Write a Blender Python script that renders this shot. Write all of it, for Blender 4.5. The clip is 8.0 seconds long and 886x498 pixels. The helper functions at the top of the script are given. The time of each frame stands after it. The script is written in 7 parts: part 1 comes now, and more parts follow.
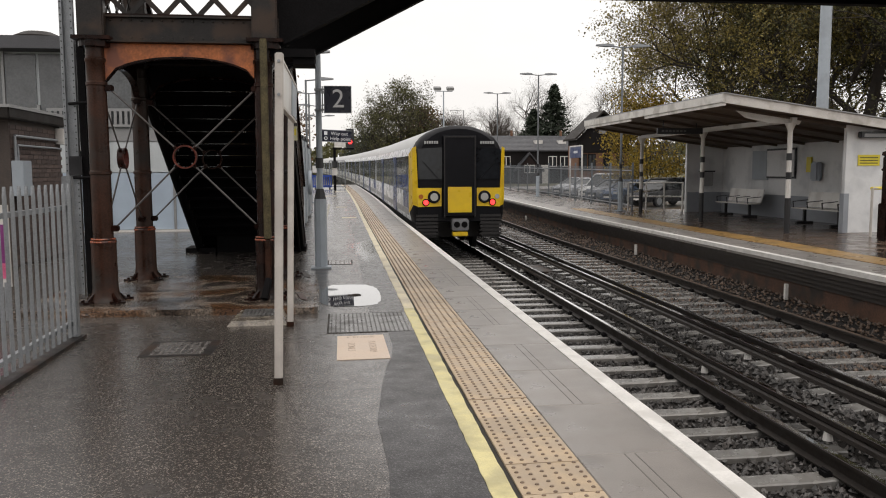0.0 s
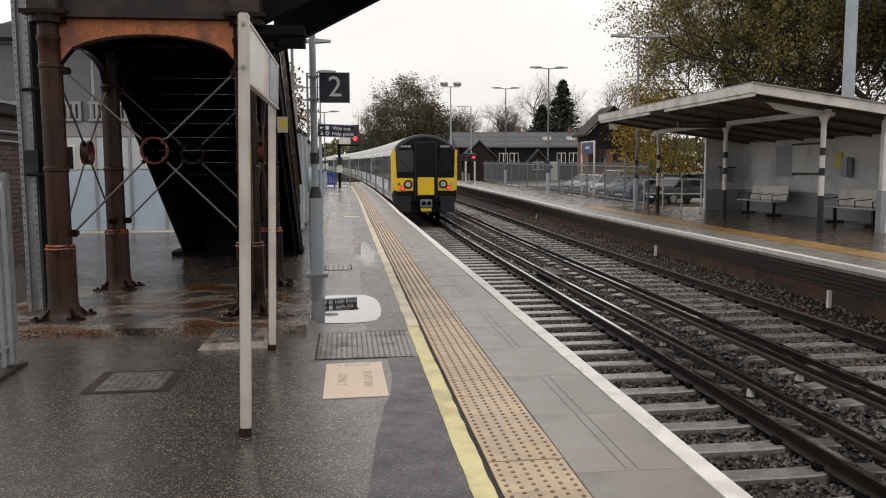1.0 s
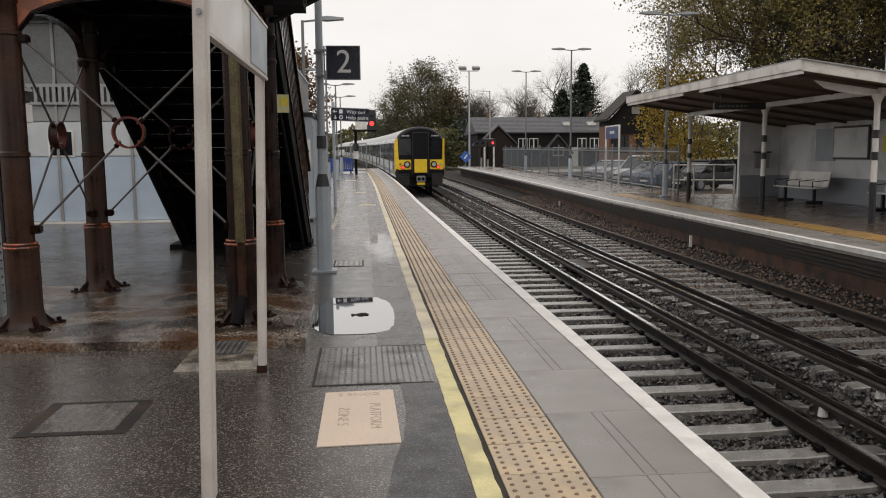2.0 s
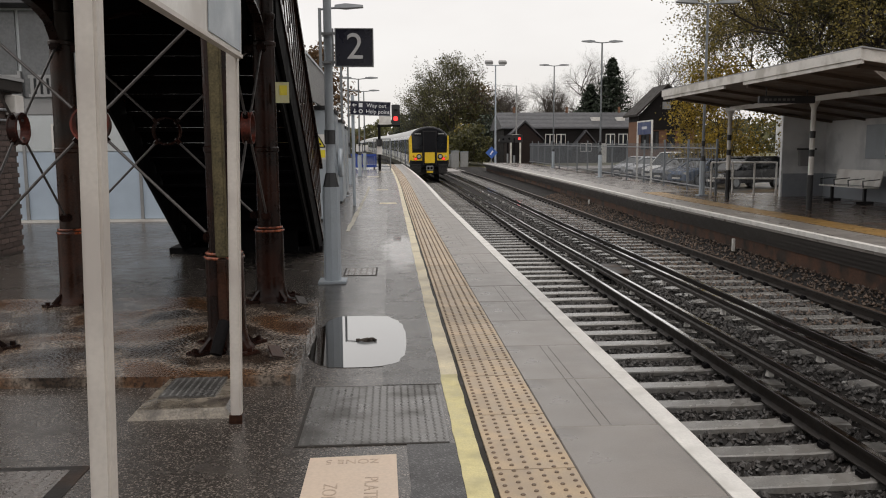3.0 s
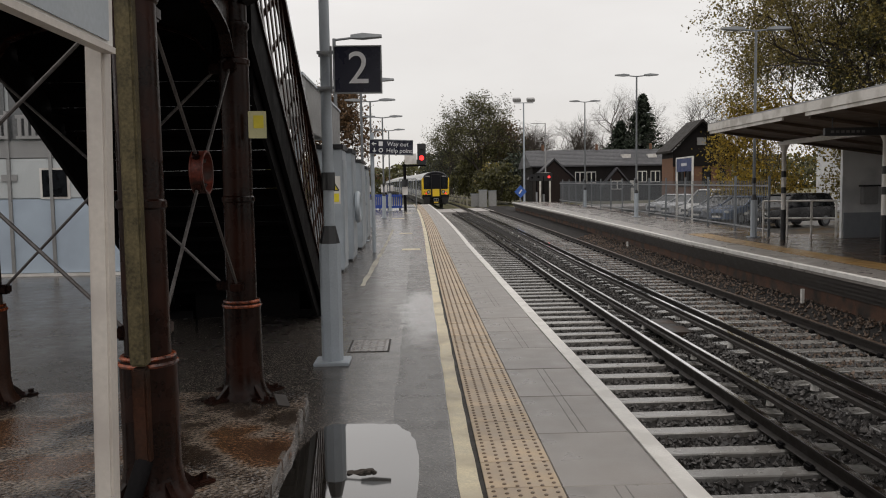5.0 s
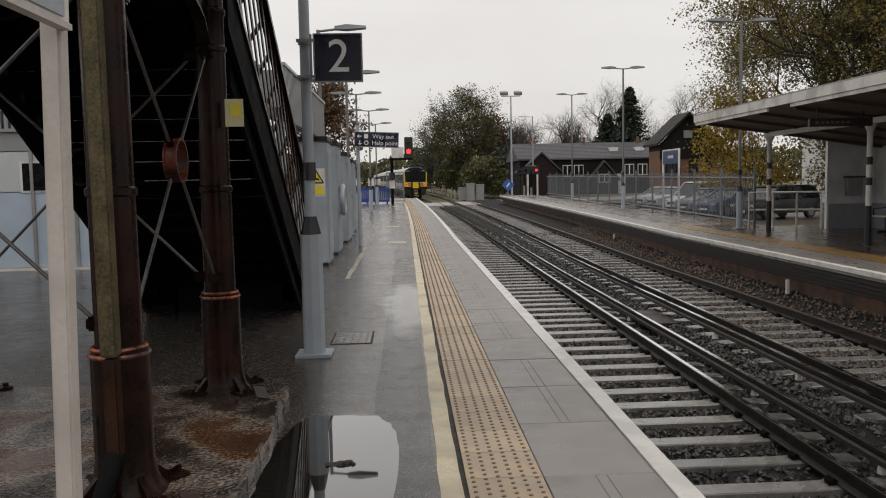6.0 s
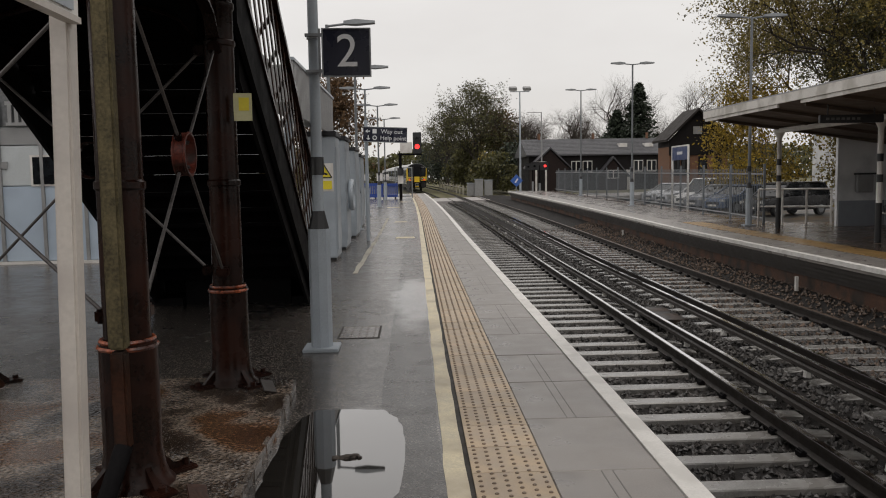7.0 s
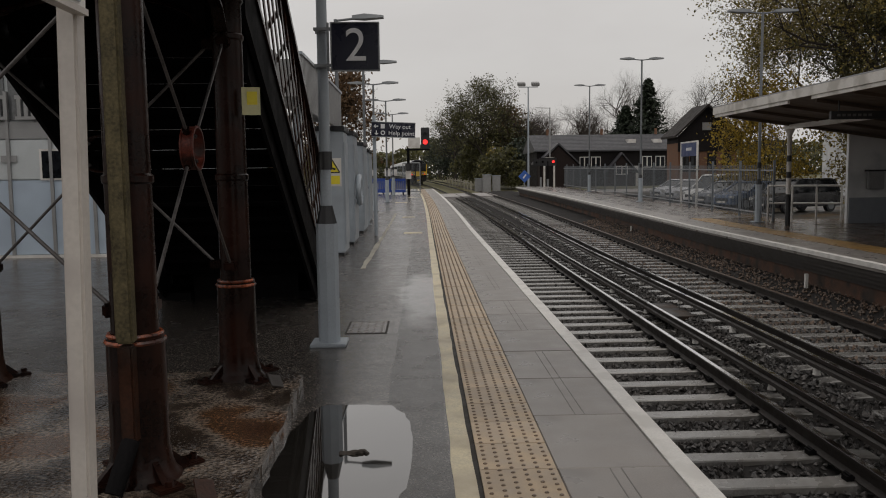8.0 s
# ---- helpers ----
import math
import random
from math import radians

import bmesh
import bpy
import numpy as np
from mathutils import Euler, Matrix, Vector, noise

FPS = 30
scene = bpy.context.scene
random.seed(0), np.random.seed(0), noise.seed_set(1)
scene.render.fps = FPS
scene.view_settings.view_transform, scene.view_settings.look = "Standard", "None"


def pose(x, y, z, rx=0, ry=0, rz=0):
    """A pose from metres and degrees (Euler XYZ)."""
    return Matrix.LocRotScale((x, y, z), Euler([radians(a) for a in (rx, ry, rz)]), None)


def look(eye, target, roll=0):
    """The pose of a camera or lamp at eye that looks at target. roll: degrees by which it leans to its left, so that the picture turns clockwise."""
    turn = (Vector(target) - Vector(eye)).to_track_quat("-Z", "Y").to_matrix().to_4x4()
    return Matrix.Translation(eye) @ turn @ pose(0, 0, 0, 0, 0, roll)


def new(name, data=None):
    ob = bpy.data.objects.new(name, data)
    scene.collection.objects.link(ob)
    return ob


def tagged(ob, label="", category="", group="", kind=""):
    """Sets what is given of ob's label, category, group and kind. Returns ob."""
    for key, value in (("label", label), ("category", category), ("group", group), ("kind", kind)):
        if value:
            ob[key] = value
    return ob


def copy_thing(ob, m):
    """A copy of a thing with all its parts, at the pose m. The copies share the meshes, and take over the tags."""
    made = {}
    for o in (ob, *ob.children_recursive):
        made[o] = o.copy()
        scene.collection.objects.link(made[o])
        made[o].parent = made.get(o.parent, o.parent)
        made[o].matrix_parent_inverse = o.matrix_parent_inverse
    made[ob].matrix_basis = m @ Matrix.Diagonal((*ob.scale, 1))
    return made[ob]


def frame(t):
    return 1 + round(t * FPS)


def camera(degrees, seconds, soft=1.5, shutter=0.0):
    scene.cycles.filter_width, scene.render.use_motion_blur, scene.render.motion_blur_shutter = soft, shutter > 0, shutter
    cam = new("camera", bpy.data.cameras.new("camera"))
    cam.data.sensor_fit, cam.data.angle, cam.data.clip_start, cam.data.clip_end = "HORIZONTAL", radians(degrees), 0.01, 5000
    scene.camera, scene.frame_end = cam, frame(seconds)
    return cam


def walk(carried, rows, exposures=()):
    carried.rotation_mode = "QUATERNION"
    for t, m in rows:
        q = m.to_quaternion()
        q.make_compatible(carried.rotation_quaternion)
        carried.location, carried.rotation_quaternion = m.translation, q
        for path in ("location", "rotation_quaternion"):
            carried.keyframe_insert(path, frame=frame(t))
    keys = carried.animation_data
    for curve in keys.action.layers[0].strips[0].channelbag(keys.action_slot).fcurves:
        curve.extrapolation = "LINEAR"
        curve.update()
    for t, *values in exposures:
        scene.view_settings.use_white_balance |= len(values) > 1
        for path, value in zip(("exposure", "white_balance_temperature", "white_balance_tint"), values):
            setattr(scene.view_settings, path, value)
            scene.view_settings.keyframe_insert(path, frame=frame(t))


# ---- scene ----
cam = camera(57.9, 8.0, 1.05)
PATH = [
    (0, (0.187, 0.371, 1.537), (0.442, 2.345, 1.342), -0.2),
    (0.5, (0.222, 1.015, 1.529), (0.482, 2.988, 1.329), -0.3),
    (1, (0.323, 1.61, 1.518), (0.561, 3.586, 1.316), -0.3),
    (1.5, (0.358, 2.202, 1.519), (0.572, 4.179, 1.304), -0.5),
    (1.7, (0.38, 2.441, 1.5), (0.586, 4.417, 1.275), -0.5),
    (3, (0.561, 3.945, 1.513), (0.691, 5.925, 1.267), -0.3),
    (3.5, (0.631, 4.48, 1.533), (0.726, 6.462, 1.283), -0.4),
    (4, (0.654, 5.027, 1.555), (0.731, 7.011, 1.316), -0.9),
    (4.5, (0.714, 5.501, 1.565), (0.78, 7.494, 1.405), -0.9),
    (5, (0.694, 5.865, 1.578), (0.755, 7.858, 1.428), -0.9),
    (5.2, (0.697, 5.957, 1.566), (0.793, 7.949, 1.414), -1.2),
    (6.5, (0.768, 5.916, 1.536), (0.849, 7.907, 1.364), -1.0),
    (7, (0.754, 5.924, 1.534), (0.823, 7.915, 1.358), -0.9),
    (7.5, (0.753, 5.933, 1.524), (0.807, 7.924, 1.34), -0.9),
    (8, (0.75, 5.949, 1.531), (0.8, 7.94, 1.344), -0.7),
]
walk(cam, [(t, look(eye, target, roll)) for t, eye, target, roll in PATH], [(t, stops, 6850, 10) for t, stops in ((0, 0.2), (1.5, 0.08), (3.5, 0.0), (4.5, -0.11), (5, -0.17), (6.5, -0.21), (7, -0.22), (7.5, -0.26), (8, -0.64))])

# ---- the lie of the line: it bends gently left and climbs beyond the shelter ----
def shift(y):
    d = max(0.0, y - 30.0)
    return -3.4e-4 * d * d if d < 110 else -3.4e-4 * 110 * 110 - 0.0748 * (d - 110)


def rise(y):
    return 0.0085 * min(max(0.0, y - 28.0), 140.0)


def lie(x, y, z=0.0):
    return (x + shift(y), y, z + rise(y))


# ---- world, sun, exposure ----
def make_world():
    w = bpy.data.worlds.new("world")
    scene.world = w
    w.use_nodes = True
    nt = w.node_tree
    nt.nodes.clear()
    out = nt.nodes.new("ShaderNodeOutputWorld")
    bg = nt.nodes.new("ShaderNodeBackground")
    sky = nt.nodes.new("ShaderNodeTexSky")
    sky.sky_type, sky.sun_disc = "NISHITA", False
    sky.sun_elevation, sky.sun_rotation = radians(65), radians(160)
    co = nt.nodes.new("ShaderNodeTexCoord")
    mp = nt.nodes.new("ShaderNodeMapping")
    mp.inputs["Scale"].default_value = (1.2, 1.2, 3.5)
    nz = nt.nodes.new("ShaderNodeTexNoise")
    nz.inputs["Scale"].default_value, nz.inputs["Detail"].default_value = 1.6, 5.0
    ramp = nt.nodes.new("ShaderNodeValToRGB")
    ramp.color_ramp.elements[0].position, ramp.color_ramp.elements[1].position = 0.3, 0.7
    ramp.color_ramp.elements[0].color = (6.7, 6.55, 6.6, 1)
    ramp.color_ramp.elements[1].color = (8.0, 8.0, 8.1, 1)
    mix = nt.nodes.new("ShaderNodeMixRGB")
    mix.inputs[0].default_value = 0.93
    nt.links.new(co.outputs["Generated"], mp.inputs[0])
    nt.links.new(mp.outputs[0], nz.inputs["Vector"])
    nt.links.new(nz.outputs["Fac"], ramp.inputs[0])
    nt.links.new(sky.outputs[0], mix.inputs[1])
    nt.links.new(ramp.outputs[0], mix.inputs[2])
    # an overcast sky is brighter overhead
    sep, up = nt.nodes.new("ShaderNodeSeparateXYZ"), nt.nodes.new("ShaderNodeMapRange")
    up.inputs["From Min"].default_value, up.inputs["From Max"].default_value = 0.1, 0.9
    up.inputs["To Min"].default_value, up.inputs["To Max"].default_value = 1.0, 1.4
    nt.links.new(co.outputs["Generated"], sep.inputs[0])
    nt.links.new(sep.outputs["Z"], up.inputs["Value"])
    mul = nt.nodes.new("ShaderNodeMixRGB")
    mul.blend_type = "MULTIPLY"
    mul.inputs[0].default_value = 1.0
    nt.links.new(mix.outputs[0], mul.inputs[1])
    nt.links.new(up.outputs[0], mul.inputs[2])
    nt.links.new(mul.outputs[0], bg.inputs[0])
    bg.inputs[1].default_value = SKY
    nt.links.new(bg.outputs[0], out.inputs[0])


SKY = 0.122
make_world()
sun = new("sun", bpy.data.lights.new("sun", "SUN"))
sun.data.energy, sun.data.angle, sun.data.color = 0.5, radians(30), (1.0, 0.96, 0.9)
sun.matrix_world = look((0, 0, 60), (-8, 22, 0))


# ---- materials ----
MATS = {}


def mat(name, col, rough=0.6, metal=0.0, var=0.25, scale=6.0, fine=60.0, bump=0.15, col2=None, rvar=0.1, emit=None, stain=None, stain_scale=1.2, vary=0.0, island=False, spec=0.5, coat=0.0, thin=0.0, relief=0.01):
    """Two scales of noise in colour, roughness and relief; stain: a second colour in large soft patches."""
    if name in MATS:
        return MATS[name]
    m = bpy.data.materials.new(name)
    m.use_nodes = True
    nt = m.node_tree
    b = nt.nodes["Principled BSDF"]
    N, L = nt.nodes.new, nt.links.new
    co = N("ShaderNodeTexCoord")
    n1, n2 = N("ShaderNodeTexNoise"), N("ShaderNodeTexNoise")
    for n, s, d in ((n1, scale, 4.0), (n2, fine, 3.0)):
        n.inputs["Scale"].default_value, n.inputs["Detail"].default_value = s, d
        L(co.outputs["Object"], n.inputs["Vector"])
    add = N("ShaderNodeMath")
    add.operation = "ADD"
    L(n1.outputs["Fac"], add.inputs[0])
    L(n2.outputs["Fac"], add.inputs[1])
    half = N("ShaderNodeMath")
    half.operation = "MULTIPLY"
    half.inputs[1].default_value = 0.5
    L(add.outputs[0], half.inputs[0])
    ramp = N("ShaderNodeValToRGB")
    lo = [c * (1 - var) for c in col] if col2 is None else col2
    hi = [min(1, c * (1 + var)) for c in col]
    ramp.color_ramp.elements[0].position, ramp.color_ramp.elements[1].position = 0.36, 0.64
    ramp.color_ramp.elements[0].color, ramp.color_ramp.elements[1].color = (*lo, 1), (*hi, 1)
    L(half.outputs[0], ramp.inputs[0])
    last = ramp.outputs[0]
    if stain:
        n3 = N("ShaderNodeTexNoise")
        n3.inputs["Scale"].default_value, n3.inputs["Detail"].default_value = stain_scale, 6.0
        L(co.outputs["Object"], n3.inputs["Vector"])
        r3 = N("ShaderNodeValToRGB")
        r3.color_ramp.elements[0].position, r3.color_ramp.elements[1].position = 0.48, 0.62
        L(n3.outputs["Fac"], r3.inputs[0])
        mx = N("ShaderNodeMixRGB")
        mx.inputs[2].default_value = (*stain, 1)
        L(r3.outputs[0], mx.inputs[0])
        L(last, mx.inputs[1])
        last = mx.outputs[0]
    if vary:
        src = N("ShaderNodeNewGeometry").outputs["Random Per Island"] if island else N("ShaderNodeObjectInfo").outputs["Random"]
        mr = N("ShaderNodeMapRange")
        mr.inputs["To Min"].default_value, mr.inputs["To Max"].default_value = 1 - vary, 1 + vary
        L(src, mr.inputs["Value"])
        hs = N("ShaderNodeHueSaturation")
        L(mr.outputs[0], hs.inputs["Value"])
        L(last, hs.inputs["Color"])
        last = hs.outputs[0]
    L(last, b.inputs["Base Color"])
    rr = N("ShaderNodeMapRange")
    rr.inputs["From Min"].default_value, rr.inputs["From Max"].default_value = 0.35, 0.65
    rr.inputs["To Min"].default_value, rr.inputs["To Max"].default_value = max(0.02, rough - rvar), min(1, rough + rvar)
    L(n1.outputs["Fac"], rr.inputs["Value"])
    L(rr.outputs[0], b.inputs["Roughness"])
    b.inputs["Metallic"].default_value = metal
    b.inputs["Specular IOR Level"].default_value = spec
    if coat:
        b.inputs["Coat Weight"].default_value, b.inputs["Coat Roughness"].default_value, b.inputs["Coat IOR"].default_value = coat, max(0.02, rough * 0.5), 1.6
    if thin:
        tr, ms = N("ShaderNodeBsdfTranslucent"), N("ShaderNodeMixShader")
        ms.inputs[0].default_value = thin
        L(last, tr.inputs["Color"])
        L(b.outputs[0], ms.inputs[1])
        L(tr.outputs[0], ms.inputs[2])
        L(ms.outputs[0], nt.nodes["Material Output"].inputs["Surface"])
    if bump:
        bp = N("ShaderNodeBump")
        bp.inputs["Strength"].default_value, bp.inputs["Distance"].default_value = bump, relief
        L(half.outputs[0], bp.inputs["Height"])
        L(bp.outputs[0], b.inputs["Normal"])
    if emit:
        b.inputs["Emission Color"].default_value, b.inputs["Emission Strength"].default_value = (*emit[:3], 1), emit[3]
    MATS[name] = m
    return m


# where rain stands or runs: centre and reach
POOLS = ((0.27, 10.35, 0.34, 0.8, 1.0), (0.74, 16.2, 0.3, 2.0, 0.5))


def asphalt(name, col, rmin=0.09, rmax=0.3, pools=True, spec=0.45, chips=0.2):
    """Wet chippings: pale and dark stones, damp patches of lower roughness, fine relief."""
    m = bpy.data.materials.new(name)
    m.use_nodes = True
    nt = m.node_tree
    b = nt.nodes["Principled BSDF"]
    N, L = nt.nodes.new, nt.links.new
    co = N("ShaderNodeTexCoord")
    big, mid, fine, vor = N("ShaderNodeTexNoise"), N("ShaderNodeTexNoise"), N("ShaderNodeTexNoise"), N("ShaderNodeTexVoronoi")
    for n, s, d in ((big, 0.55, 6), (mid, 5.0, 4), (fine, 260.0, 2)):
        n.inputs["Scale"].default_value, n.inputs["Detail"].default_value = s, d
        L(co.outputs["Object"], n.inputs["Vector"])
    vor.inputs["Scale"].default_value = 140.0
    rag = N("ShaderNodeTexNoise")
    rag.inputs["Scale"].default_value, rag.inputs["Detail"].default_value = 2.2, 8.0
    L(co.outputs["Object"], rag.inputs["Vector"])
    L(co.outputs["Object"], vor.inputs["Vector"])
    grey = N("ShaderNodeSeparateColor")
    L(vor.outputs["Color"], grey.inputs[0])
    ramp = N("ShaderNodeValToRGB")
    e = ramp.color_ramp.elements
    e[0].position, e[0].color = 0.0, (*[c * 0.45 for c in col], 1)
    e[1].position, e[1].color = 1.0, (*[min(1, c * 3.6) for c in col], 1)
    k = ramp.color_ramp.elements.new(0.8)
    k.color = (*[c * 1.1 for c in col], 1)
    L(grey.outputs[0], ramp.inputs[0])
    tone = N("ShaderNodeMapRange")
    tone.inputs["From Min"].default_value, tone.inputs["From Max"].default_value = 0.3, 0.7
    tone.inputs["To Min"].default_value, tone.inputs["To Max"].default_value = 0.65, 1.3
    avg = N("ShaderNodeMath")
    avg.operation = "MULTIPLY_ADD"
    avg.inputs[1].default_value, avg.inputs[2].default_value = 0.5, 0.0
    sm = N("ShaderNodeMath")
    sm.operation = "ADD"
    L(big.outputs["Fac"], sm.inputs[0])
    L(mid.outputs["Fac"], sm.inputs[1])
    L(sm.outputs[0], avg.inputs[0])
    L(avg.outputs[0], tone.inputs["Value"])
    mul = N("ShaderNodeMixRGB")
    mul.blend_type = "MULTIPLY"
    mul.inputs[0].default_value = 1.0
    L(ramp.outputs[0], mul.inputs[1])
    L(tone.outputs[0], mul.inputs[2])
    L(mul.outputs[0], b.inputs["Base Color"])
    wet = N("ShaderNodeMapRange")
    wet.inputs["From Min"].default_value, wet.inputs["From Max"].default_value = 0.4, 0.62
    wet.inputs["To Min"].default_value, wet.inputs["To Max"].default_value = rmax, rmin
    L(avg.outputs[0], wet.inputs["Value"])
    mask = None
    for cx, cy, rx, ry, full in POOLS if pools else ():
        mp = N("ShaderNodeMapping")
        mp.inputs["Location"].default_value, mp.inputs["Scale"].default_value = (-cx / rx, -cy / ry, 0), (1 / rx, 1 / ry, 0)
        L(co.outputs["Object"], mp.inputs[0])
        ln = N("ShaderNodeVectorMath")
        ln.operation = "LENGTH"
        L(mp.outputs[0], ln.inputs[0])
        mr = N("ShaderNodeMapRange")
        mr.interpolation_type = "SMOOTHSTEP"
        mr.inputs["From Min"].default_value, mr.inputs["From Max"].default_value, mr.inputs["To Max"].default_value = 1.25, 0.55, full
        wob = N("ShaderNodeMath")
        wob.operation = "MULTIPLY_ADD"
        wob.inputs[1].default_value = 1.1
        L(rag.outputs["Fac"], wob.inputs[0])
        shiftn = N("ShaderNodeMath")
        shiftn.operation = "SUBTRACT"
        shiftn.inputs[1].default_value = 0.55
        L(ln.outputs["Value"], shiftn.inputs[0])
        L(shiftn.outputs[0], wob.inputs[2])
        L(wob.outputs[0], mr.inputs["Value"])
        if mask is None:
            mask = mr.outputs[0]
        else:
            mxm = N("ShaderNodeMath")
            mxm.operation = "MAXIMUM"
            L(mask, mxm.inputs[0])
            L(mr.outputs[0], mxm.inputs[1])
            mask = mxm.outputs[0]
    if mask is None:
        L(wet.outputs[0], b.inputs["Roughness"])
    else:
        mxr = N("ShaderNodeMix")
        L(mask, mxr.inputs["Factor"])
        L(wet.outputs[0], mxr.inputs["A"])
        mxr.inputs["B"].default_value = 0.035
        L(mxr.outputs["Result"], b.inputs["Roughness"])
        b.inputs["Coat IOR"].default_value, b.inputs["Coat Roughness"].default_value = 1.5, 0.03
        L(mask, b.inputs["Coat Weight"])
    b.inputs["Specular IOR Level"].default_value = spec
    bp, bp2 = N("ShaderNodeBump"), N("ShaderNodeBump")
    bp.inputs["Strength"].default_value, bp.inputs["Distance"].default_value = chips, 0.004
    bp2.inputs["Strength"].default_value, bp2.inputs["Distance"].default_value = 0.12, 0.02
    L(vor.outputs["Distance"], bp.inputs["Height"])
    L(mid.outputs["Fac"], bp2.inputs["Height"])
    L(bp2.outputs[0], bp.inputs["Normal"])
    if mask is not None:
        inv = N("ShaderNodeMath")
        inv.operation = "MULTIPLY_ADD"
        inv.inputs[1].default_value, inv.inputs[2].default_value = 0.01 - chips, chips
        L(mask, inv.inputs[0])
        L(inv.outputs[0], bp.inputs["Strength"])
        inv2 = N("ShaderNodeMath")
        inv2.operation = "MULTIPLY_ADD"
        inv2.inputs[1].default_value, inv2.inputs[2].default_value = -0.12, 0.12
        L(mask, inv2.inputs[0])
        L(inv2.outputs[0], bp2.inputs["Strength"])
    L(bp.outputs[0], b.inputs["Normal"])
    MATS[name] = m
    return m


def glass(name, col=(0.05, 0.06, 0.07), rough=0.05):
    m = mat(name, col, rough, 0.0, 0.15, 3.0, 40.0, 0.0, rvar=0.02, spec=0.8)
    return m


ASPHALT = asphalt("wet_asphalt", (0.062, 0.054, 0.048), 0.15, 0.28, True, 0.65, 0.14)
TAR = asphalt("fresh_tarmac", (0.036, 0.034, 0.035), 0.25, 0.42)
OLDTAR = asphalt("resurfaced_strip", (0.038, 0.035, 0.032), 0.18, 0.32, True, 0.5, 0.22)
SLAB = mat("paving_slab", (0.21, 0.19, 0.175), 0.34, 0, 0.12, 3, 120, 0.15, rvar=0.08, vary=0.08, stain=(0.165, 0.15, 0.138), stain_scale=1.6)
TACT = mat("tactile_buff", (0.43, 0.325, 0.215), 0.45, 0, 0.18, 5, 120, 0.2, vary=0.14, stain=(0.35, 0.275, 0.20), stain_scale=3)
TACTDOT = mat("tactile_dot_worn", (0.15, 0.10, 0.065), 0.5, 0, 0.3, 5, 120, 0.1, vary=0.2)
YELLOW = mat("yellow_line", (0.60, 0.53, 0.27), 0.5, 0, 0.15, 8, 120, 0.3, stain=(0.42, 0.37, 0.2), stain_scale=3)
CREAM = mat("worn_cream_line", (0.58, 0.51, 0.36), 0.5, 0, 0.2, 8, 90, 0.3, stain=(0.42, 0.36, 0.26), stain_scale=2)
WHITE_LINE = mat("white_line", (0.66, 0.64, 0.61), 0.5, 0, 0.12, 6, 80, 0.2, stain=(0.56, 0.54, 0.51), stain_scale=5)
GAP = mat("dark_joint", (0.02, 0.016, 0.013), 0.7, 0, 0.3)
PATCH = mat("cream_patch", (0.56, 0.45, 0.36), 0.5, 0, 0.08, 4, 60, 0.15)
WETCONC = mat("wet_grey_concrete", (0.12, 0.102, 0.088), 0.22, 0, 0.4, 12, 90, 0.4, spec=0.7)
DULLPLATE = mat("worn_dull_steel", (0.17, 0.155, 0.145), 0.24, 0.6, 0.3, 8, 90, 0.2)
PATCH2 = mat("patch_worn_marks", (0.40, 0.31, 0.24), 0.5, 0, 0.2, 30, 60, 0.15)
CHEQ = mat("chequer_steel", (0.20, 0.195, 0.19), 0.34, 0.7, 0.3, 6, 90, 0.15, stain=(0.11, 0.105, 0.10), stain_scale=3)
CONC = mat("concrete", (0.30, 0.28, 0.23), 0.55, 0, 0.25, 5, 70, 0.4, stain=(0.2, 0.18, 0.15))


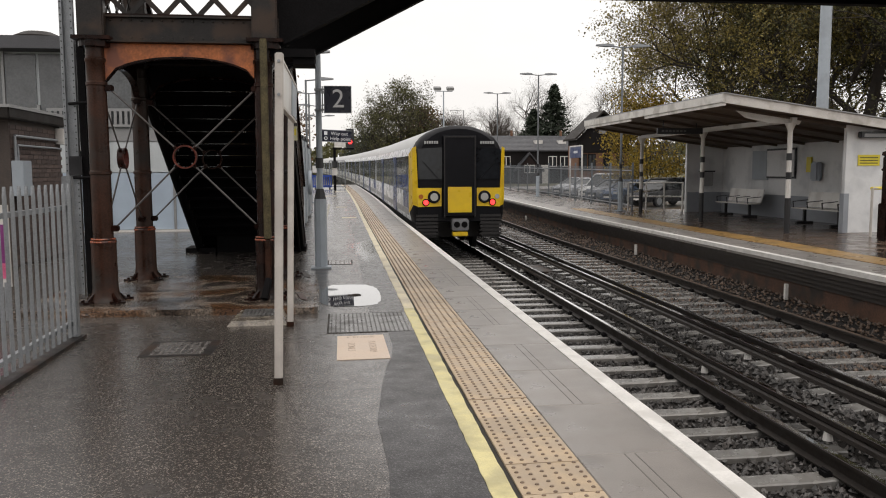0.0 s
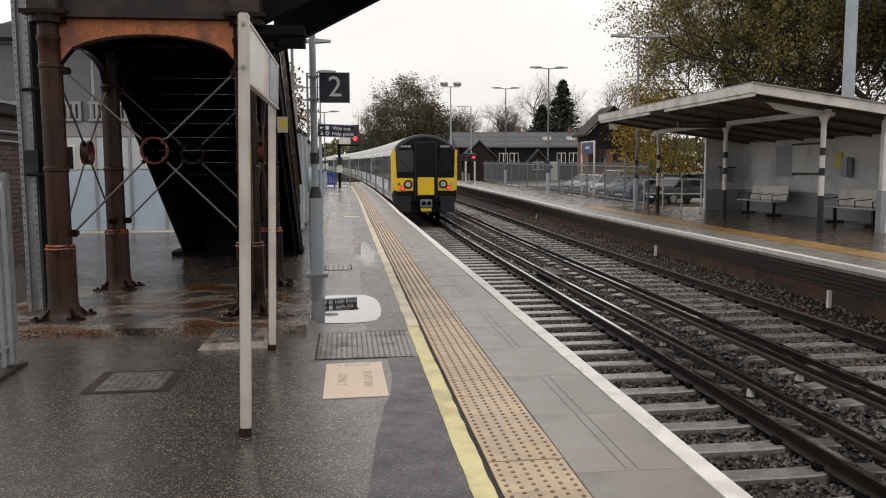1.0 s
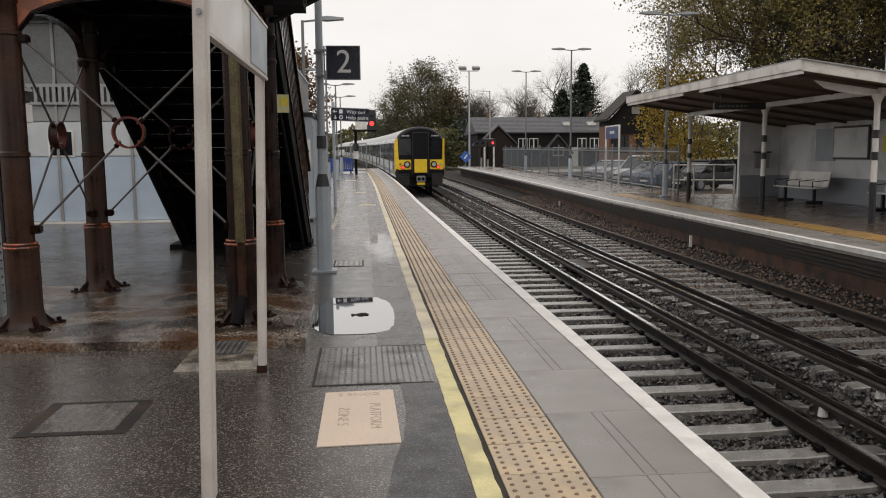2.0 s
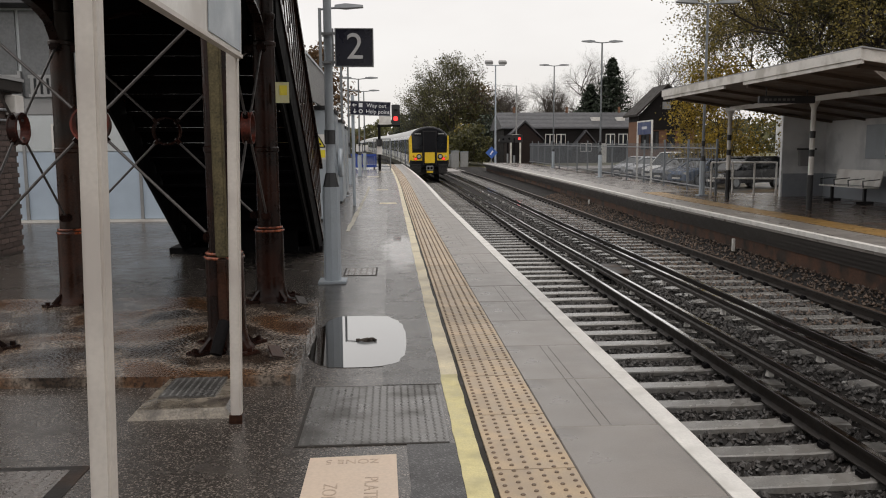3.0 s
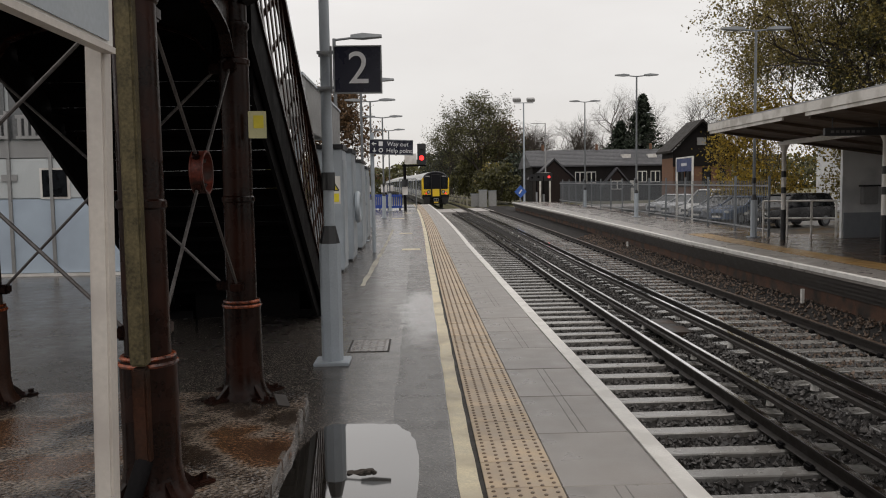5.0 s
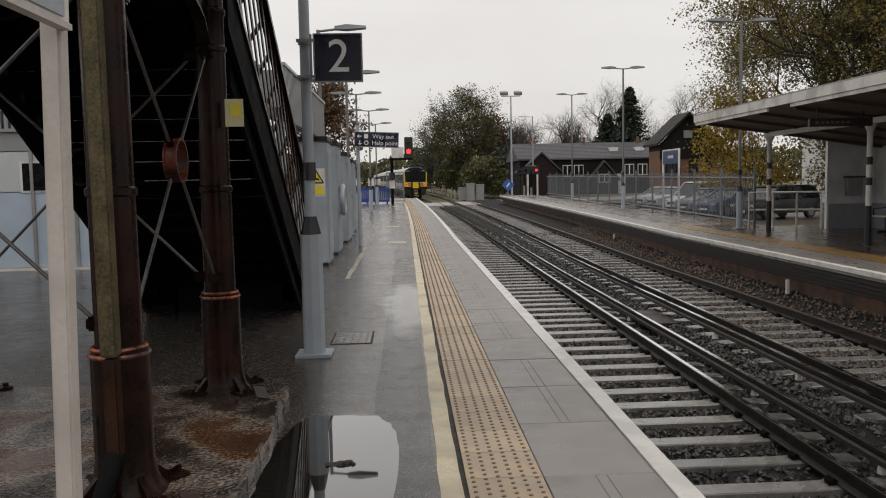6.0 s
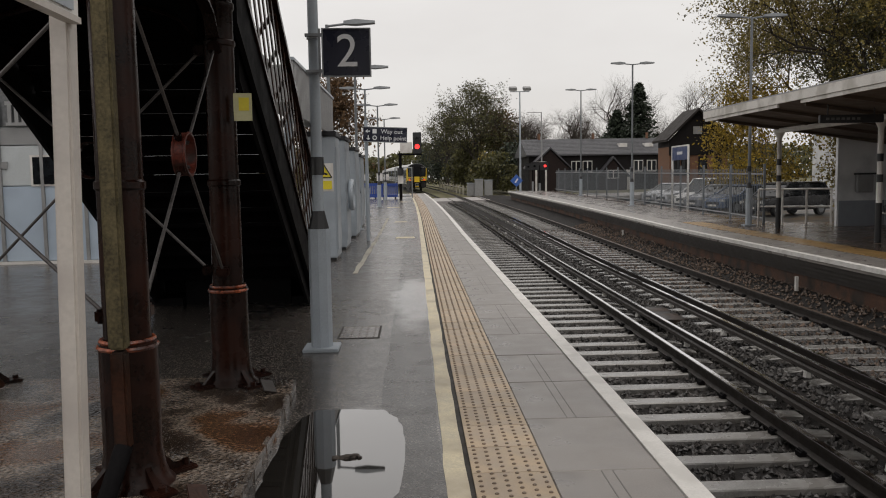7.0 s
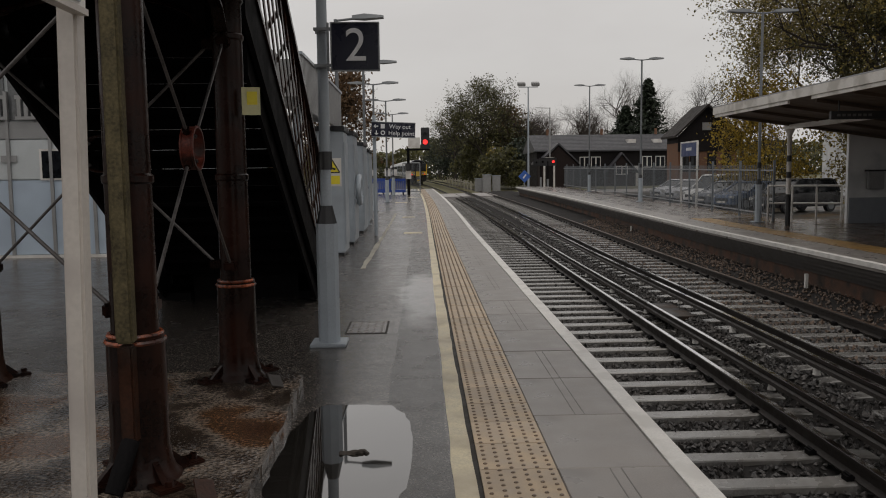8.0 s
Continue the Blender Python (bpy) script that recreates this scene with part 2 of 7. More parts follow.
def wet_slab(name):
    """Old wet concrete: grey, stained brown and rust in patches, with a rippled shining film of water."""
    m = bpy.data.materials.new(name)
    m.use_nodes = True
    nt = m.node_tree
    b = nt.nodes["Principled BSDF"]
    N, L = nt.nodes.new, nt.links.new
    co = N("ShaderNodeTexCoord")
    big, pit, grit, wet = (N("ShaderNodeTexNoise") for _ in range(4))
    cob = N("ShaderNodeTexVoronoi")
    cob.feature = "SMOOTH_F1"
    cob.inputs["Scale"].default_value = 48.0
    L(co.outputs["Object"], cob.inputs["Vector"])
    for n, s, d in ((big, 1.5, 8), (pit, 42.0, 5), (grit, 150.0, 2), (wet, 1.6, 6)):
        n.inputs["Scale"].default_value, n.inputs["Detail"].default_value = s, d
        L(co.outputs["Object"], n.inputs["Vector"])
    ramp = N("ShaderNodeValToRGB")
    e = ramp.color_ramp.elements
    e[0].position, e[0].color = 0.30, (0.018, 0.013, 0.010, 1)
    e[1].position, e[1].color = 0.76, (0.05, 0.022, 0.012, 1)
    for at, c in ((0.42, (0.042, 0.029, 0.021, 1)), (0.50, (0.17, 0.138, 0.112, 1)), (0.57, (0.11, 0.058, 0.03, 1))):
        e.new(at).color = c
    L(big.outputs["Fac"], ramp.inputs[0])
    tone = N("ShaderNodeMapRange")
    tone.inputs["From Min"].default_value, tone.inputs["From Max"].default_value = 0.35, 0.65
    tone.inputs["To Min"].default_value, tone.inputs["To Max"].default_value = 0.35, 1.7
    L(pit.outputs["Fac"], tone.inputs["Value"])
    mul = N("ShaderNodeMixRGB")
    mul.blend_type = "MULTIPLY"
    mul.inputs[0].default_value = 1.0
    L(ramp.outputs[0], mul.inputs[1])
    L(tone.outputs[0], mul.inputs[2])
    L(mul.outputs[0], b.inputs["Base Color"])
    rr = N("ShaderNodeMapRange")
    rr.inputs["From Min"].default_value, rr.inputs["From Max"].default_value = 0.4, 0.6
    rr.inputs["To Min"].default_value, rr.inputs["To Max"].default_value = 0.05, 0.26
    L(wet.outputs["Fac"], rr.inputs["Value"])
    L(rr.outputs[0], b.inputs["Roughness"])
    b.inputs["Specular IOR Level"].default_value = 0.9
    b1, b2 = N("ShaderNodeBump"), N("ShaderNodeBump")
    b1.inputs["Distance"].default_value, b2.inputs["Distance"].default_value = 0.014, 0.004
    b2.inputs["Strength"].default_value = 0.35
    deep = N("ShaderNodeMapRange")
    deep.inputs["From Min"].default_value, deep.inputs["From Max"].default_value = 0.42, 0.58
    deep.inputs["To Min"].default_value, deep.inputs["To Max"].default_value = 0.08, 1.0
    L(wet.outputs["Fac"], deep.inputs["Value"])
    L(deep.outputs[0], b1.inputs["Strength"])
    L(cob.outputs["Distance"], b1.inputs["Height"])
    L(grit.outputs["Fac"], b2.inputs["Height"])
    L(b1.outputs[0], b2.inputs["Normal"])
    L(b2.outputs[0], b.inputs["Normal"])
    MATS[name] = m
    return m


WETSLAB = wet_slab("rusty_wet_slab")
WATER = mat("puddle_water", (0.02, 0.018, 0.016), 0.02, 0, 0.1, 2, 20, 0.0, rvar=0.005, spec=1.0, coat=1.0)
BALLAST = mat("ballast_bed", (0.020, 0.018, 0.017), 0.8, 0, 0.7, 12, 60, 1.0, spec=0.15)
STONE = mat("ballast_stone", (0.052, 0.047, 0.044), 0.34, 0, 0.4, 9, 60, 0.3, vary=0.75, island=True, spec=0.5)
STONE_R = mat("rusty_ballast_stone", (0.10, 0.066, 0.046), 0.5, 0, 0.4, 9, 60, 0.3, vary=0.5, island=True)
SLEEPER = mat("wet_concrete_sleeper", (0.19, 0.184, 0.175), 0.24, 0, 0.25, 5, 60, 0.2, vary=0.18, stain=(0.15, 0.14, 0.128), stain_scale=3, spec=0.8)
RAILTOP = mat("polished_rail", (0.75, 0.75, 0.76), 0.1, 1.0, 0.1, 5, 60, 0.05)
RAIL = mat("rusty_rail", (0.022, 0.017, 0.014), 0.55, 0.2, 0.4, 8, 60, 0.3)
RUSTRAIL = mat("brown_rail_head", (0.10, 0.065, 0.045), 0.4, 0.5, 0.3, 8, 60, 0.2)
BRICKW = mat("sooty_brick", (0.085, 0.043, 0.027), 0.8, 0, 0.6, 3, 50, 0.5, stain=(0.028, 0.022, 0.018), stain_scale=1.8)
DARKCOPE = mat("dark_coping", (0.045, 0.038, 0.034), 0.6, 0, 0.4, 5, 60, 0.4)
IRON = mat("brown_painted_iron", (0.010, 0.0038, 0.0026), 0.27, 0.0, 0.5, 5, 60, 0.25, stain=(0.022, 0.007, 0.004), stain_scale=2.5, spec=0.14)
IRONL = mat("faded_brown_iron", (0.036, 0.015, 0.009), 0.36, 0.0, 0.5, 5, 60, 0.3, stain=(0.026, 0.020, 0.017), stain_scale=2, spec=0.2)
REDIRON = mat("red_oxide_iron", (0.10, 0.022, 0.014), 0.4, 0, 0.5, 9, 60, 0.3, stain=(0.03, 0.012, 0.009), stain_scale=5, spec=0.3)
RUST = mat("orange_rust_paint", (0.44, 0.13, 0.036), 0.42, 0, 0.35, 2.5, 40, 0.2, stain=(0.17, 0.055, 0.03), stain_scale=3.2)
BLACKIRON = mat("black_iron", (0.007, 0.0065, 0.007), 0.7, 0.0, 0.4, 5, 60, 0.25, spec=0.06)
DARKIRON = mat("grimy_iron", (0.017, 0.0145, 0.0135), 0.5, 0.0, 0.4, 5, 60, 0.3, stain=(0.042, 0.026, 0.018), stain_scale=3, spec=0.3)
# near-black and glossless: shade under stair and decks is put into the colour
TIMBER = mat("shade_black_timber", (0.005, 0.0045, 0.005), 0.9, 0, 0.4, 5, 60, 0.3, vary=0.3, spec=0.02)
GALV = mat("galvanised_steel", (0.25, 0.262, 0.275), 0.45, 0.4, 0.2, 8, 70, 0.1, vary=0.1)
ROD = mat("grey_tie_rod", (0.10, 0.092, 0.09), 0.4, 0.5, 0.3, 10, 60, 0.15)
GREYP = mat("grey_paint", (0.34, 0.38, 0.42), 0.4, 0, 0.08, 4, 60, 0.05, stain=(0.29, 0.32, 0.35))
GREYC = mat("grey_cladding", (0.28, 0.28, 0.28), 0.45, 0.1, 0.12, 4, 60, 0.08)
WHITEP = mat("white_paint", (0.70, 0.68, 0.65), 0.42, 0, 0.06, 4, 60, 0.05, stain=(0.56, 0.53, 0.5), stain_scale=2)
POSTW = mat("sign_post_paint", (0.54, 0.50, 0.46), 0.45, 0, 0.08, 4, 60, 0.05, stain=(0.47, 0.43, 0.4), stain_scale=3)
WALLW = mat("shelter_white", (0.74, 0.745, 0.75), 0.5, 0, 0.05, 3, 60, 0.05, stain=(0.56, 0.57, 0.58))
DADO = mat("dado_grey", (0.29, 0.31, 0.34), 0.5, 0, 0.1, 4, 60, 0.05)
BLACKP = mat("black_paint", (0.018, 0.018, 0.02), 0.4, 0, 0.2, 4, 60, 0.05)
NAVY = mat("navy_sign", (0.012, 0.013, 0.028), 0.3, 0, 0.1, 4, 60, 0.0)
LETTER = mat("white_lettering", (0.72, 0.72, 0.74), 0.4, 0, 0.03, 4, 60, 0.0)
HUTBLUE = mat("pale_blue_panel", (0.42, 0.50, 0.59), 0.5, 0, 0.05, 3, 60, 0.05, stain=(0.39, 0.46, 0.55))
HUTWHITE = mat("hut_grey_white", (0.5, 0.53, 0.54), 0.5, 0, 0.06, 3, 60, 0.05)
BRICK = mat("dark_brick", (0.085, 0.058, 0.05), 0.75, 0, 0.35, 5, 60, 0.4, vary=0.3)
BRICKRED = mat("red_brick", (0.17, 0.085, 0.05), 0.8, 0, 0.3, 8, 60, 0.3)
SLATE = mat("slate_roof", (0.06, 0.06, 0.066), 0.5, 0, 0.25, 3, 40, 0.3)
BROWNTILE = mat("brown_tiles", (0.022, 0.018, 0.016), 0.7, 0, 0.35, 3, 40, 0.3, spec=0.25)
DARKBOARD = mat("dark_weatherboard", (0.014, 0.012, 0.012), 0.7, 0, 0.3, 4, 50, 0.3, spec=0.15)
GLASS = mat("dark_glass", (0.012, 0.014, 0.017), 0.07, 0, 0.5, 1.5, 8, 0.0, rvar=0.03, spec=0.35)
CARGLASS = mat("car_glass", (0.012, 0.014, 0.016), 0.06, 0, 0.3, 3, 40, 0.0, rvar=0.02, spec=0.5)
SMOKED = mat("smoked_grey_pane", (0.11, 0.115, 0.12), 0.16, 0, 0.25, 1.5, 20, 0.0, spec=0.6)
LAMPGREY = mat("darker_lamp_grey", (0.15, 0.16, 0.17), 0.45, 0.2, 0.15, 4, 60, 0.05)
FENCE = mat("weathered_fence_steel", (0.15, 0.165, 0.18), 0.5, 0.2, 0.25, 6, 60, 0.1)
T_NAVY = mat("train_window_band", (0.010, 0.018, 0.045), 0.12, 0, 0.3, 3, 40, 0.0, spec=0.6)
GLASSB = glass("bluish_glass", (0.10, 0.12, 0.14), 0.08)
BARK = mat("bark", (0.042, 0.034, 0.028), 0.85, 0, 0.4, 4, 40, 0.5)
TWIG = mat("bare_twigs", (0.06, 0.048, 0.04), 0.85, 0, 0.3, 3, 40, 0.0)
LEAFY = mat("yellow_brown_leaves", (0.19, 0.15, 0.04), 0.55, 0, 0.5, 1.2, 20, 0.0, vary=0.6, island=True, thin=0.3)
LEAFG = mat("olive_leaves", (0.085, 0.082, 0.03), 0.55, 0, 0.5, 1.2, 20, 0.0, vary=0.6, island=True, thin=0.3)
LEAFGOLD = mat("golden_leaves", (0.32, 0.225, 0.035), 0.55, 0, 0.45, 1.2, 20, 0.0, vary=0.5, island=True, thin=0.4)
LEAFD = mat("dark_evergreen", (0.022, 0.032, 0.018), 0.6, 0, 0.4, 2, 20, 0.0, vary=0.4, island=True)
LEAFB = mat("russet_leaves", (0.13, 0.075, 0.036), 0.6, 0, 0.4, 2, 20, 0.0, vary=0.4, island=True, thin=0.3)
GRASS = mat("rough_grass", (0.10, 0.10, 0.035), 0.8, 0, 0.4, 1.5, 30, 0.5, stain=(0.12, 0.09, 0.05))
T_YEL = mat("train_yellow", (0.78, 0.52, 0.02), 0.35, 0, 0.05, 4, 60, 0.0, stain=(0.7, 0.45, 0.03))
T_BLACK = mat("train_black", (0.007, 0.007, 0.009), 0.4, 0, 0.2, 4, 60, 0.0, spec=0.15)
T_WHITE = mat("train_silver_white", (0.70, 0.71, 0.73), 0.3, 0, 0.05, 4, 60, 0.0)
T_BLUE = mat("train_blue", (0.02, 0.05, 0.16), 0.3, 0, 0.1, 4, 60, 0.0)
T_ROOF = mat("train_roof", (0.42, 0.42, 0.42), 0.5, 0, 0.12, 4, 60, 0.0)
T_GREY = mat("train_grey_trim", (0.22, 0.22, 0.23), 0.4, 0.2, 0.1, 4, 60, 0.0)
UNDER = mat("underframe_grime", (0.022, 0.02, 0.02), 0.6, 0.1, 0.4, 6, 60, 0.2)
LENS = mat("lamp_lens", (0.5, 0.5, 0.48), 0.12, 0.3, 0.05, 4, 60, 0.0)
REDGLOW = mat("red_lamp", (0.5, 0.02, 0.02), 0.3, 0, 0.0, 4, 60, 0.0, emit=(1.0, 0.03, 0.03, 3.0))
AMBER = mat("amber_lamp", (0.4, 0.12, 0.02), 0.3, 0, 0.0, 4, 60, 0.0)
SIGNY = mat("sign_yellow", (0.75, 0.62, 0.04), 0.45, 0, 0.05, 4, 60, 0.0)
LABELY = mat("label_pale_yellow", (0.58, 0.55, 0.32), 0.5, 0, 0.06, 8, 60, 0.0)
BLUEB = mat("barrier_blue", (0.02, 0.06, 0.30), 0.4, 0, 0.15, 4, 60, 0.0)
SIGNB = mat("sign_blue", (0.02, 0.04, 0.13), 0.4, 0, 0.1, 4, 60, 0.0)
PURPLE = mat("poster_purple", (0.20, 0.035, 0.16), 0.4, 0, 0.2, 6, 60, 0.0)
PINK = mat("poster_pink", (0.62, 0.12, 0.24), 0.4, 0, 0.2, 6, 60, 0.0)
SOFFIT = mat("canopy_soffit", (0.10, 0.072, 0.052), 0.6, 0, 0.15, 3, 60, 0.1)
ROOFW = mat("canopy_white_edge", (0.62, 0.59, 0.55), 0.5, 0, 0.1, 3, 60, 0.1, stain=(0.42, 0.39, 0.35), stain_scale=2)
ORANGEL = mat("amber_platform_line", (0.32, 0.185, 0.055), 0.36, 0, 0.3, 3, 60, 0.2, stain=(0.22, 0.14, 0.06), stain_scale=1.5)
ROAD = mat("crossing_road", (0.34, 0.32, 0.31), 0.5, 0, 0.2, 2, 60, 0.2)


# ---- mesh helpers ----
def box(bm, a, b):
    a, b = Vector(a), Vector(b)
    bmesh.ops.create_cube(bm, size=1, matrix=Matrix.Translation((a + b) / 2) @ Matrix.Diagonal((*[abs(c) for c in (b - a)], 1)))


def boxr(bm, centre, size, rx=0, ry=0, rz=0):
    bmesh.ops.create_cube(bm, size=1, matrix=pose(*centre, rx, ry, rz) @ Matrix.Diagonal((*size, 1)))


def rod(bm, p, q, r, r2=None, n=10):
    p, q = Vector(p), Vector(q)
    d = q - p
    m = Matrix.Translation((p + q) / 2) @ d.to_track_quat("Z", "Y").to_matrix().to_4x4()
    bmesh.ops.create_cone(bm, cap_ends=True, segments=n, radius1=r, radius2=r if r2 is None else r2, depth=d.length, matrix=m)


def bar(bm, p, q, w, h):
    """A flat bar from p to q; w across, h in height."""
    p, q = Vector(p), Vector(q)
    d = q - p
    m = Matrix.Translation((p + q) / 2) @ d.to_track_quat("Y", "Z").to_matrix().to_4x4()
    bmesh.ops.create_cube(bm, size=1, matrix=m @ Matrix.Diagonal((w, d.length, h, 1)))


def prism(bm, pts, axis, a, b):
    """A polygon pushed along an axis from a to b; pts in the two other axes, in order."""
    def at(p, v):
        return {"x": (v, p[0], p[1]), "y": (p[0], v, p[1]), "z": (p[0], p[1], v)}[axis]
    one, two = [bm.verts.new(at(p, a)) for p in pts], [bm.verts.new(at(p, b)) for p in pts]
    n = len(pts)
    bm.faces.new(one)
    bm.faces.new(two[::-1])
    for i in range(n):
        bm.faces.new((one[i], two[i], two[(i + 1) % n], one[(i + 1) % n]))
    bmesh.ops.recalc_face_normals(bm, faces=bm.faces)


def loft(bm, rings, closed=False):
    """Skins rings of equal numbers of points; caps both ends."""
    vs = [[bm.verts.new(p) for p in r] for r in rings]
    n = len(rings[0])
    for a, b in zip(vs, vs[1:]):
        for i in range(n):
            bm.faces.new((a[i], a[(i + 1) % n], b[(i + 1) % n], b[i]))
    bm.faces.new(vs[0][::-1])
    bm.faces.new(vs[-1])
    bmesh.ops.recalc_face_normals(bm, faces=bm.faces)


def ring(bm, centre, axis, R, r, n=24, k=8):
    """A torus."""
    e = Vector(axis).normalized()
    u = e.orthogonal().normalized()
    v = e.cross(u)
    c = Vector(centre)
    rows = []
    for i in range(n):
        a = 2 * math.pi * i / n
        d = u * math.cos(a) + v * math.sin(a)
        rows.append([bm.verts.new(c + d * (R + r * math.cos(2 * math.pi * j / k)) + e * r * math.sin(2 * math.pi * j / k)) for j in range(k)])
    for i in range(n):
        for j in range(k):
            bm.faces.new((rows[i][j], rows[(i + 1) % n][j], rows[(i + 1) % n][(j + 1) % k], rows[i][(j + 1) % k]))
    bmesh.ops.recalc_face_normals(bm, faces=bm.faces)


def bev(bm, w, seg=2):
    es = [e for e in bm.edges if len(e.link_faces) == 2 and e.calc_face_angle(0) > 0.6]
    bmesh.ops.bevel(bm, geom=es, offset=w, segments=seg, affect="EDGES", clamp_overlap=True)


def mesh_of(name, bm, material, smooth=False):
    me = bpy.data.meshes.new(name)
    bm.to_mesh(me)
    bm.free()
    me.materials.append(material)
    if smooth:
        me.polygons.foreach_set("use_smooth", [True] * len(me.polygons))
        me.set_sharp_from_angle(angle=radians(40))
    return me


def part(name, bm, material, parent=None, label="", smooth=False):
    ob = new(name, mesh_of(name, bm, material, smooth))
    ob.parent = parent
    return tagged(ob, label)


def thing(name, loc, label, category, group="", rz=0.0, kind=""):
    ob = new(name)
    ob.empty_display_size = 0.2
    ob.matrix_basis = pose(*loc, 0, 0, rz)
    return tagged(ob, label, category, group, kind)


def nb():
    return bmesh.new()


def box_part(name, a, b, material, parent, w=0.0, label=""):
    bm = nb()
    box(bm, a, b)
    if w:
        bev(bm, w)
    return part(name, bm, material, parent, label)


def rod_part(name, p, q, r, material, parent, r2=None, n=12, label=""):
    bm = nb()
    rod(bm, p, q, r, r2, n)
    return part(name, bm, material, parent, label, True)


def text_part(name, body, size, m, material, parent, thick=0.002):
    cu = bpy.data.curves.new(name, "FONT")
    cu.body, cu.size, cu.extrude, cu.align_x, cu.align_y = body, size, thick, "CENTER", "CENTER"
    tmp = new("tmp_text", cu)
    bpy.context.view_layer.update()
    me = bpy.data.meshes.new_from_object(tmp.evaluated_get(bpy.context.evaluated_depsgraph_get()))
    bpy.data.objects.remove(tmp)
    me.materials.clear()
    me.materials.append(material)
    me.transform(m)
    ob = new(name, me)
    ob.parent = parent
    return ob


def mesh_np(name, verts, faces, material, parent=None, smooth=False):
    me = bpy.data.meshes.new(name)
    me.from_pydata([tuple(v) for v in verts], [], [tuple(f) for f in faces])
    me.materials.append(material)
    if smooth:
        me.polygons.foreach_set("use_smooth", [True] * len(me.polygons))
    ob = new(name, me)
    ob.parent = parent
    return ob


def strip(bm, xa, xb, y0, y1, z0, z1, step=2.0, wob=0.0, seed=0):
    """A strip that follows the line, from xa to xb across and z0 to z1 in height."""
    rng = random.Random(seed)
    n = max(1, int((y1 - y0) / step))
    rings = []
    for i in range(n + 1):
        y = y0 + (y1 - y0) * i / n
        w1, w2 = (rng.uniform(-wob, wob), rng.uniform(-wob, wob)) if wob else (0, 0)
        rings.append([lie(xa + w1, y, z0), lie(xb + w2, y, z0), lie(xb + w2, y, z1), lie(xa + w1, y, z1)])
    loft(bm, rings)


def lathe(bm, x, y, prof, n=20):
    """A turned shape about an upright axis; prof: radius and height."""
    loft(bm, [[(x + r * math.cos(2 * math.pi * k / n), y + r * math.sin(2 * math.pi * k / n), z) for k in range(n)] for r, z in prof])


def ribbon(bm, pts, across, h):
    """A flat band that follows pts; across: half its width as a vector."""
    a = Vector(across)
    loft(bm, [[Vector(p) - a - Vector((0, 0, h / 2)), Vector(p) + a - Vector((0, 0, h / 2)), Vector(p) + a + Vector((0, 0, h / 2)), Vector(p) - a + Vector((0, 0, h / 2))] for p in pts])


# ---- ground, platforms, tracks ----
EDGE = 2.12          # near platform edge
END = 70.0           # platform ends
NEAR_Z, FAR_Z = -0.915, -0.75   # rail tops


def far_edge(y):
    return 7.85 + 0.02 * (y - 10.0)


def make_ground():
    bm = nb()
    ys = [-60, -20, 0, 20, 28, 34, 40, 50, 60, 70, 80, 90, 110, 130, 150, 168, 300, 600, 1500]
    xs = [-900, -300, -100, -40, -10, 0, 10, 20, 40, 100, 300, 900]
    rows = [[bm.verts.new((x, y, -1.2 + rise(y))) for x in xs] for y in ys]
    for a, b in zip(rows, rows[1:]):
        for i in range(len(xs) - 1):
            bm.faces.new((a[i], a[i + 1], b[i + 1], b[i]))
    tagged(part("ground", bm, GRASS), "rough grassy ground around the line", "ground", kind="structure")


make_ground()


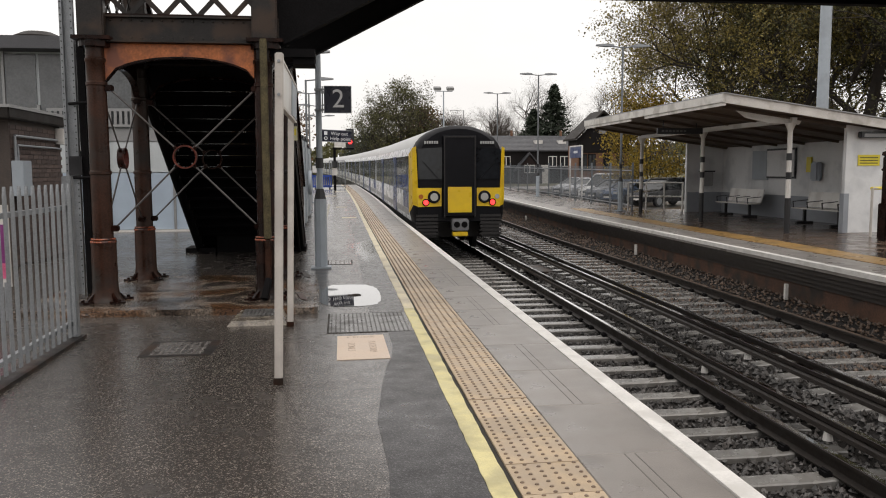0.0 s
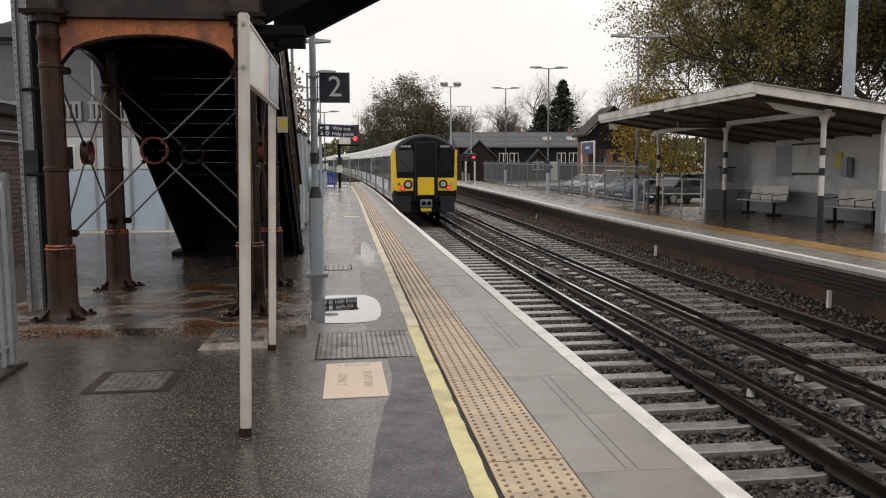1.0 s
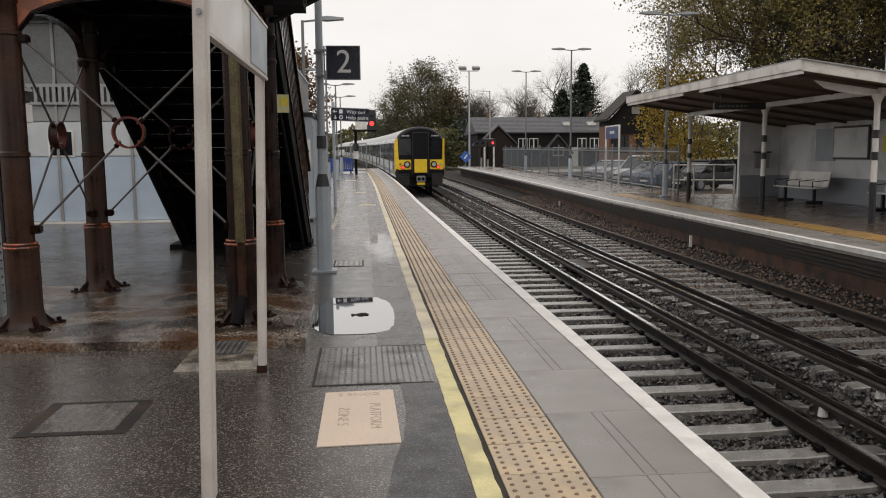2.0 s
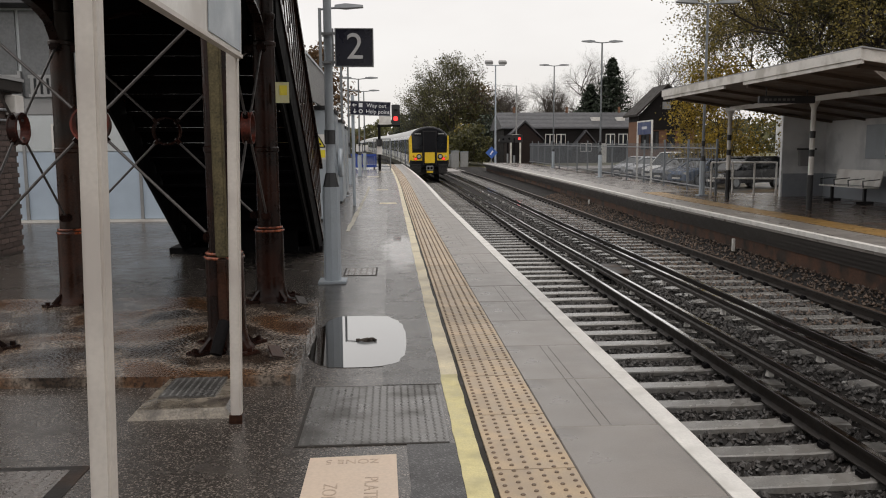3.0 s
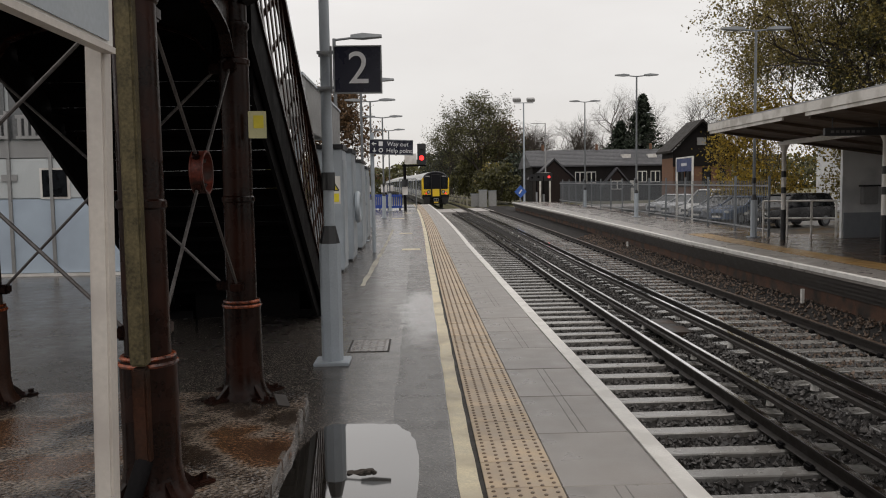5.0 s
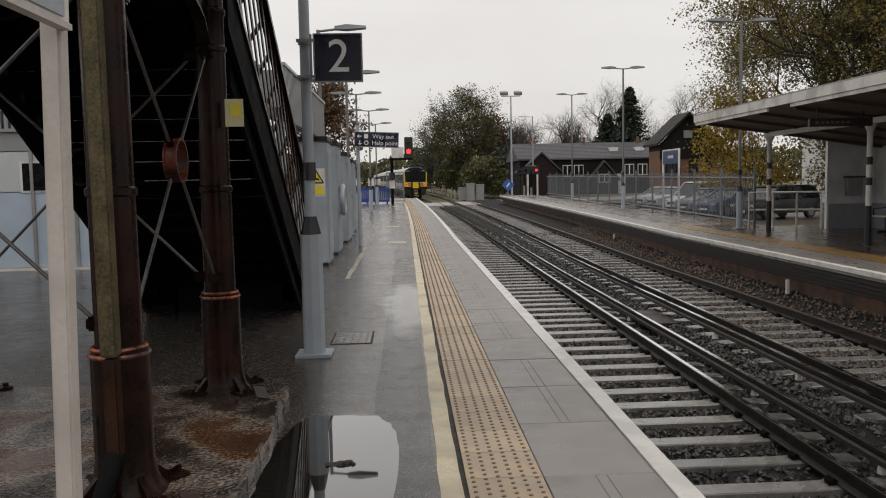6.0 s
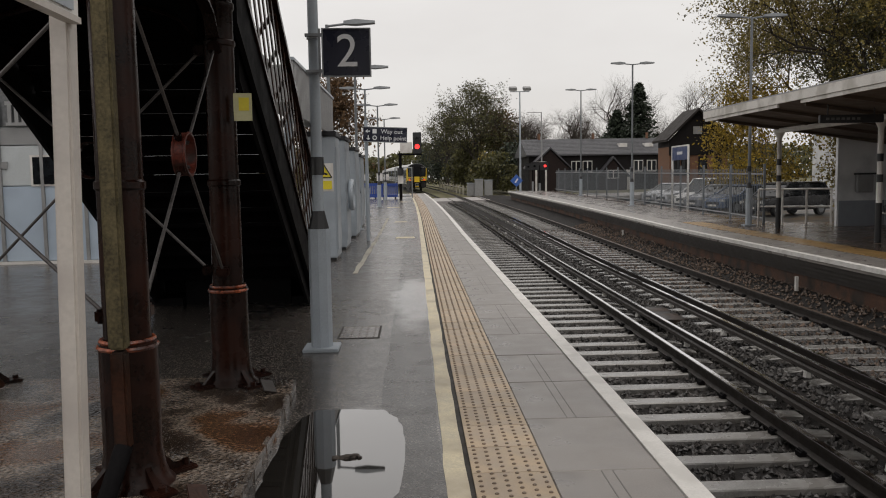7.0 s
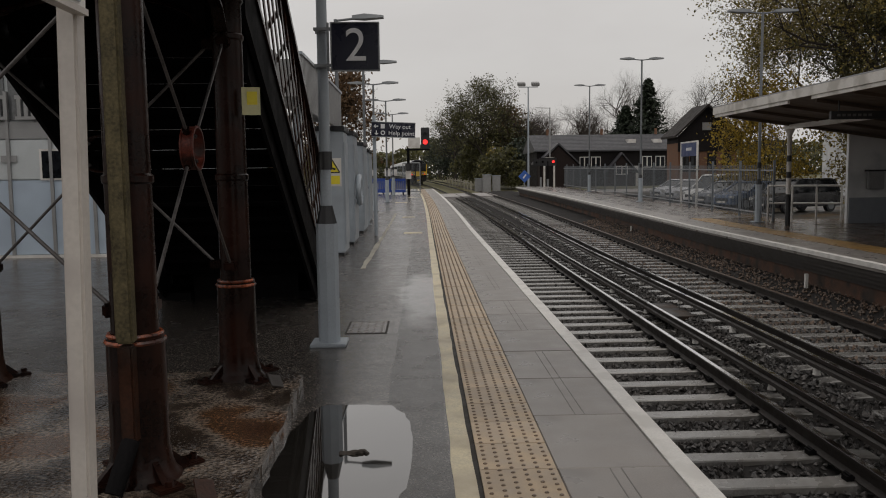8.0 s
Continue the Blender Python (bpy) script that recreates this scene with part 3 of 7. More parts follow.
def make_platform_near():
    bm = nb()
    strip(bm, -14.0, 0.89, -8, END, -1.3, 0.0)
    strip(bm, 0.89, 2.05, -8, END, -1.3, -0.065)
    p = tagged(part("platform_near", bm, ASPHALT), "wet grey asphalt railway platform", "platform", kind="structure")
    bm = nb()
    strip(bm, 0.985, 1.03, -8, END, -0.065, -0.012)
    part("joint", bm, GAP, p)
    bm = nb()
    strip(bm, 0.882, 0.995, -8, 9.2, -0.06, 0.006, 0.12, 0.004, 4)
    part("yellow_line", bm, YELLOW, p, "yellow painted safety line")
    bm = nb()
    strip(bm, 0.885, 0.997, 9.2, END, -0.06, 0.006, 0.3, 0.005, 5)
    part("cream_line", bm, CREAM, p, "worn cream safety line")
    bm = nb()
    strip(bm, 2.03, EDGE + 0.03, -8, END, -0.085, 0.007, 0.5, 0.003, 6)
    part("white_edge", bm, WHITE_LINE, p, "white painted platform edge")
    bm = nb()
    strip(bm, 2.03, 2.06, -8, END, -0.75, -0.085)
    strip(bm, 2.03, 2.09, -8, END, -0.3, -0.22)
    part("retaining_wall", bm, BRICKW, p)
    # darker fresh strip beside the line
    bm = nb()
    pts = [(0.38, 3.4), (0.42, 4.4), (0.40, 5.2), (0.47, 6.0), (0.54, 6.6), (0.60, 6.9), (0.64, 7.4), (0.63, 7.93), (0.878, 7.93), (0.878, 1.0), (0.36, 1.0)]
    prism(bm, pts, "z", -0.02, 0.004)
    part("tarmac_strip", bm, TAR, p, "darker fresh tarmac strip")
    bm = nb()
    strip(bm, 0.5, 0.875, 9.0, 60, -0.02, 0.003, 0.6, 0.012, 9)
    part("tarmac_strip", bm, OLDTAR, p, "long resurfaced strip")
    # pale filled square with worn lettering
    bm = nb()
    prism(bm, [(0.146, 6.83), (0.585, 6.846), (0.575, 7.80), (0.15, 7.78)], "z", -0.02, 0.005)
    sq = part("painted_square", bm, PATCH, p, "pale cream painted square on the asphalt")
    turn = pose(0, 0, 0, 0, 0, -90)
    text_part("lettering", "PLATFORM", 0.092, pose(0.455, 7.3, 0.0052) @ turn, PATCH2, sq, 0.0012)
    text_part("lettering", "ZONE 5", 0.092, pose(0.27, 7.3, 0.0052) @ turn, PATCH2, sq, 0.0012)
    text_part("lettering", "ZONE 5", 0.075, pose(0.36, 7.72, 0.0052, 0, 0, 180), PATCH2, sq, 0.0012)
    # patches of other surfacing
    bm = nb()
    for (x, y, w, d) in ((0.25, 26.6, 0.5, 0.55), (0.05, 33.5, 0.45, 0.5), (-0.5, 45, 0.6, 1.2), (0.1, 52, 0.8, 1.5)):
        prism(bm, [lie(x, y)[:2], lie(x + w, y + 0.03)[:2], lie(x + w - 0.02, y + d)[:2], lie(x + 0.02, y + d)[:2]], "z", rise(y) - 0.02, rise(y) + 0.006)
    part("pale_patch", bm, CREAM, p, "pale repair patches")
    bm = nb()
    strip(bm, -0.28, -0.2, 19, 36, -0.01, 0.004, 0.5, 0.02, 12)
    part("pale_seam", bm, CONC, p)
    return p


PLAT = make_platform_near()


def chequer(name, x0, y0, x1, y1, parent, z=0.006, step=0.042, label="", m=CHEQ):
    """A steel plate with raised lozenges, set in a frame."""
    bm = nb()
    box(bm, (x0, y0, -0.03), (x1, y1, z))
    vs, fs = [], []
    ob = part(name, bm, m, parent, label)
    nx, ny = int((x1 - x0) / step), int((y1 - y0) / (step * 0.6))
    for i in range(nx):
        for j in range(ny):
            cx, cy = x0 + (i + 0.5) * (x1 - x0) / nx, y0 + (j + 0.5) * (y1 - y0) / ny
            a = radians(50 if (i + j) % 2 else -50)
            dx, dy = math.cos(a) * step * 0.42, math.sin(a) * step * 0.42
            ex, ey = -math.sin(a) * step * 0.13, math.cos(a) * step * 0.13
            k = len(vs)
            vs += [(cx - dx, cy - dy, z), (cx + ex, cy + ey, z), (cx + dx, cy + dy, z), (cx - ex, cy - ey, z), (cx, cy, z + 0.0035)]
            fs += [(k, k + 3, k + 4), (k + 3, k + 2, k + 4), (k + 2, k + 1, k + 4), (k + 1, k, k + 4)]
    tagged(mesh_np("tread_pattern", vs, fs, m, ob), kind="stuff")
    return ob


def make_covers():
    g = thing("access_plate", (0, 0, 0), "galvanised chequer-plate duct cover set in the asphalt", "plate")
    chequer("plate", 0.07, 7.95, 0.853, 8.97, g)
    bm = nb()
    box(bm, (0.05, 7.935, -0.02), (0.07, 8.985, 0.004)), box(bm, (0.07, 8.97, -0.02), (0.853, 8.985, 0.004)), box(bm, (0.07, 7.935, -0.02), (0.853, 7.95, 0.004))
    part("frame", bm, GAP, g)
    g = thing("manhole_cover", (0, 0, 0), "worn steel manhole cover in wet asphalt", "manhole cover")
    chequer("cover", -1.42, 7.22, -0.98, 7.72, g, step=0.05, m=DULLPLATE)
    bm = nb()
    box(bm, (-1.50, 7.17, -0.02), (-0.9, 7.22, 0.004)), box(bm, (-1.50, 7.72, -0.02), (-0.9, 7.77, 0.004))
    box(bm, (-1.50, 7.22, -0.02), (-1.42, 7.72, 0.004)), box(bm, (-0.98, 7.22, -0.02), (-0.9, 7.72, 0.004))
    part("frame", bm, DARKIRON, g)
    g = thing("manhole_cover", (0, 0, 0), "square pale steel cover beside a lamp post", "manhole cover")
    chequer("cover", 0.0, 13.62, 0.37, 14.22, g, step=0.07, m=DULLPLATE)
    bm = nb()
    box(bm, (-0.02, 13.6, -0.02), (0.39, 13.62, 0.005)), box(bm, (-0.02, 14.22, -0.02), (0.39, 14.24, 0.005)), box(bm, (0.37, 13.62, -0.02), (0.39, 14.22, 0.005)), box(bm, (-0.02, 13.62, -0.02), (0.0, 14.22, 0.005))
    part("frame", bm, GAP, g)
    # raised pad with a small plate
    g = thing("concrete_pad", (0, 0, 0), "worn buff concrete pad with a steel plate", "pad")
    bm = nb()
    loft(bm, [[(-0.96, 8.4, -0.02), (-0.33, 8.42, -0.02), (-0.40, 9.2, -0.02), (-0.92, 9.2, -0.02)], [(-0.90, 8.47, 0.05), (-0.40, 8.48, 0.05), (-0.44, 9.18, 0.055), (-0.86, 9.18, 0.055)]])
    bmesh.ops.subdivide_edges(bm, edges=bm.edges, cuts=3, use_grid_fill=True)
    for v in bm.verts:
        v.co += Vector((noise.noise(v.co * 7), noise.noise(v.co * 7 + Vector((9, 0, 0))), noise.noise(v.co * 9) * 0.5)) * 0.02
    part("pad", bm, mat("worn_buff_concrete", (0.17, 0.145, 0.115), 0.3, 0, 0.5, 9, 80, 0.4, stain=(0.06, 0.05, 0.042), stain_scale=6), g)
    o = chequer("plate", -0.83, 8.66, -0.50, 9.06, g, z=0.066, step=0.04, m=CHEQ)


make_covers()


def make_footing():
    bm = nb()
    rag = random.Random(5)
    pts = [(-3.25, 9.17), (-2.3, 9.14), (-1.2, 9.09), (-0.42, 9.05), (-0.1, 9.04), (-0.07, 9.5), (-0.1, 10.1), (-0.09, 10.7), (-0.13, 11.2), (-0.15, 11.8), (-1.5, 11.96), (-3.25, 12.0)]
    prism(bm, pts, "z", -0.05, 0.07)
    bmesh.ops.subdivide_edges(bm, edges=[e for e in bm.edges if e.calc_length() > 0.3], cuts=3)
    for v in bm.verts:
        v.co.x += noise.noise(v.co * 5) * 0.02
        v.co.y += noise.noise(v.co * 5 + Vector((5, 5, 0))) * 0.02
    tagged(part("footing_slab", bm, WETSLAB), "wet rust-stained concrete footing under the columns", "slab", kind="structure")
    # broken edging along the footing
    g = thing("slab_edging", (0, 0, 0), "broken wet concrete edging along the footing", "edging")
    for k in range(15):
        y = 9.13 + k * 0.178
        bm = nb()
        boxr(bm, (-0.085 - 0.004 * k + rag.uniform(-0.012, 0.012), y, 0.035), (0.035 + rag.uniform(-0.012, 0.02), 0.165 + rag.uniform(-0.03, 0.012), 0.075 + rag.uniform(-0.012, 0.008)), rag.uniform(-2, 2), rag.uniform(-3, 3), rag.uniform(-5, 5))
        bev(bm, 0.008)
        part("kerb_piece", bm, WETCONC, g)
    # shallow water, with ragged edges and a damp margin
    def pool(cx, cy, rx, ry, seed, grow, z, left=None):
        pts = []
        for k in range(96):
            a = 2 * math.pi * k / 96
            v = Vector((math.cos(a), math.sin(a), seed))
            s = grow + 0.12 * noise.noise(v * 1.1) + 0.05 * noise.noise(v * 3.1) + 0.02 * noise.noise(v * 9.0)
            px, py = cx + rx * s * math.copysign(abs(math.cos(a)) ** 0.6, math.cos(a)), cy + ry * s * math.copysign(abs(math.sin(a)) ** 0.6, math.sin(a))
            if left is not None:
                px = max(px, left + 0.01 * noise.noise(v * 6))
            pts.append((px, py))
        bm = nb()
        prism(bm, pts, "z", -0.01, z)
        return bm
    tagged(part("puddle", pool(0.3, 10.33, 0.38, 0.9, 1, 0.98, 0.004, -0.06), WATER), "shallow still rainwater puddle on the asphalt", "puddle", kind="structure")
    bm = nb()
    for k, (dx, dy, w, d, h) in enumerate(((0, 0, 0.05, 0.03, 0.012), (0.05, 0.008, 0.035, 0.022, 0.016), (-0.045, -0.006, 0.03, 0.02, 0.009), (0.085, 0.0, 0.02, 0.012, 0.01))):
        bmesh.ops.create_icosphere(bm, subdivisions=2, radius=1, matrix=pose(0.34 + dx, 10.25 + dy, 0.007, 6 * k, 9 * k - 10, 25 * k) @ Matrix.Diagonal((w, d, h, 1)))
    for v in bm.verts:
        v.co += Vector((noise.noise(v.co * 60), noise.noise(v.co * 60 + Vector((3, 0, 0))), 0.3 * noise.noise(v.co * 40))) * 0.012
    tagged(part("dead_leaf", bm, BARK), "sodden brown leaf litter lying in a puddle", "leaf")


make_footing()


# far platform
def make_platform_far():
    bm = nb()
    def prof(y0, y1, xa, xb, za, zb, step=2.0):
        n = int((y1 - y0) / step)
        loft(bm, [[lie(far_edge(y) + xa, y, za), lie(far_edge(y) + xb, y, za), lie(far_edge(y) + xb, y, zb), lie(far_edge(y) + xa, y, zb)] for y in (y0 + (y1 - y0) * i / n for i in range(n + 1))])
    prof(-8, 30, 0.35, 40, -1.3, 0.0)
    prof(30, 72, 0.35, 3.6, -1.3, 0.0)
    p = tagged(part("platform_far", bm, mat("far_platform_asphalt", (0.085, 0.056, 0.040), 0.2, 0, 0.4, 2, 120, 0.25, rvar=0.13, stain=(0.042, 0.029, 0.022))), "wet railway platform opposite with brick face", "platform", kind="structure")
    bm = nb()
    prof(-8, 72, 0.0, 0.9, -0.12, 0.003)
    part("coping", bm, SLAB, p, "pale coping slabs")
    bm = nb()
    prof(-8, 72, -0.012, 0.12, -0.07, 0.009)
    part("white_edge", bm, WHITE_LINE, p, "white painted platform edge")
    bm = nb()
    prof(-8, 31, 0.95, 1.6, -0.05, 0.006)
    part("amber_line", bm, ORANGEL, p, "amber tactile strip")
    bm = nb()
    prof(31, 72, 0.9, 2.8, -0.05, 0.005)
    part("pale_paving", bm, mat("pale_wet_paving", (0.19, 0.172, 0.158), 0.26, 0, 0.25, 2, 90, 0.2, rvar=0.1, stain=(0.13, 0.115, 0.105), stain_scale=0.8), p, "pale wet paving beyond the shelter")
    bm = nb()
    for k in range(4):
        prof(-8, 72, 0.06 + 0.06 * k, 0.5, -0.21 - 0.085 * k, -0.13 - 0.085 * k)
    part("corbel_courses", bm, DARKCOPE, p, "dark corbelled brick courses")
    bm = nb()
    prof(-8, 72, 0.27, 0.4, -1.25, -0.45)
    part("brick_face", bm, BRICKW, p)
    return p


PFAR = make_platform_far()


def make_car_park():
    bm = nb()
    loft(bm, [[(far_edge(y) + shift(y) + 3.6, y, -1.3), (60, y, -1.3), (60, y, -0.5), (far_edge(y) + shift(y) + 3.6, y, -0.5)] for y in (30 + 2 * k for k in range(20))])
    tagged(part("car_park", bm, mat("car_park_tarmac", (0.07, 0.066, 0.062), 0.4, 0, 0.3, 2, 90, 0.3, stain=(0.12, 0.08, 0.04), stain_scale=0.5)), "wet tarmac car park strewn with leaves", "car park", kind="structure")


make_car_park()


def rail_profile(top, head, foot, h):
    return [(-foot, -h), (foot, -h), (foot, -h + 0.012), (0.012, -h + 0.03), (0.012, -0.045), (head, -0.035), (head, -0.006), (head * 0.7, 0), (-head * 0.7, 0), (-head, -0.006), (-head, -0.035), (-0.012, -0.045), (-0.012, -h + 0.03), (-foot, -h + 0.012)]


def make_track(name, xs, ztop, cond_x, seed, label, heads, slip=0.0):
    g = thing(name, (0, 0, 0), label, "railway track", kind="structure")

    def run(nm, x, z, prof, material, y0=-4.0, y1=300.0):
        bm = nb()
        ys = []
        y = y0
        while y < y1:
            ys.append(y)
            y += 3.0 if y < 130 else 10.0
        loft(bm, [[lie(x + slip * max(0, y - 10) + a, y, z + b) for a, b in prof] for y in ys])
        return part(nm, bm, material, g)

    for x, polished in zip(xs, heads):
        r = run("rail", x, ztop, rail_profile(0, 0.035, 0.075, 0.155), RAIL)
        head = run("rail_head", x, ztop, [(-0.03, -0.004), (0.03, -0.004), (0.028, 0.003), (-0.028, 0.003)], polished)
    r = run("conductor_rail", cond_x, ztop + 0.075, [(-0.06, -0.12), (0.06, -0.12), (0.05, -0.08), (0.02, -0.06), (0.035, -0.04), (0.035, 0), (-0.035, 0), (-0.035, -0.04), (-0.02, -0.06), (-0.05, -0.08)], RAIL, y1=84)
    run("conductor_head", cond_x, ztop + 0.075, [(-0.03, -0.004), (0.03, -0.004), (0.028, 0.003), (-0.028, 0.003)], RAILTOP, y1=84)
    # sleepers
    mid = sum(xs) / 2
    bm = nb()
    prism(bm, [(-1.25, -0.1), (1.25, -0.1), (1.25, 0.05), (0.9, 0.07), (0.5, 0.05), (-0.5, 0.05), (-0.9, 0.07), (-1.25, 0.05)], "y", -0.11, 0.11)
    bev(bm, 0.012, 1)
    me = mesh_of("sleeper", bm, SLEEPER)
    bm = nb()
    for sx in (-1, 1):
        for k in (-1, 1):
            boxr(bm, (sx * 0.7525 + k * 0.1, 0, 0.075), (0.07, 0.09, 0.05))
            rod(bm, (sx * 0.7525 + k * 0.1, -0.05, 0.105), (sx * 0.7525 + k * 0.1, 0.05, 0.105), 0.018, n=6)
    fast = mesh_of("fastening", bm, BLACKIRON)
    bm = nb()
    rod(bm, (0, 0, 0.02), (0, 0, 0.11), 0.05, 0.035, 8)
    insul = mesh_of("insulator", bm, WHITEP)
    rng = random.Random(seed)
    y, k = 3.3 - 0.65 * 14, 0
    while y < 86:
        s = new("sleeper", me)
        s.parent = g
        x, yy, z = lie(mid + slip * max(0, y - 10), y, ztop - 0.225)
        s.matrix_basis = pose(x + rng.uniform(-0.03, 0.03), yy, z + rng.uniform(-0.008, 0.004), 0, 0, rng.uniform(-0.7, 0.7))
        if y < 48:
            f = new("fastening", fast)
            f.parent = s
            if k % 4 == 0:
                q = new("insulator", insul)
                q.parent = s
                q.matrix_basis = pose(cond_x - mid, 0.1, 0.07)
        y += 0.65
        k += 1
    return g


make_track("track_near", (2.9, 4.405), NEAR_Z, 4.82, 1, "wet railway track on concrete sleepers with conductor rail", (RAILTOP, RAILTOP))
make_track("track_far", (5.79, 7.29), FAR_Z, 5.36, 2, "older railway track with rusty rail beside the platform opposite", (RAILTOP, RUSTRAIL), 0.006)


def make_ballast():
    """A bed that rises towards the far platform, with loose stones on it."""
    def bed(x, y):
        pts = ((1.9, -1.09), (2.6, -1.15), (4.9, -1.145), (5.05, -1.02), (5.2, -0.955), (7.6, -0.97), (8.0, -0.80), (8.6, -0.68), (10.5, -0.66))
        for (xa, za), (xb, zb) in zip(pts, pts[1:]):
            if xa <= x <= xb:
                return za + (zb - za) * (x - xa) / (xb - xa)
        return pts[-1][1] if x > pts[-1][0] else pts[0][1]
    vs, fs = [], []
    xs = [1.9 + 0.15 * i for i in range(58)]
    ys = [-8, -4, 0] + [2 + 0.2 * i for i in range(160)] + [34 + 1.0 * i for i in range(51)]
    for y in ys:
        for x in xs:
            d = noise.noise(Vector((x * 5, y * 5, 0))) * 0.025 + noise.noise(Vector((x * 13, y * 13, 3))) * 0.02
            vs.append(lie(x, y, bed(x, y) + d))
    n = len(xs)
    for j in range(len(ys) - 1):
        for i in range(n - 1):
            k = j * n + i
            fs.append((k, k + 1, k + n + 1, k + n))
    b = tagged(mesh_np("ballast", vs, fs, BALLAST), "dark wet stone ballast", "ballast", kind="stuff")
    # loose stones: jittered octahedra
    rng = np.random.RandomState(5)
    base = np.array([(1, 0, 0), (-1, 0, 0), (0, 1, 0), (0, -1, 0), (0, 0, 1), (0, 0, -1)], float)
    tri = [(0, 2, 4), (2, 1, 4), (1, 3, 4), (3, 0, 4), (2, 0, 5), (1, 2, 5), (3, 1, 5), (0, 3, 5)]
    for nm, m, count, x0, x1 in (("ballast_stone", STONE, 62000, 2.0, 7.4), ("shoulder_stone", STONE_R, 20000, 6.2, 9.2)):
        sv, sf = [], []
        for _ in range(count):
            y = 3.5 + 38 * rng.rand() ** 1.4
            x = x0 + (x1 - x0) * rng.rand()
            s = 0.013 + 0.024 * rng.rand()
            ph = ((y - 3.3) / 0.65) % 1.0
            if (0.24 > ph or ph > 0.76) and (2.45 < x < 4.85 or 5.35 < x < 7.75) and rng.rand() < 0.985:
                continue
            v = base * s * (0.7 + 0.6 * rng.rand(6, 3)) + (rng.rand(6, 3) - 0.5) * s * 0.7
            k = len(sv)
            p = np.array(lie(x, y, bed(x, y) + 0.012 + 0.02 * rng.rand()))
            sv += list(map(tuple, v + p))
            sf += [(a + k, c + k, d + k) for a, c, d in tri]
        tagged(mesh_np(nm, sv, sf, m), "loose angular wet ballast stones", "ballast", kind="stuff")


make_ballast()


def make_crossing():
    bm = nb()
    n = 8
    for y0, y1 in ((75.5, 83.5),):
        loft(bm, [[(x + shift(y0), y0, z + rise(y0)), (x + shift(y1), y1, z + rise(y1)), (x + shift(y1), y1, z + rise(y1) - 0.3), (x + shift(y0), y0, z + rise(y0) - 0.3)] for x, z in ((-30, -0.5), (0, -0.86), (1.5, -0.9), (9, -0.78), (14, -0.7), (40, -0.4))])
    tagged(part("road", bm, ROAD), "pale wet road over the level crossing", "road", kind="structure")


make_crossing()


# paving pieces: coping slabs and tactile tiles
def make_paving():
    bm = nb()
    box(bm, (1.432, 0.004, -0.06), (2.027, 0.916, 0.0))
    bev(bm, 0.006, 1)
    slab = mesh_of("paving_slab", bm, SLAB)
    bm = nb()
    for x in (1.70, 1.76):
        box(bm, (x, 0.01, -0.001), (x + 0.006, 0.91, 0.0015))
    groove = mesh_of("score_line", bm, mat("score_line", (0.12, 0.11, 0.10), 0.5, 0, 0.2))
    y = 4.45 - 0.92 * 13
    k = 0
    rng = random.Random(2)
    while y < END - 1:
        s = new("paving_slab", slab)
        s.parent = PLAT
        x, yy, z = lie(0, y)
        s.matrix_basis = pose(x, yy, z + rng.uniform(-0.003, 0.003), math.degrees(math.atan(0.0085)) if y > 28 else 0, 0, math.degrees(7.2e-4 * max(0, y - 30)))
        if k % 3 != 1:
            q = new("score_line", groove)
            q.parent = s
        y += 0.92
        k += 1
    vs = [(1.029, 0.003, -0.05), (1.427, 0.003, -0.05), (1.427, 0.397, -0.05), (1.029, 0.397, -0.05), (1.029, 0.003, 0), (1.427, 0.003, 0), (1.427, 0.397, 0), (1.029, 0.397, 0)]
    fs = [(4, 5, 6, 7), (0, 1, 5, 4), (1, 2, 6, 5), (2, 3, 7, 6), (3, 0, 4, 7)]
    for i in range(6):
        for j in range(6):
            cx, cy = 1.029 + 0.398 * (i + 0.5) / 6, 0.4 * (j + 0.25 + 0.5 * (i % 2)) / 6
            b = len(vs)
            for r, z in ((0.0125, 0.0), (0.009, 0.0055)):
                vs += [(cx + r * math.cos(math.pi / 3 * a), cy + r * math.sin(math.pi / 3 * a), z) for a in range(6)]
            fs += [(b + a, b + (a + 1) % 6, b + 6 + (a + 1) % 6, b + 6 + a) for a in range(6)] + [tuple(b + 6 + a for a in range(6))]
    me = bpy.data.meshes.new("tactile_tile")
    me.from_pydata(vs, [], fs)
    me.materials.append(TACT)
    me.materials.append(TACTDOT)
    for p in me.polygons:
        p.material_index = 1 if p.index >= 5 else 0
    y = 7.97 - 0.4 * 38
    while y < END - 0.4:
        s = new("tactile_tile", me)
        s.parent = PLAT
        x, yy, z = lie(0, y)
        s.matrix_basis = pose(x, yy, z + rng.uniform(-0.002, 0.002), math.degrees(math.atan(0.0085)) if y > 28 else 0, 0, math.degrees(7.2e-4 * max(0, y - 30)))
        y += 0.4


# Unseen walls added behind the camera to darken reflections on the columns.
def make_walls_behind():
    bm = nb()
    box(bm, (-14.0, -8.4, 0.0), (0.6, -8.0, 5.2))
    tagged(part("wall_south", bm, BRICK), "added unseen dark wall behind the camera on the near platform", "wall", kind="structure")
    bm = nb()
    box(bm, (8.6, -8.4, 0.0), (20.0, -8.0, 4.2))
    tagged(part("wall_south_east", bm, BRICK), "added unseen dark wall behind the camera on the platform opposite", "wall", kind="structure")


make_walls_behind()


# ---- the footbridge tower, span and stair ----
XL, XR, YN, YF = -2.46, -0.61, 9.8, 11.75


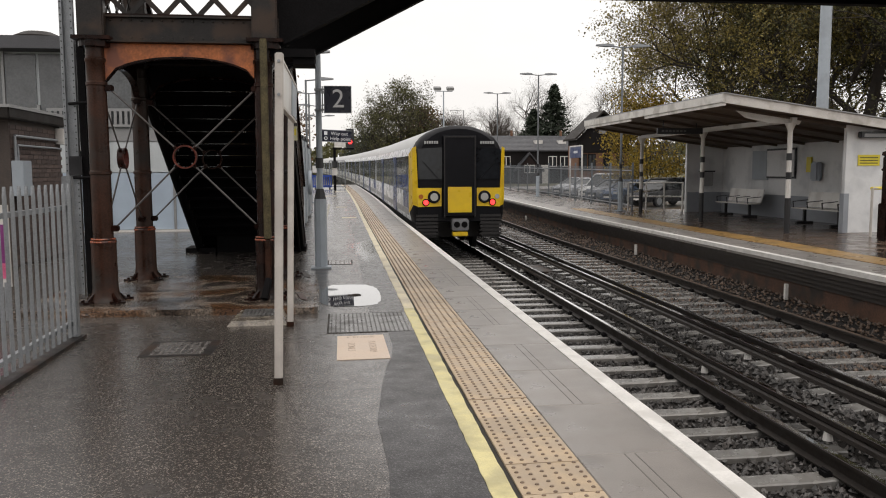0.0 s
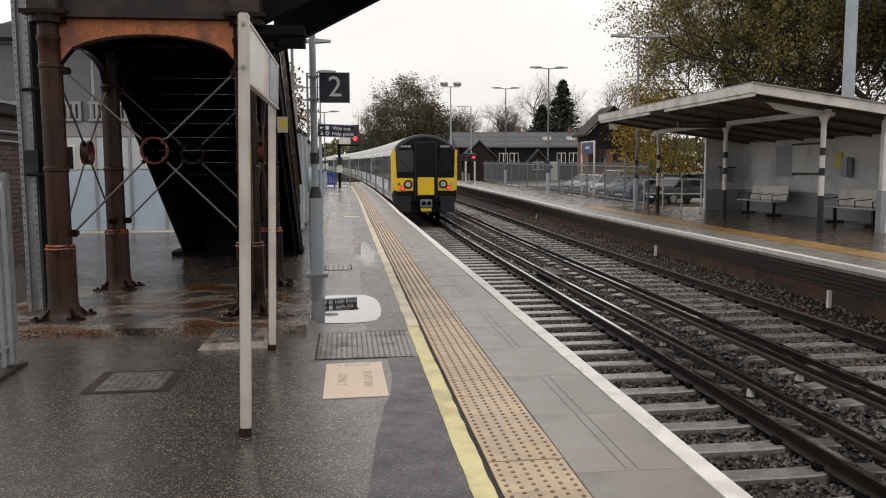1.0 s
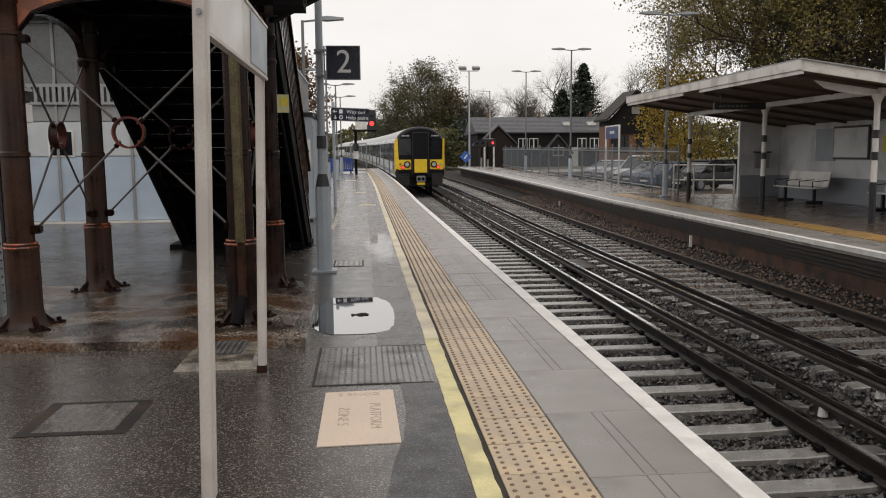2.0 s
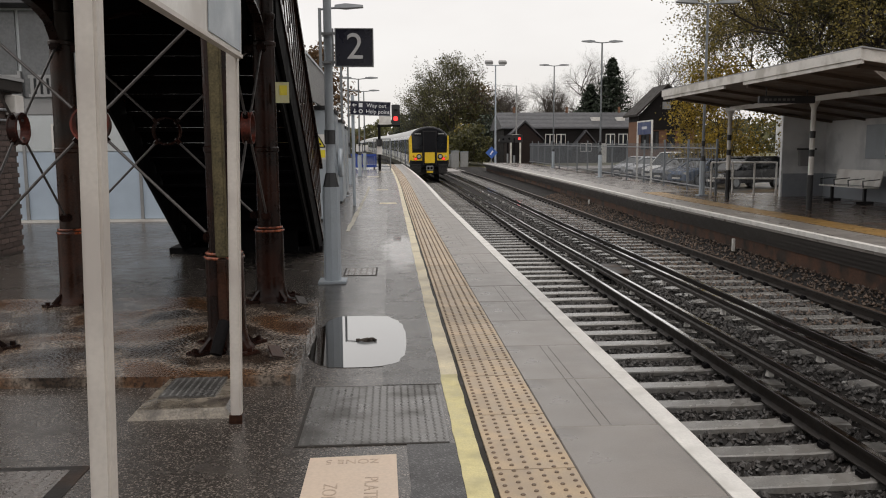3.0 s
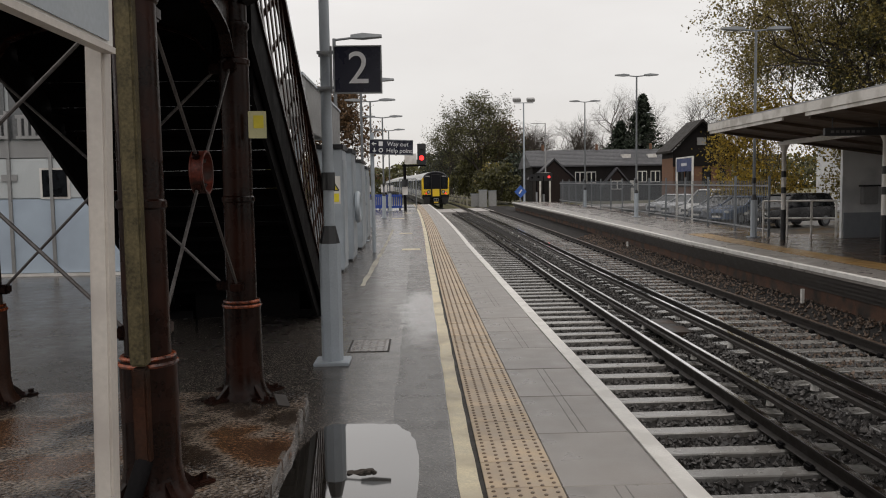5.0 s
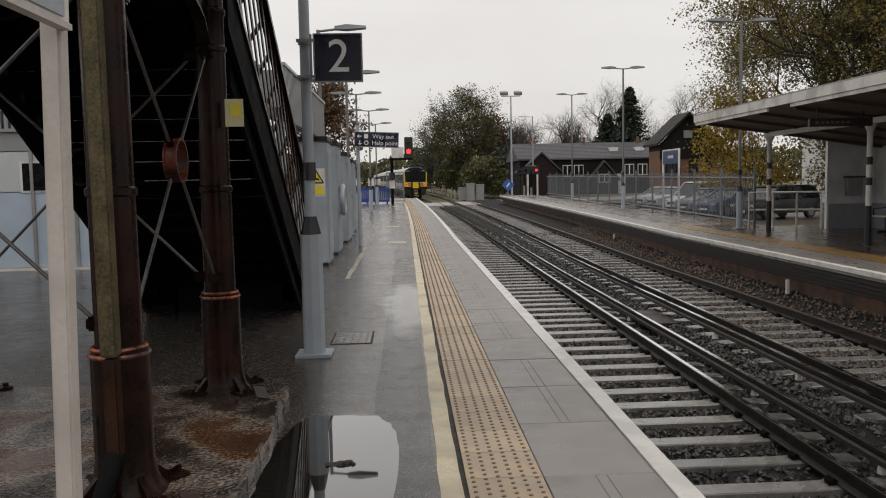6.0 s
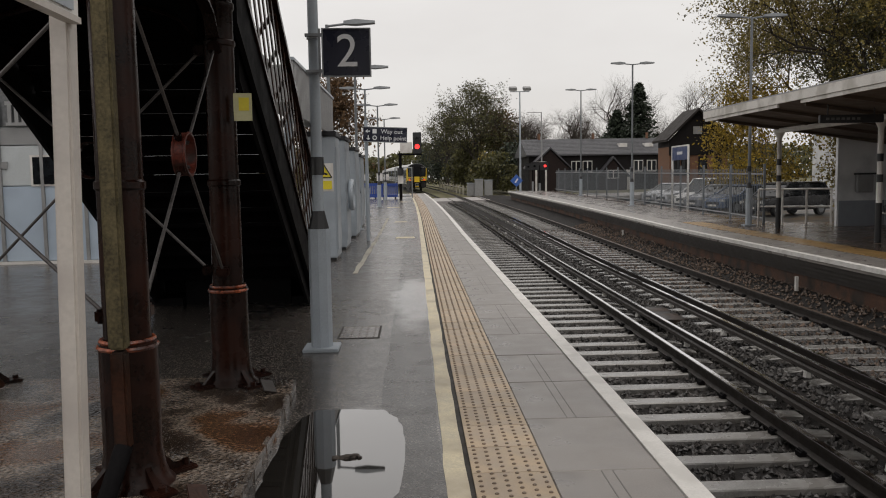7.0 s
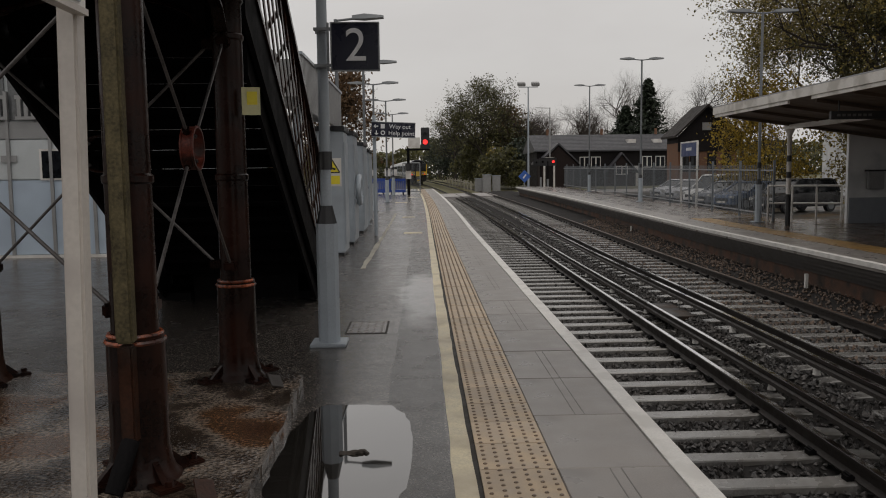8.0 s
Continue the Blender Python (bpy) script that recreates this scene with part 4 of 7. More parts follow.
def make_bridge():
    g = thing("footbridge", (0, 0, 0), "old riveted iron lattice footbridge with rusty brown columns", "footbridge")
    for xc in (XL, XR):
        for y in (YN, YF):
            x = xc - 0.035 if (xc == XR and y == YN) else xc
            m = IRONL if x == XL else IRON
            bm = nb()
            lathe(bm, x, y, [(0.195, 0.07), (0.19, 0.085), (0.168, 0.105), (0.15, 0.15), (0.138, 0.24), (0.135, 0.77), (0.11, 0.78), (0.108, 1.5), (0.118, 1.51), (0.118, 1.54), (0.106, 1.55), (0.104, 2.48), (0.114, 2.49), (0.114, 2.52), (0.103, 2.53), (0.103, 2.73), (0.115, 2.75), (0.115, 2.78), (0.102, 2.79), (0.102, 2.98)])
            c = part("column", bm, m, g, "tall cast-iron column with a wider foot", True)
            bm = nb()
            for z, r in ((0.752, 0.146), (0.782, 0.134)):
                ring(bm, (x, y, z), (0, 0, 1), r - 0.012, 0.012, 20, 6)
            part("collar", bm, mat("dull_rust", (0.30, 0.07, 0.025), 0.3, 0, 0.6, 14, 60, 0.5, stain=(0.04, 0.014, 0.01), stain_scale=9), c, "rusty orange collar", True)
            for k in range(4):
                bm = nb()
                a = math.pi / 2 * k + math.pi / 4
                dx, dy = math.cos(a), math.sin(a)
                loft(bm, [[(x + dx * 0.1 - dy * s, y + dy * 0.1 + dx * s, 0.07), (x + dx * 0.24 - dy * s, y + dy * 0.24 + dx * s, 0.07), (x + dx * 0.24 - dy * s, y + dy * 0.24 + dx * s, 0.085), (x + dx * 0.12 - dy * s, y + dy * 0.12 + dx * s, 0.2)] for s in (-0.015, 0.015)])
                part("foot_web", bm, IRON, c)
                bm = nb()
                boxr(bm, (x + dx * 0.20, y + dy * 0.20, 0.08), (0.22, 0.13, 0.022), 0, 0, math.degrees(a))
                bev(bm, 0.006)
                part("foot_lug", bm, IRON, c, "bolted foot lug")
                rod_part("bolt", (x + dx * 0.275, y + dy * 0.275, 0.09), (x + dx * 0.275, y + dy * 0.275, 0.115), 0.02, IRON, c, n=6)
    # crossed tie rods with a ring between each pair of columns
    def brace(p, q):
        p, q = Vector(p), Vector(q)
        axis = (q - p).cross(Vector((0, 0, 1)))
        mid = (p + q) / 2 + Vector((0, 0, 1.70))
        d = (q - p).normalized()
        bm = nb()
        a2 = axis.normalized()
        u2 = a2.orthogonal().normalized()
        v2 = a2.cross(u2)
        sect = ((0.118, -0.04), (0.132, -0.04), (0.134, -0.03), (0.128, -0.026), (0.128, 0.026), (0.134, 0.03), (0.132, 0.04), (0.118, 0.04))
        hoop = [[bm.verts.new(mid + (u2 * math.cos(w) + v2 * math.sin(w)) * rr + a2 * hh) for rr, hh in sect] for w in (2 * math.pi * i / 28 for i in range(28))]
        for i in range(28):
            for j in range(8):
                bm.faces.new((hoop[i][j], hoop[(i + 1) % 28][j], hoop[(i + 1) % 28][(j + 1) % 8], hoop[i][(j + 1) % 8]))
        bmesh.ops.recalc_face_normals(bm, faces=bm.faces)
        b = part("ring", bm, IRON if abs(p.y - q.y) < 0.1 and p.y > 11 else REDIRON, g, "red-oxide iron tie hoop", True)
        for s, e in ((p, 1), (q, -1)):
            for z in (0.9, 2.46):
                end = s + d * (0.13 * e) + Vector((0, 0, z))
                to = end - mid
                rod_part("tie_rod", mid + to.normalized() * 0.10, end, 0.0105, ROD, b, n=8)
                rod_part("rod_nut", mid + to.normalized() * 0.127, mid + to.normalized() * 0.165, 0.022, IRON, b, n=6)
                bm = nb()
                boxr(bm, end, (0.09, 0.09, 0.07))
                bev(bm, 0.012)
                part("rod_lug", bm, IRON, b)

    brace((XL, YN, 0), (XR, YN, 0))
    brace((XL, YF, 0), (XR, YF, 0))
    brace((XL, YN, 0), (XL, YF, 0))
    brace((XR, YN, 0), (XR, YF, 0))
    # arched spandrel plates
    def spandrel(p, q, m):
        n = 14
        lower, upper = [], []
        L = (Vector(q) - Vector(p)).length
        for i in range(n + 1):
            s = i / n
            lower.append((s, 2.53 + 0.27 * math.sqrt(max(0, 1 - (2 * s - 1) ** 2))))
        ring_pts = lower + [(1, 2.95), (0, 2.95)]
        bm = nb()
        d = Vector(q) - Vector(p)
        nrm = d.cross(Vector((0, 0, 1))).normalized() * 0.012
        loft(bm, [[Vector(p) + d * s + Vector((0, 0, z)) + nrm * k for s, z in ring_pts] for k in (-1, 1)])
        sp = part("spandrel_plate", bm, m, g, "arched plate, rusty orange in front, blackened at the back for shade")
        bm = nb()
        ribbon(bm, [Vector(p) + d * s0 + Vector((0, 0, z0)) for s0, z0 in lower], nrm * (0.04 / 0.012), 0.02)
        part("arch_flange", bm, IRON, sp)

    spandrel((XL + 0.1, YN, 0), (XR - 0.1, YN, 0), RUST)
    # far plate coloured black to put in the shade beneath the landing
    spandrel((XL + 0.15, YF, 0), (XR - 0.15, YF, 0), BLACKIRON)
    spandrel((XL, YN + 0.15, 0), (XL, YF - 0.15, 0), IRON)
    spandrel((XR, YN + 0.15, 0), (XR, YF - 0.15, 0), IRON)
    # landing: girders, deck and lattice
    def girder(p, q, z0, z1, name="girder"):
        p, q = Vector(p), Vector(q)
        d = (q - p).normalized()
        nrm = d.cross(Vector((0, 0, 1)))
        bm = nb()
        bar(bm, p + Vector((0, 0, (z0 + z1) / 2)), q + Vector((0, 0, (z0 + z1) / 2)), 0.03, z1 - z0)
        bar(bm, p + Vector((0, 0, z0 + 0.01)), q + Vector((0, 0, z0 + 0.01)), 0.2, 0.02)
        bar(bm, p + Vector((0, 0, z0 + 0.055)), q + Vector((0, 0, z0 + 0.055)), 0.05, 0.06)
        bar(bm, p + Vector((0, 0, z1 - 0.01)), q + Vector((0, 0, z1 - 0.01)), 0.12, 0.02)
        gi = part(name, bm, DARKIRON, g, "riveted grimy girder")
        bm = nb()
        L = (q - p).length
        k = 0.06
        while k < L:
            for z in (z0 + 0.055, z1 - 0.05):
                for s in (-1, 1):
                    rod(bm, p + d * k + nrm * 0.015 * s + Vector((0, 0, z)), p + d * k + nrm * 0.032 * s + Vector((0, 0, z)), 0.014, 0.008, 6)
            k += 0.11
        part("rivets", bm, DARKIRON, gi)
        return gi

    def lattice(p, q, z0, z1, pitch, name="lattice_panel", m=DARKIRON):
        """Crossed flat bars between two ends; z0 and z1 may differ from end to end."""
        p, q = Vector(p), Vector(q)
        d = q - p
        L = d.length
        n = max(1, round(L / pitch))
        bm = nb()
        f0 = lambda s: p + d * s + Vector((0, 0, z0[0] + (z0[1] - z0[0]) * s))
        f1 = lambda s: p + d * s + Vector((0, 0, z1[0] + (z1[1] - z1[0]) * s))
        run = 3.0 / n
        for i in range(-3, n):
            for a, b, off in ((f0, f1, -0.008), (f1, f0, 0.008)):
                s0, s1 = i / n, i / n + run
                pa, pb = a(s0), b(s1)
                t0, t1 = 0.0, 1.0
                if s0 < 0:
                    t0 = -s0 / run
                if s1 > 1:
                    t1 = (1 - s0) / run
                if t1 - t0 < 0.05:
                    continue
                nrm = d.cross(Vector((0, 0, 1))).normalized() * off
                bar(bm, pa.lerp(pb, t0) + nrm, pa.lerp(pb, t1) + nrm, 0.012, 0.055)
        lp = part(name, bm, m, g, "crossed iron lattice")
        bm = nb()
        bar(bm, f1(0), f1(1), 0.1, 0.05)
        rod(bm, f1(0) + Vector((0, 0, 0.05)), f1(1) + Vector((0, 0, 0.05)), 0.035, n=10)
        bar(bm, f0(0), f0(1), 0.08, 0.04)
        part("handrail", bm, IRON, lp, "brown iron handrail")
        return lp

    girder((XL - 0.1, YN, 0), (XR + 0.15, YN, 0), 2.955, 3.25)
    girder((XL - 0.1, YF, 0), (XR + 0.15, YF, 0), 2.955, 3.25)
    girder((XL, YN, 0), (XL, YF, 0), 2.955, 3.25)
    lattice((XL, YN, 0), (XR, YN, 0), (3.25, 3.25), (4.45, 4.45), 0.36)
    lattice((XL, YN, 0), (XL, YF, 0), (3.25, 3.25), (4.45, 4.45), 0.36)
    box_part("deck", (XL, YN + 0.02, 3.02), (XR, YF - 0.02, 3.1), TIMBER, g)
    for x in (XL, XR):
        for y in (YN, YF):
            if x == XR and y == YF:
                continue
            box_part("pilaster", (x - 0.14, y - 0.16, 3.0), (x + 0.14, y - 0.03, 4.55), DARKIRON, g, 0.015)
            bm = nb()
            rod(bm, (x, y, 2.9), (x, y, 2.98), 0.17, n=20)
            boxr(bm, (x, y, 2.99), (0.4, 0.36, 0.04))
            part("capital", bm, IRON, g)
    # the span over the tracks, with arched lower edge
    X1 = 12.4
    for y in (YN + 0.04, YF - 0.04):
        n = 40
        low = []
        for i in range(n + 1):
            x = XR + 0.1 + (X1 - XR - 0.1) * i / n
            e = min(x - (XR + 0.1), X1 - x)
            low.append((x, min(2.92 + 0.52 * e, 3.98)))
        bm = nb()
        prism(bm, low + [(X1, 4.25), (XR + 0.1, 4.25)], "y", y - 0.012, y + 0.012)
        sp = part("arched_girder", bm, BLACKIRON, g, "arched riveted girder over the tracks")
        bm = nb()
        ribbon(bm, [(xa, y, za) for xa, za in low], (0, 0.08, 0), 0.025)
        part("lower_flange", bm, BLACKIRON, sp)
        lattice((XR + 0.1, y, 0), (X1, y, 0), (4.25, 4.25), (5.3, 5.3), 0.4)
    box_part("deck", (XR + 0.1, YN + 0.08, 4.1), (X1, YF - 0.08, 4.18), TIMBER, g)
    for x in (X1 + 0.12,):
        for y in (YN, YF):
            rod_part("column", (x, y, 0), (x, y, 3.8), 0.14, IRON, g, n=16)
    # bracket below the corner
    bm = nb()
    boxr(bm, (XR + 0.3, YN + 0.2, 2.87), (0.5, 0.5, 0.09))
    boxr(bm, (XR + 0.42, YN + 0.2, 2.80), (0.25, 0.4, 0.1))
    part("bracket", bm, BLACKIRON, g)
    # the stair, away from the tracks' side, running down along the platform
    top, bot = Vector((0, YF + 0.12, 3.02)), Vector((0, 16.45, 0.0))
    nst = 17
    for x, lab in ((XL - 0.02, "stringer"), (XR + 0.09, "stringer")):
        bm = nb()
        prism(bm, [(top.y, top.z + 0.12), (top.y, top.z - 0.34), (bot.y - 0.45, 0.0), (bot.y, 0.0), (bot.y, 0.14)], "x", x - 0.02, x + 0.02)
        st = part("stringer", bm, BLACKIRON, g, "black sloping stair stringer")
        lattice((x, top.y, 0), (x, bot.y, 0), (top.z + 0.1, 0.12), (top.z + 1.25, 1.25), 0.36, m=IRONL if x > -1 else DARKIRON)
    # treads and risers carry the underside's shade in their near-black colour
    rng = random.Random(8)
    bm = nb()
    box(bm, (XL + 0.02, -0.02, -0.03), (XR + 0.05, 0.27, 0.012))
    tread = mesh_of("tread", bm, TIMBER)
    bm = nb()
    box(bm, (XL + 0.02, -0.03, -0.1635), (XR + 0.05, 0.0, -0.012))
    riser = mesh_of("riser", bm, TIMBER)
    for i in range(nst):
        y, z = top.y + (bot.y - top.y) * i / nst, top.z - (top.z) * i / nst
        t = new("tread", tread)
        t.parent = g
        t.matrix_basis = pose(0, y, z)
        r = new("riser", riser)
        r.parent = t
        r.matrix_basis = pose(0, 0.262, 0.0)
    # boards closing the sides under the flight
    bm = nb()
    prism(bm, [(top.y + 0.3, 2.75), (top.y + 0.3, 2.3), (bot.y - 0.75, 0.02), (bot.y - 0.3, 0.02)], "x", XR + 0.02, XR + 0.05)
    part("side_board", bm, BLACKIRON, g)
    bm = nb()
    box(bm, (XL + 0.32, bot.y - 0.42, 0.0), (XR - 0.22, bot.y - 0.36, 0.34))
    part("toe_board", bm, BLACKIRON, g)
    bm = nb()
    box(bm, (XL - 0.25, bot.y - 0.5, 0.0), (XL + 0.3, bot.y + 0.1, 0.09))
    part("stair_footing", bm, BLACKIRON, g)
    bm = nb()
    box(bm, (XR - 0.2, bot.y - 0.5, 0.0), (XR + 0.15, bot.y + 0.1, 0.09))
    part("stair_footing", bm, BLACKIRON, g)
    # cover board on the column, drain pipe and label
    bm = nb()
    box(bm, (XR - 0.055, YN - 0.205, 0.77), (XR + 0.025, YN - 0.135, 3.0))
    bev(bm, 0.01)
    part("cover_strip", bm, mat("mossy_timber", (0.085, 0.07, 0.038), 0.7, 0, 0.5, 8, 70, 0.4, spec=0.2), g, "mossy timber cover strip")
    bm = nb()
    box(bm, (XR - 0.05, YN - 0.205, 0.3), (XR + 0.02, YN - 0.137, 0.76))
    bev(bm, 0.01)
    part("cover_strip", bm, IRONL, g)
    bm = nb()
    rod(bm, (XR - 0.015, YN - 0.175, 0.31), (XR - 0.06, YN - 0.3, 0.1), 0.042, n=12)
    part("drain_shoe", bm, BLACKIRON, g, "black drain shoe", True)
    bm = nb()
    boxr(bm, (XR + 0.18, YF - 0.13, 2.05), (0.125, 0.01, 0.19), 0, 0, 8)
    lb = part("notice", bm, LABELY, g, "small pale yellow notice")
    bm = nb()
    boxr(bm, (XR + 0.19, YF - 0.137, 2.07), (0.07, 0.004, 0.09), 0, 0, 8)
    part("notice_mark", bm, SIGNY, lb)
    # flat clips on broken slab edge
    for (x, y) in ((XR + 0.33, YF - 0.35), (XR + 0.36, YN - 0.32)):
        bm = nb()
        boxr(bm, (x, y, 0.12), (0.09, 0.13, 0.012), 25, 15, 30)
        part("loose_lug", bm, IRONL, g)


make_bridge()


def make_canopy():
    g = thing("clad_canopy", (0, 0, 0), "grey corrugated-clad canopy behind the stair", "canopy")
    box_part("roof", (-1.4, 17.0, 2.6), (-0.9, 22.4, 3.1), GREYC, g)
    bm = nb()
    y = 17.0
    while y < 22.4:
        box(bm, (-0.9, y, 2.45), (-0.86, y + 0.06, 3.16))
        box(bm, (-0.9, y + 0.06, 2.45), (-0.885, y + 0.12, 3.16))
        y += 0.12
    part("fascia", bm, GREYC, g, "ribbed grey fascia")
    box_part("capping", (-0.95, 16.98, 3.16), (-0.84, 22.42, 3.2), GREYP, g)
    for y in (17.3, 22.2):
        box_part("post", (-1.05, y, 0), (-0.93, y + 0.12, 2.6), GREYP, g, 0.01)

    def cabinet(x, y, w, d, h, label):
        c = thing("equipment_cabinet", (x, y, rise(y)), label, "cabinet", "cabinets along the platform")
        box_part("body", (0, 0, 0.05), (w, d, h), GREYP, c, 0.02)
        box_part("plinth", (0.02, 0.02, 0), (w - 0.02, d - 0.02, 0.05), BLACKP, c)
        box_part("cap", (-0.02, -0.03, h), (w + 0.03, d + 0.03, h + 0.09), BLACKP, c, 0.01, "black cap")
        box_part("door", (w - 0.001, 0.08, 0.2), (w + 0.015, d - 0.08, h - 0.2), GREYP, c, 0.005)
        return c

    c = cabinet(-1.35, 21.2, 0.62, 0.9, 2.36, "tall grey cabinet with a yellow warning sign")
    box_part("sign_plate", (0.24, -0.008, 1.32), (0.58, 0.0, 1.85), WHITEP, c, 0, "white sign plate")
    bm = nb()
    prism(bm, [(0.27, 1.58), (0.55, 1.58), (0.41, 1.82)], "y", -0.012, -0.008)
    part("warning_triangle", bm, SIGNY, c, "yellow warning triangle")
    bm = nb()
    for a, b in (((0.27, 1.58), (0.55, 1.58)), ((0.55, 1.58), (0.41, 1.82)), ((0.41, 1.82), (0.27, 1.58))):
        bar(bm, (a[0], -0.013, a[1]), (b[0], -0.013, b[1]), 0.006, 0.022)
    boxr(bm, (0.41, -0.014, 1.66), (0.13, 0.004, 0.035), 0, 20, 0)
    part("warning_symbol", bm, BLACKP, c)
    box_part("text_panel", (0.27, -0.012, 1.36), (0.55, -0.008, 1.52), SIGNY, c)
    c2 = cabinet(-1.5, 23.6, 0.75, 1.2, 2.4, "grey equipment cabinet with a cable reel bracket")
    bm = nb()
    ring(bm, (0.85, 0.4, 1.2), (1, 0, 0), 0.3, 0.06, 20, 8)
    part("cable_reel", bm, GREYP, c2, "round pale reel", True)
    cabinet(-1.6, 27.2, 0.8, 1.6, 2.3, "plain grey equipment cabinet on the platform")
    cabinet(-1.7, 31.0, 0.8, 1.6, 2.2, "pale grey equipment cabinet")


make_canopy()


# ---- the train ----
CARLEN, CARS = 20.4, 8


def profile(w=1.4, zb=0.95, zt=3.77):
    """The section of a coach, from the lower right round to the lower left."""
    pts = [(w - 0.06, zb), (w, zb + 0.25), (w, 2.55), (w - 0.07, 2.95)]
    for k in range(1, 8):
        a = math.pi / 2 * k / 8
        pts.append(((w - 0.09) * math.cos(a), 2.98 + (zt - 2.98) * math.sin(a)))
    pts.append((0, zt))
    return pts + [(-x, z) for x, z in pts[-2::-1]]


def make_car(end):
    c = thing("train_carriage", (0, 0, 0), "silver and blue train carriage with yellow and black cab end" if end else "silver and blue electric train carriage", "train carriage", "carriages of the train")
    pr = profile()
    bm = nb()
    y0 = 0.55 if end else 0.15
    loft(bm, [[(x, y, z) for x, z in pr] for y in (y0, CARLEN - 0.15)])
    body = part("body", bm, T_WHITE, c, "", True)
    bm = nb()
    top = [p for p in pr if p[1] > 2.96]
    loft(bm, [[(x * 1.004, y, z + 0.006) for x, z in top] for y in (y0 + 0.05, CARLEN - 0.2)])
    rf = part("roof", bm, T_ROOF, body, "pale grey roof", True)
    for s in (-1, 1):
        box_part("window_band", (s * 1.395, y0 + 0.3, 1.82), (s * 1.408, CARLEN - 0.3, 2.88), T_NAVY, body, 0, "dark blue window band")
        box_part("blue_stripe", (s * 1.395, y0 + 0.3, 1.12), (s * 1.405, CARLEN - 0.4, 1.3), T_GREY, body)
        box_part("blue_flank", (s * 1.395, y0 + 0.35, 1.32), (s * 1.4065, y0 + 2.2, 1.82), T_BLUE, body, 0, "deep blue panel")
        for y in (2.2, 4.3, 8.6, 10.4, 12.2, 16.5, 18.4):
            bm = nb()
            box(bm, (s * 1.405, y - 0.75, 2.05), (s * 1.414, y + 0.75, 2.68))
            bev(bm, 0.003, 1)
            part("window", bm, GLASSB, body)
        for y in (6.4, 14.3):
            d = box_part("door", (s * 1.40, y - 0.7, 1.0), (s * 1.418, y + 0.7, 2.9), T_BLUE, body, 0.004, "dark blue sliding doors")
            for k in (-0.36, 0.36):
                box_part("door_window", (s * 1.416, y + k - 0.2, 1.85), (s * 1.423, y + k + 0.2, 2.7), GLASSB, d)
    bm = nb()
    box(bm, (-1.2, y0 + 0.3, 0.45), (1.2, CARLEN - 0.5, 0.96))
    part("underframe", bm, UNDER, c)
    for yb in (3.2, CARLEN - 3.2):
        bm = nb()
        for s in (-1, 1):
            box(bm, (s * 0.95, yb - 1.6, 0.35), (s * 1.1, yb + 1.6, 0.75))
        bg = part("bogie", bm, UNDER, c)
        for k in (-1.15, 1.15):
            for s in (-1, 1):
                rod_part("wheel", (s * 0.68, yb + k, 0.42), (s * 0.82, yb + k, 0.42), 0.42, UNDER, bg, n=18)
    if not end:
        box_part("gangway", (-0.6, -0.15, 1.0), (0.6, 0.2, 3.3), T_BLACK, c)
        return c
    # cab end, facing -y
    prs = [(x * 0.965, z - 0.02 if z > 2.5 else z) for x, z in pr]
    bm = nb()
    loft(bm, [[(x * 0.90, 0.0, 0.98 + (z - 0.95) * 0.955) for x, z in prs], [(x * 0.985, 0.12, z) for x, z in prs], [(x, 0.56, z) for x, z in pr]])
    cab = part("cab_end", bm, T_BLACK, c, "black cab end", True)
    for s in (-1, 1):
        bm = nb()
        loft(bm, [[(s * 1.22, -0.02, 1.55), (s * 1.355, 0.10, 1.55), (s * 1.355, 0.10, 2.95), (s * 1.24, -0.02, 2.95)], [(s * 1.41, 0.60, 1.2), (s * 1.415, 0.62, 1.2), (s * 1.415, 0.62, 2.93), (s * 1.40, 0.60, 2.93)]])
        loft(bm, [[(s * 1.18, -0.03, 1.40), (s * 1.33, 0.09, 1.46), (s * 1.362, 0.09, 3.1), (s * 1.255, -0.015, 3.15)], [(s * 1.25, 0.3, 1.40), (s * 1.412, 0.6, 1.2), (s * 1.413, 0.6, 2.93), (s * 1.3, 0.3, 2.95)]])
        part("yellow_corner", bm, T_YEL, cab, "bright yellow corner panel")
        bm = nb()
        prism(bm, [(s * 0.52, 1.42), (s * 1.20, 1.40), (s * 1.26, 1.95), (s * 0.52, 1.95)], "y", -0.035, 0.02)
        lp = part("lamp_panel", bm, T_YEL, cab, "yellow lamp panel")
        bm = nb()
        rod(bm, (s * 0.74, -0.07, 1.69), (s * 0.74, 0.0, 1.69), 0.13, 0.15, 18)
        ring(bm, (s * 0.74, -0.05, 1.69), (0, 1, 0), 0.155, 0.03, 18, 8)
        part("headlamp_bezel", bm, T_BLACK, lp, "", True)
        rod_part("headlamp", (s * 0.74, -0.085, 1.69), (s * 0.74, -0.03, 1.69), 0.115, LENS, lp, n=18)
        bm = nb()
        ring(bm, (s * 0.98, -0.04, 1.53), (0, 1, 0), 0.085, 0.025, 14, 6)
        part("tail_lamp_bezel", bm, T_BLACK, lp, "", True)
        rod_part("tail_lamp", (s * 0.98, -0.065, 1.53), (s * 0.98, -0.02, 1.53), 0.075, REDGLOW, lp, n=14, label="lit red tail lamp")
        rod_part("marker_lamp", (s * 1.12, -0.05, 1.70), (s * 1.12, -0.02, 1.70), 0.07, AMBER if s < 0 else LENS, lp, n=12)
        bm = nb()
        prism(bm, [(s * 0.50, 2.2), (s * 1.19, 2.2), (s * 1.22, 3.08), (s * 0.50, 3.12)], "y", -0.03, 0.02)
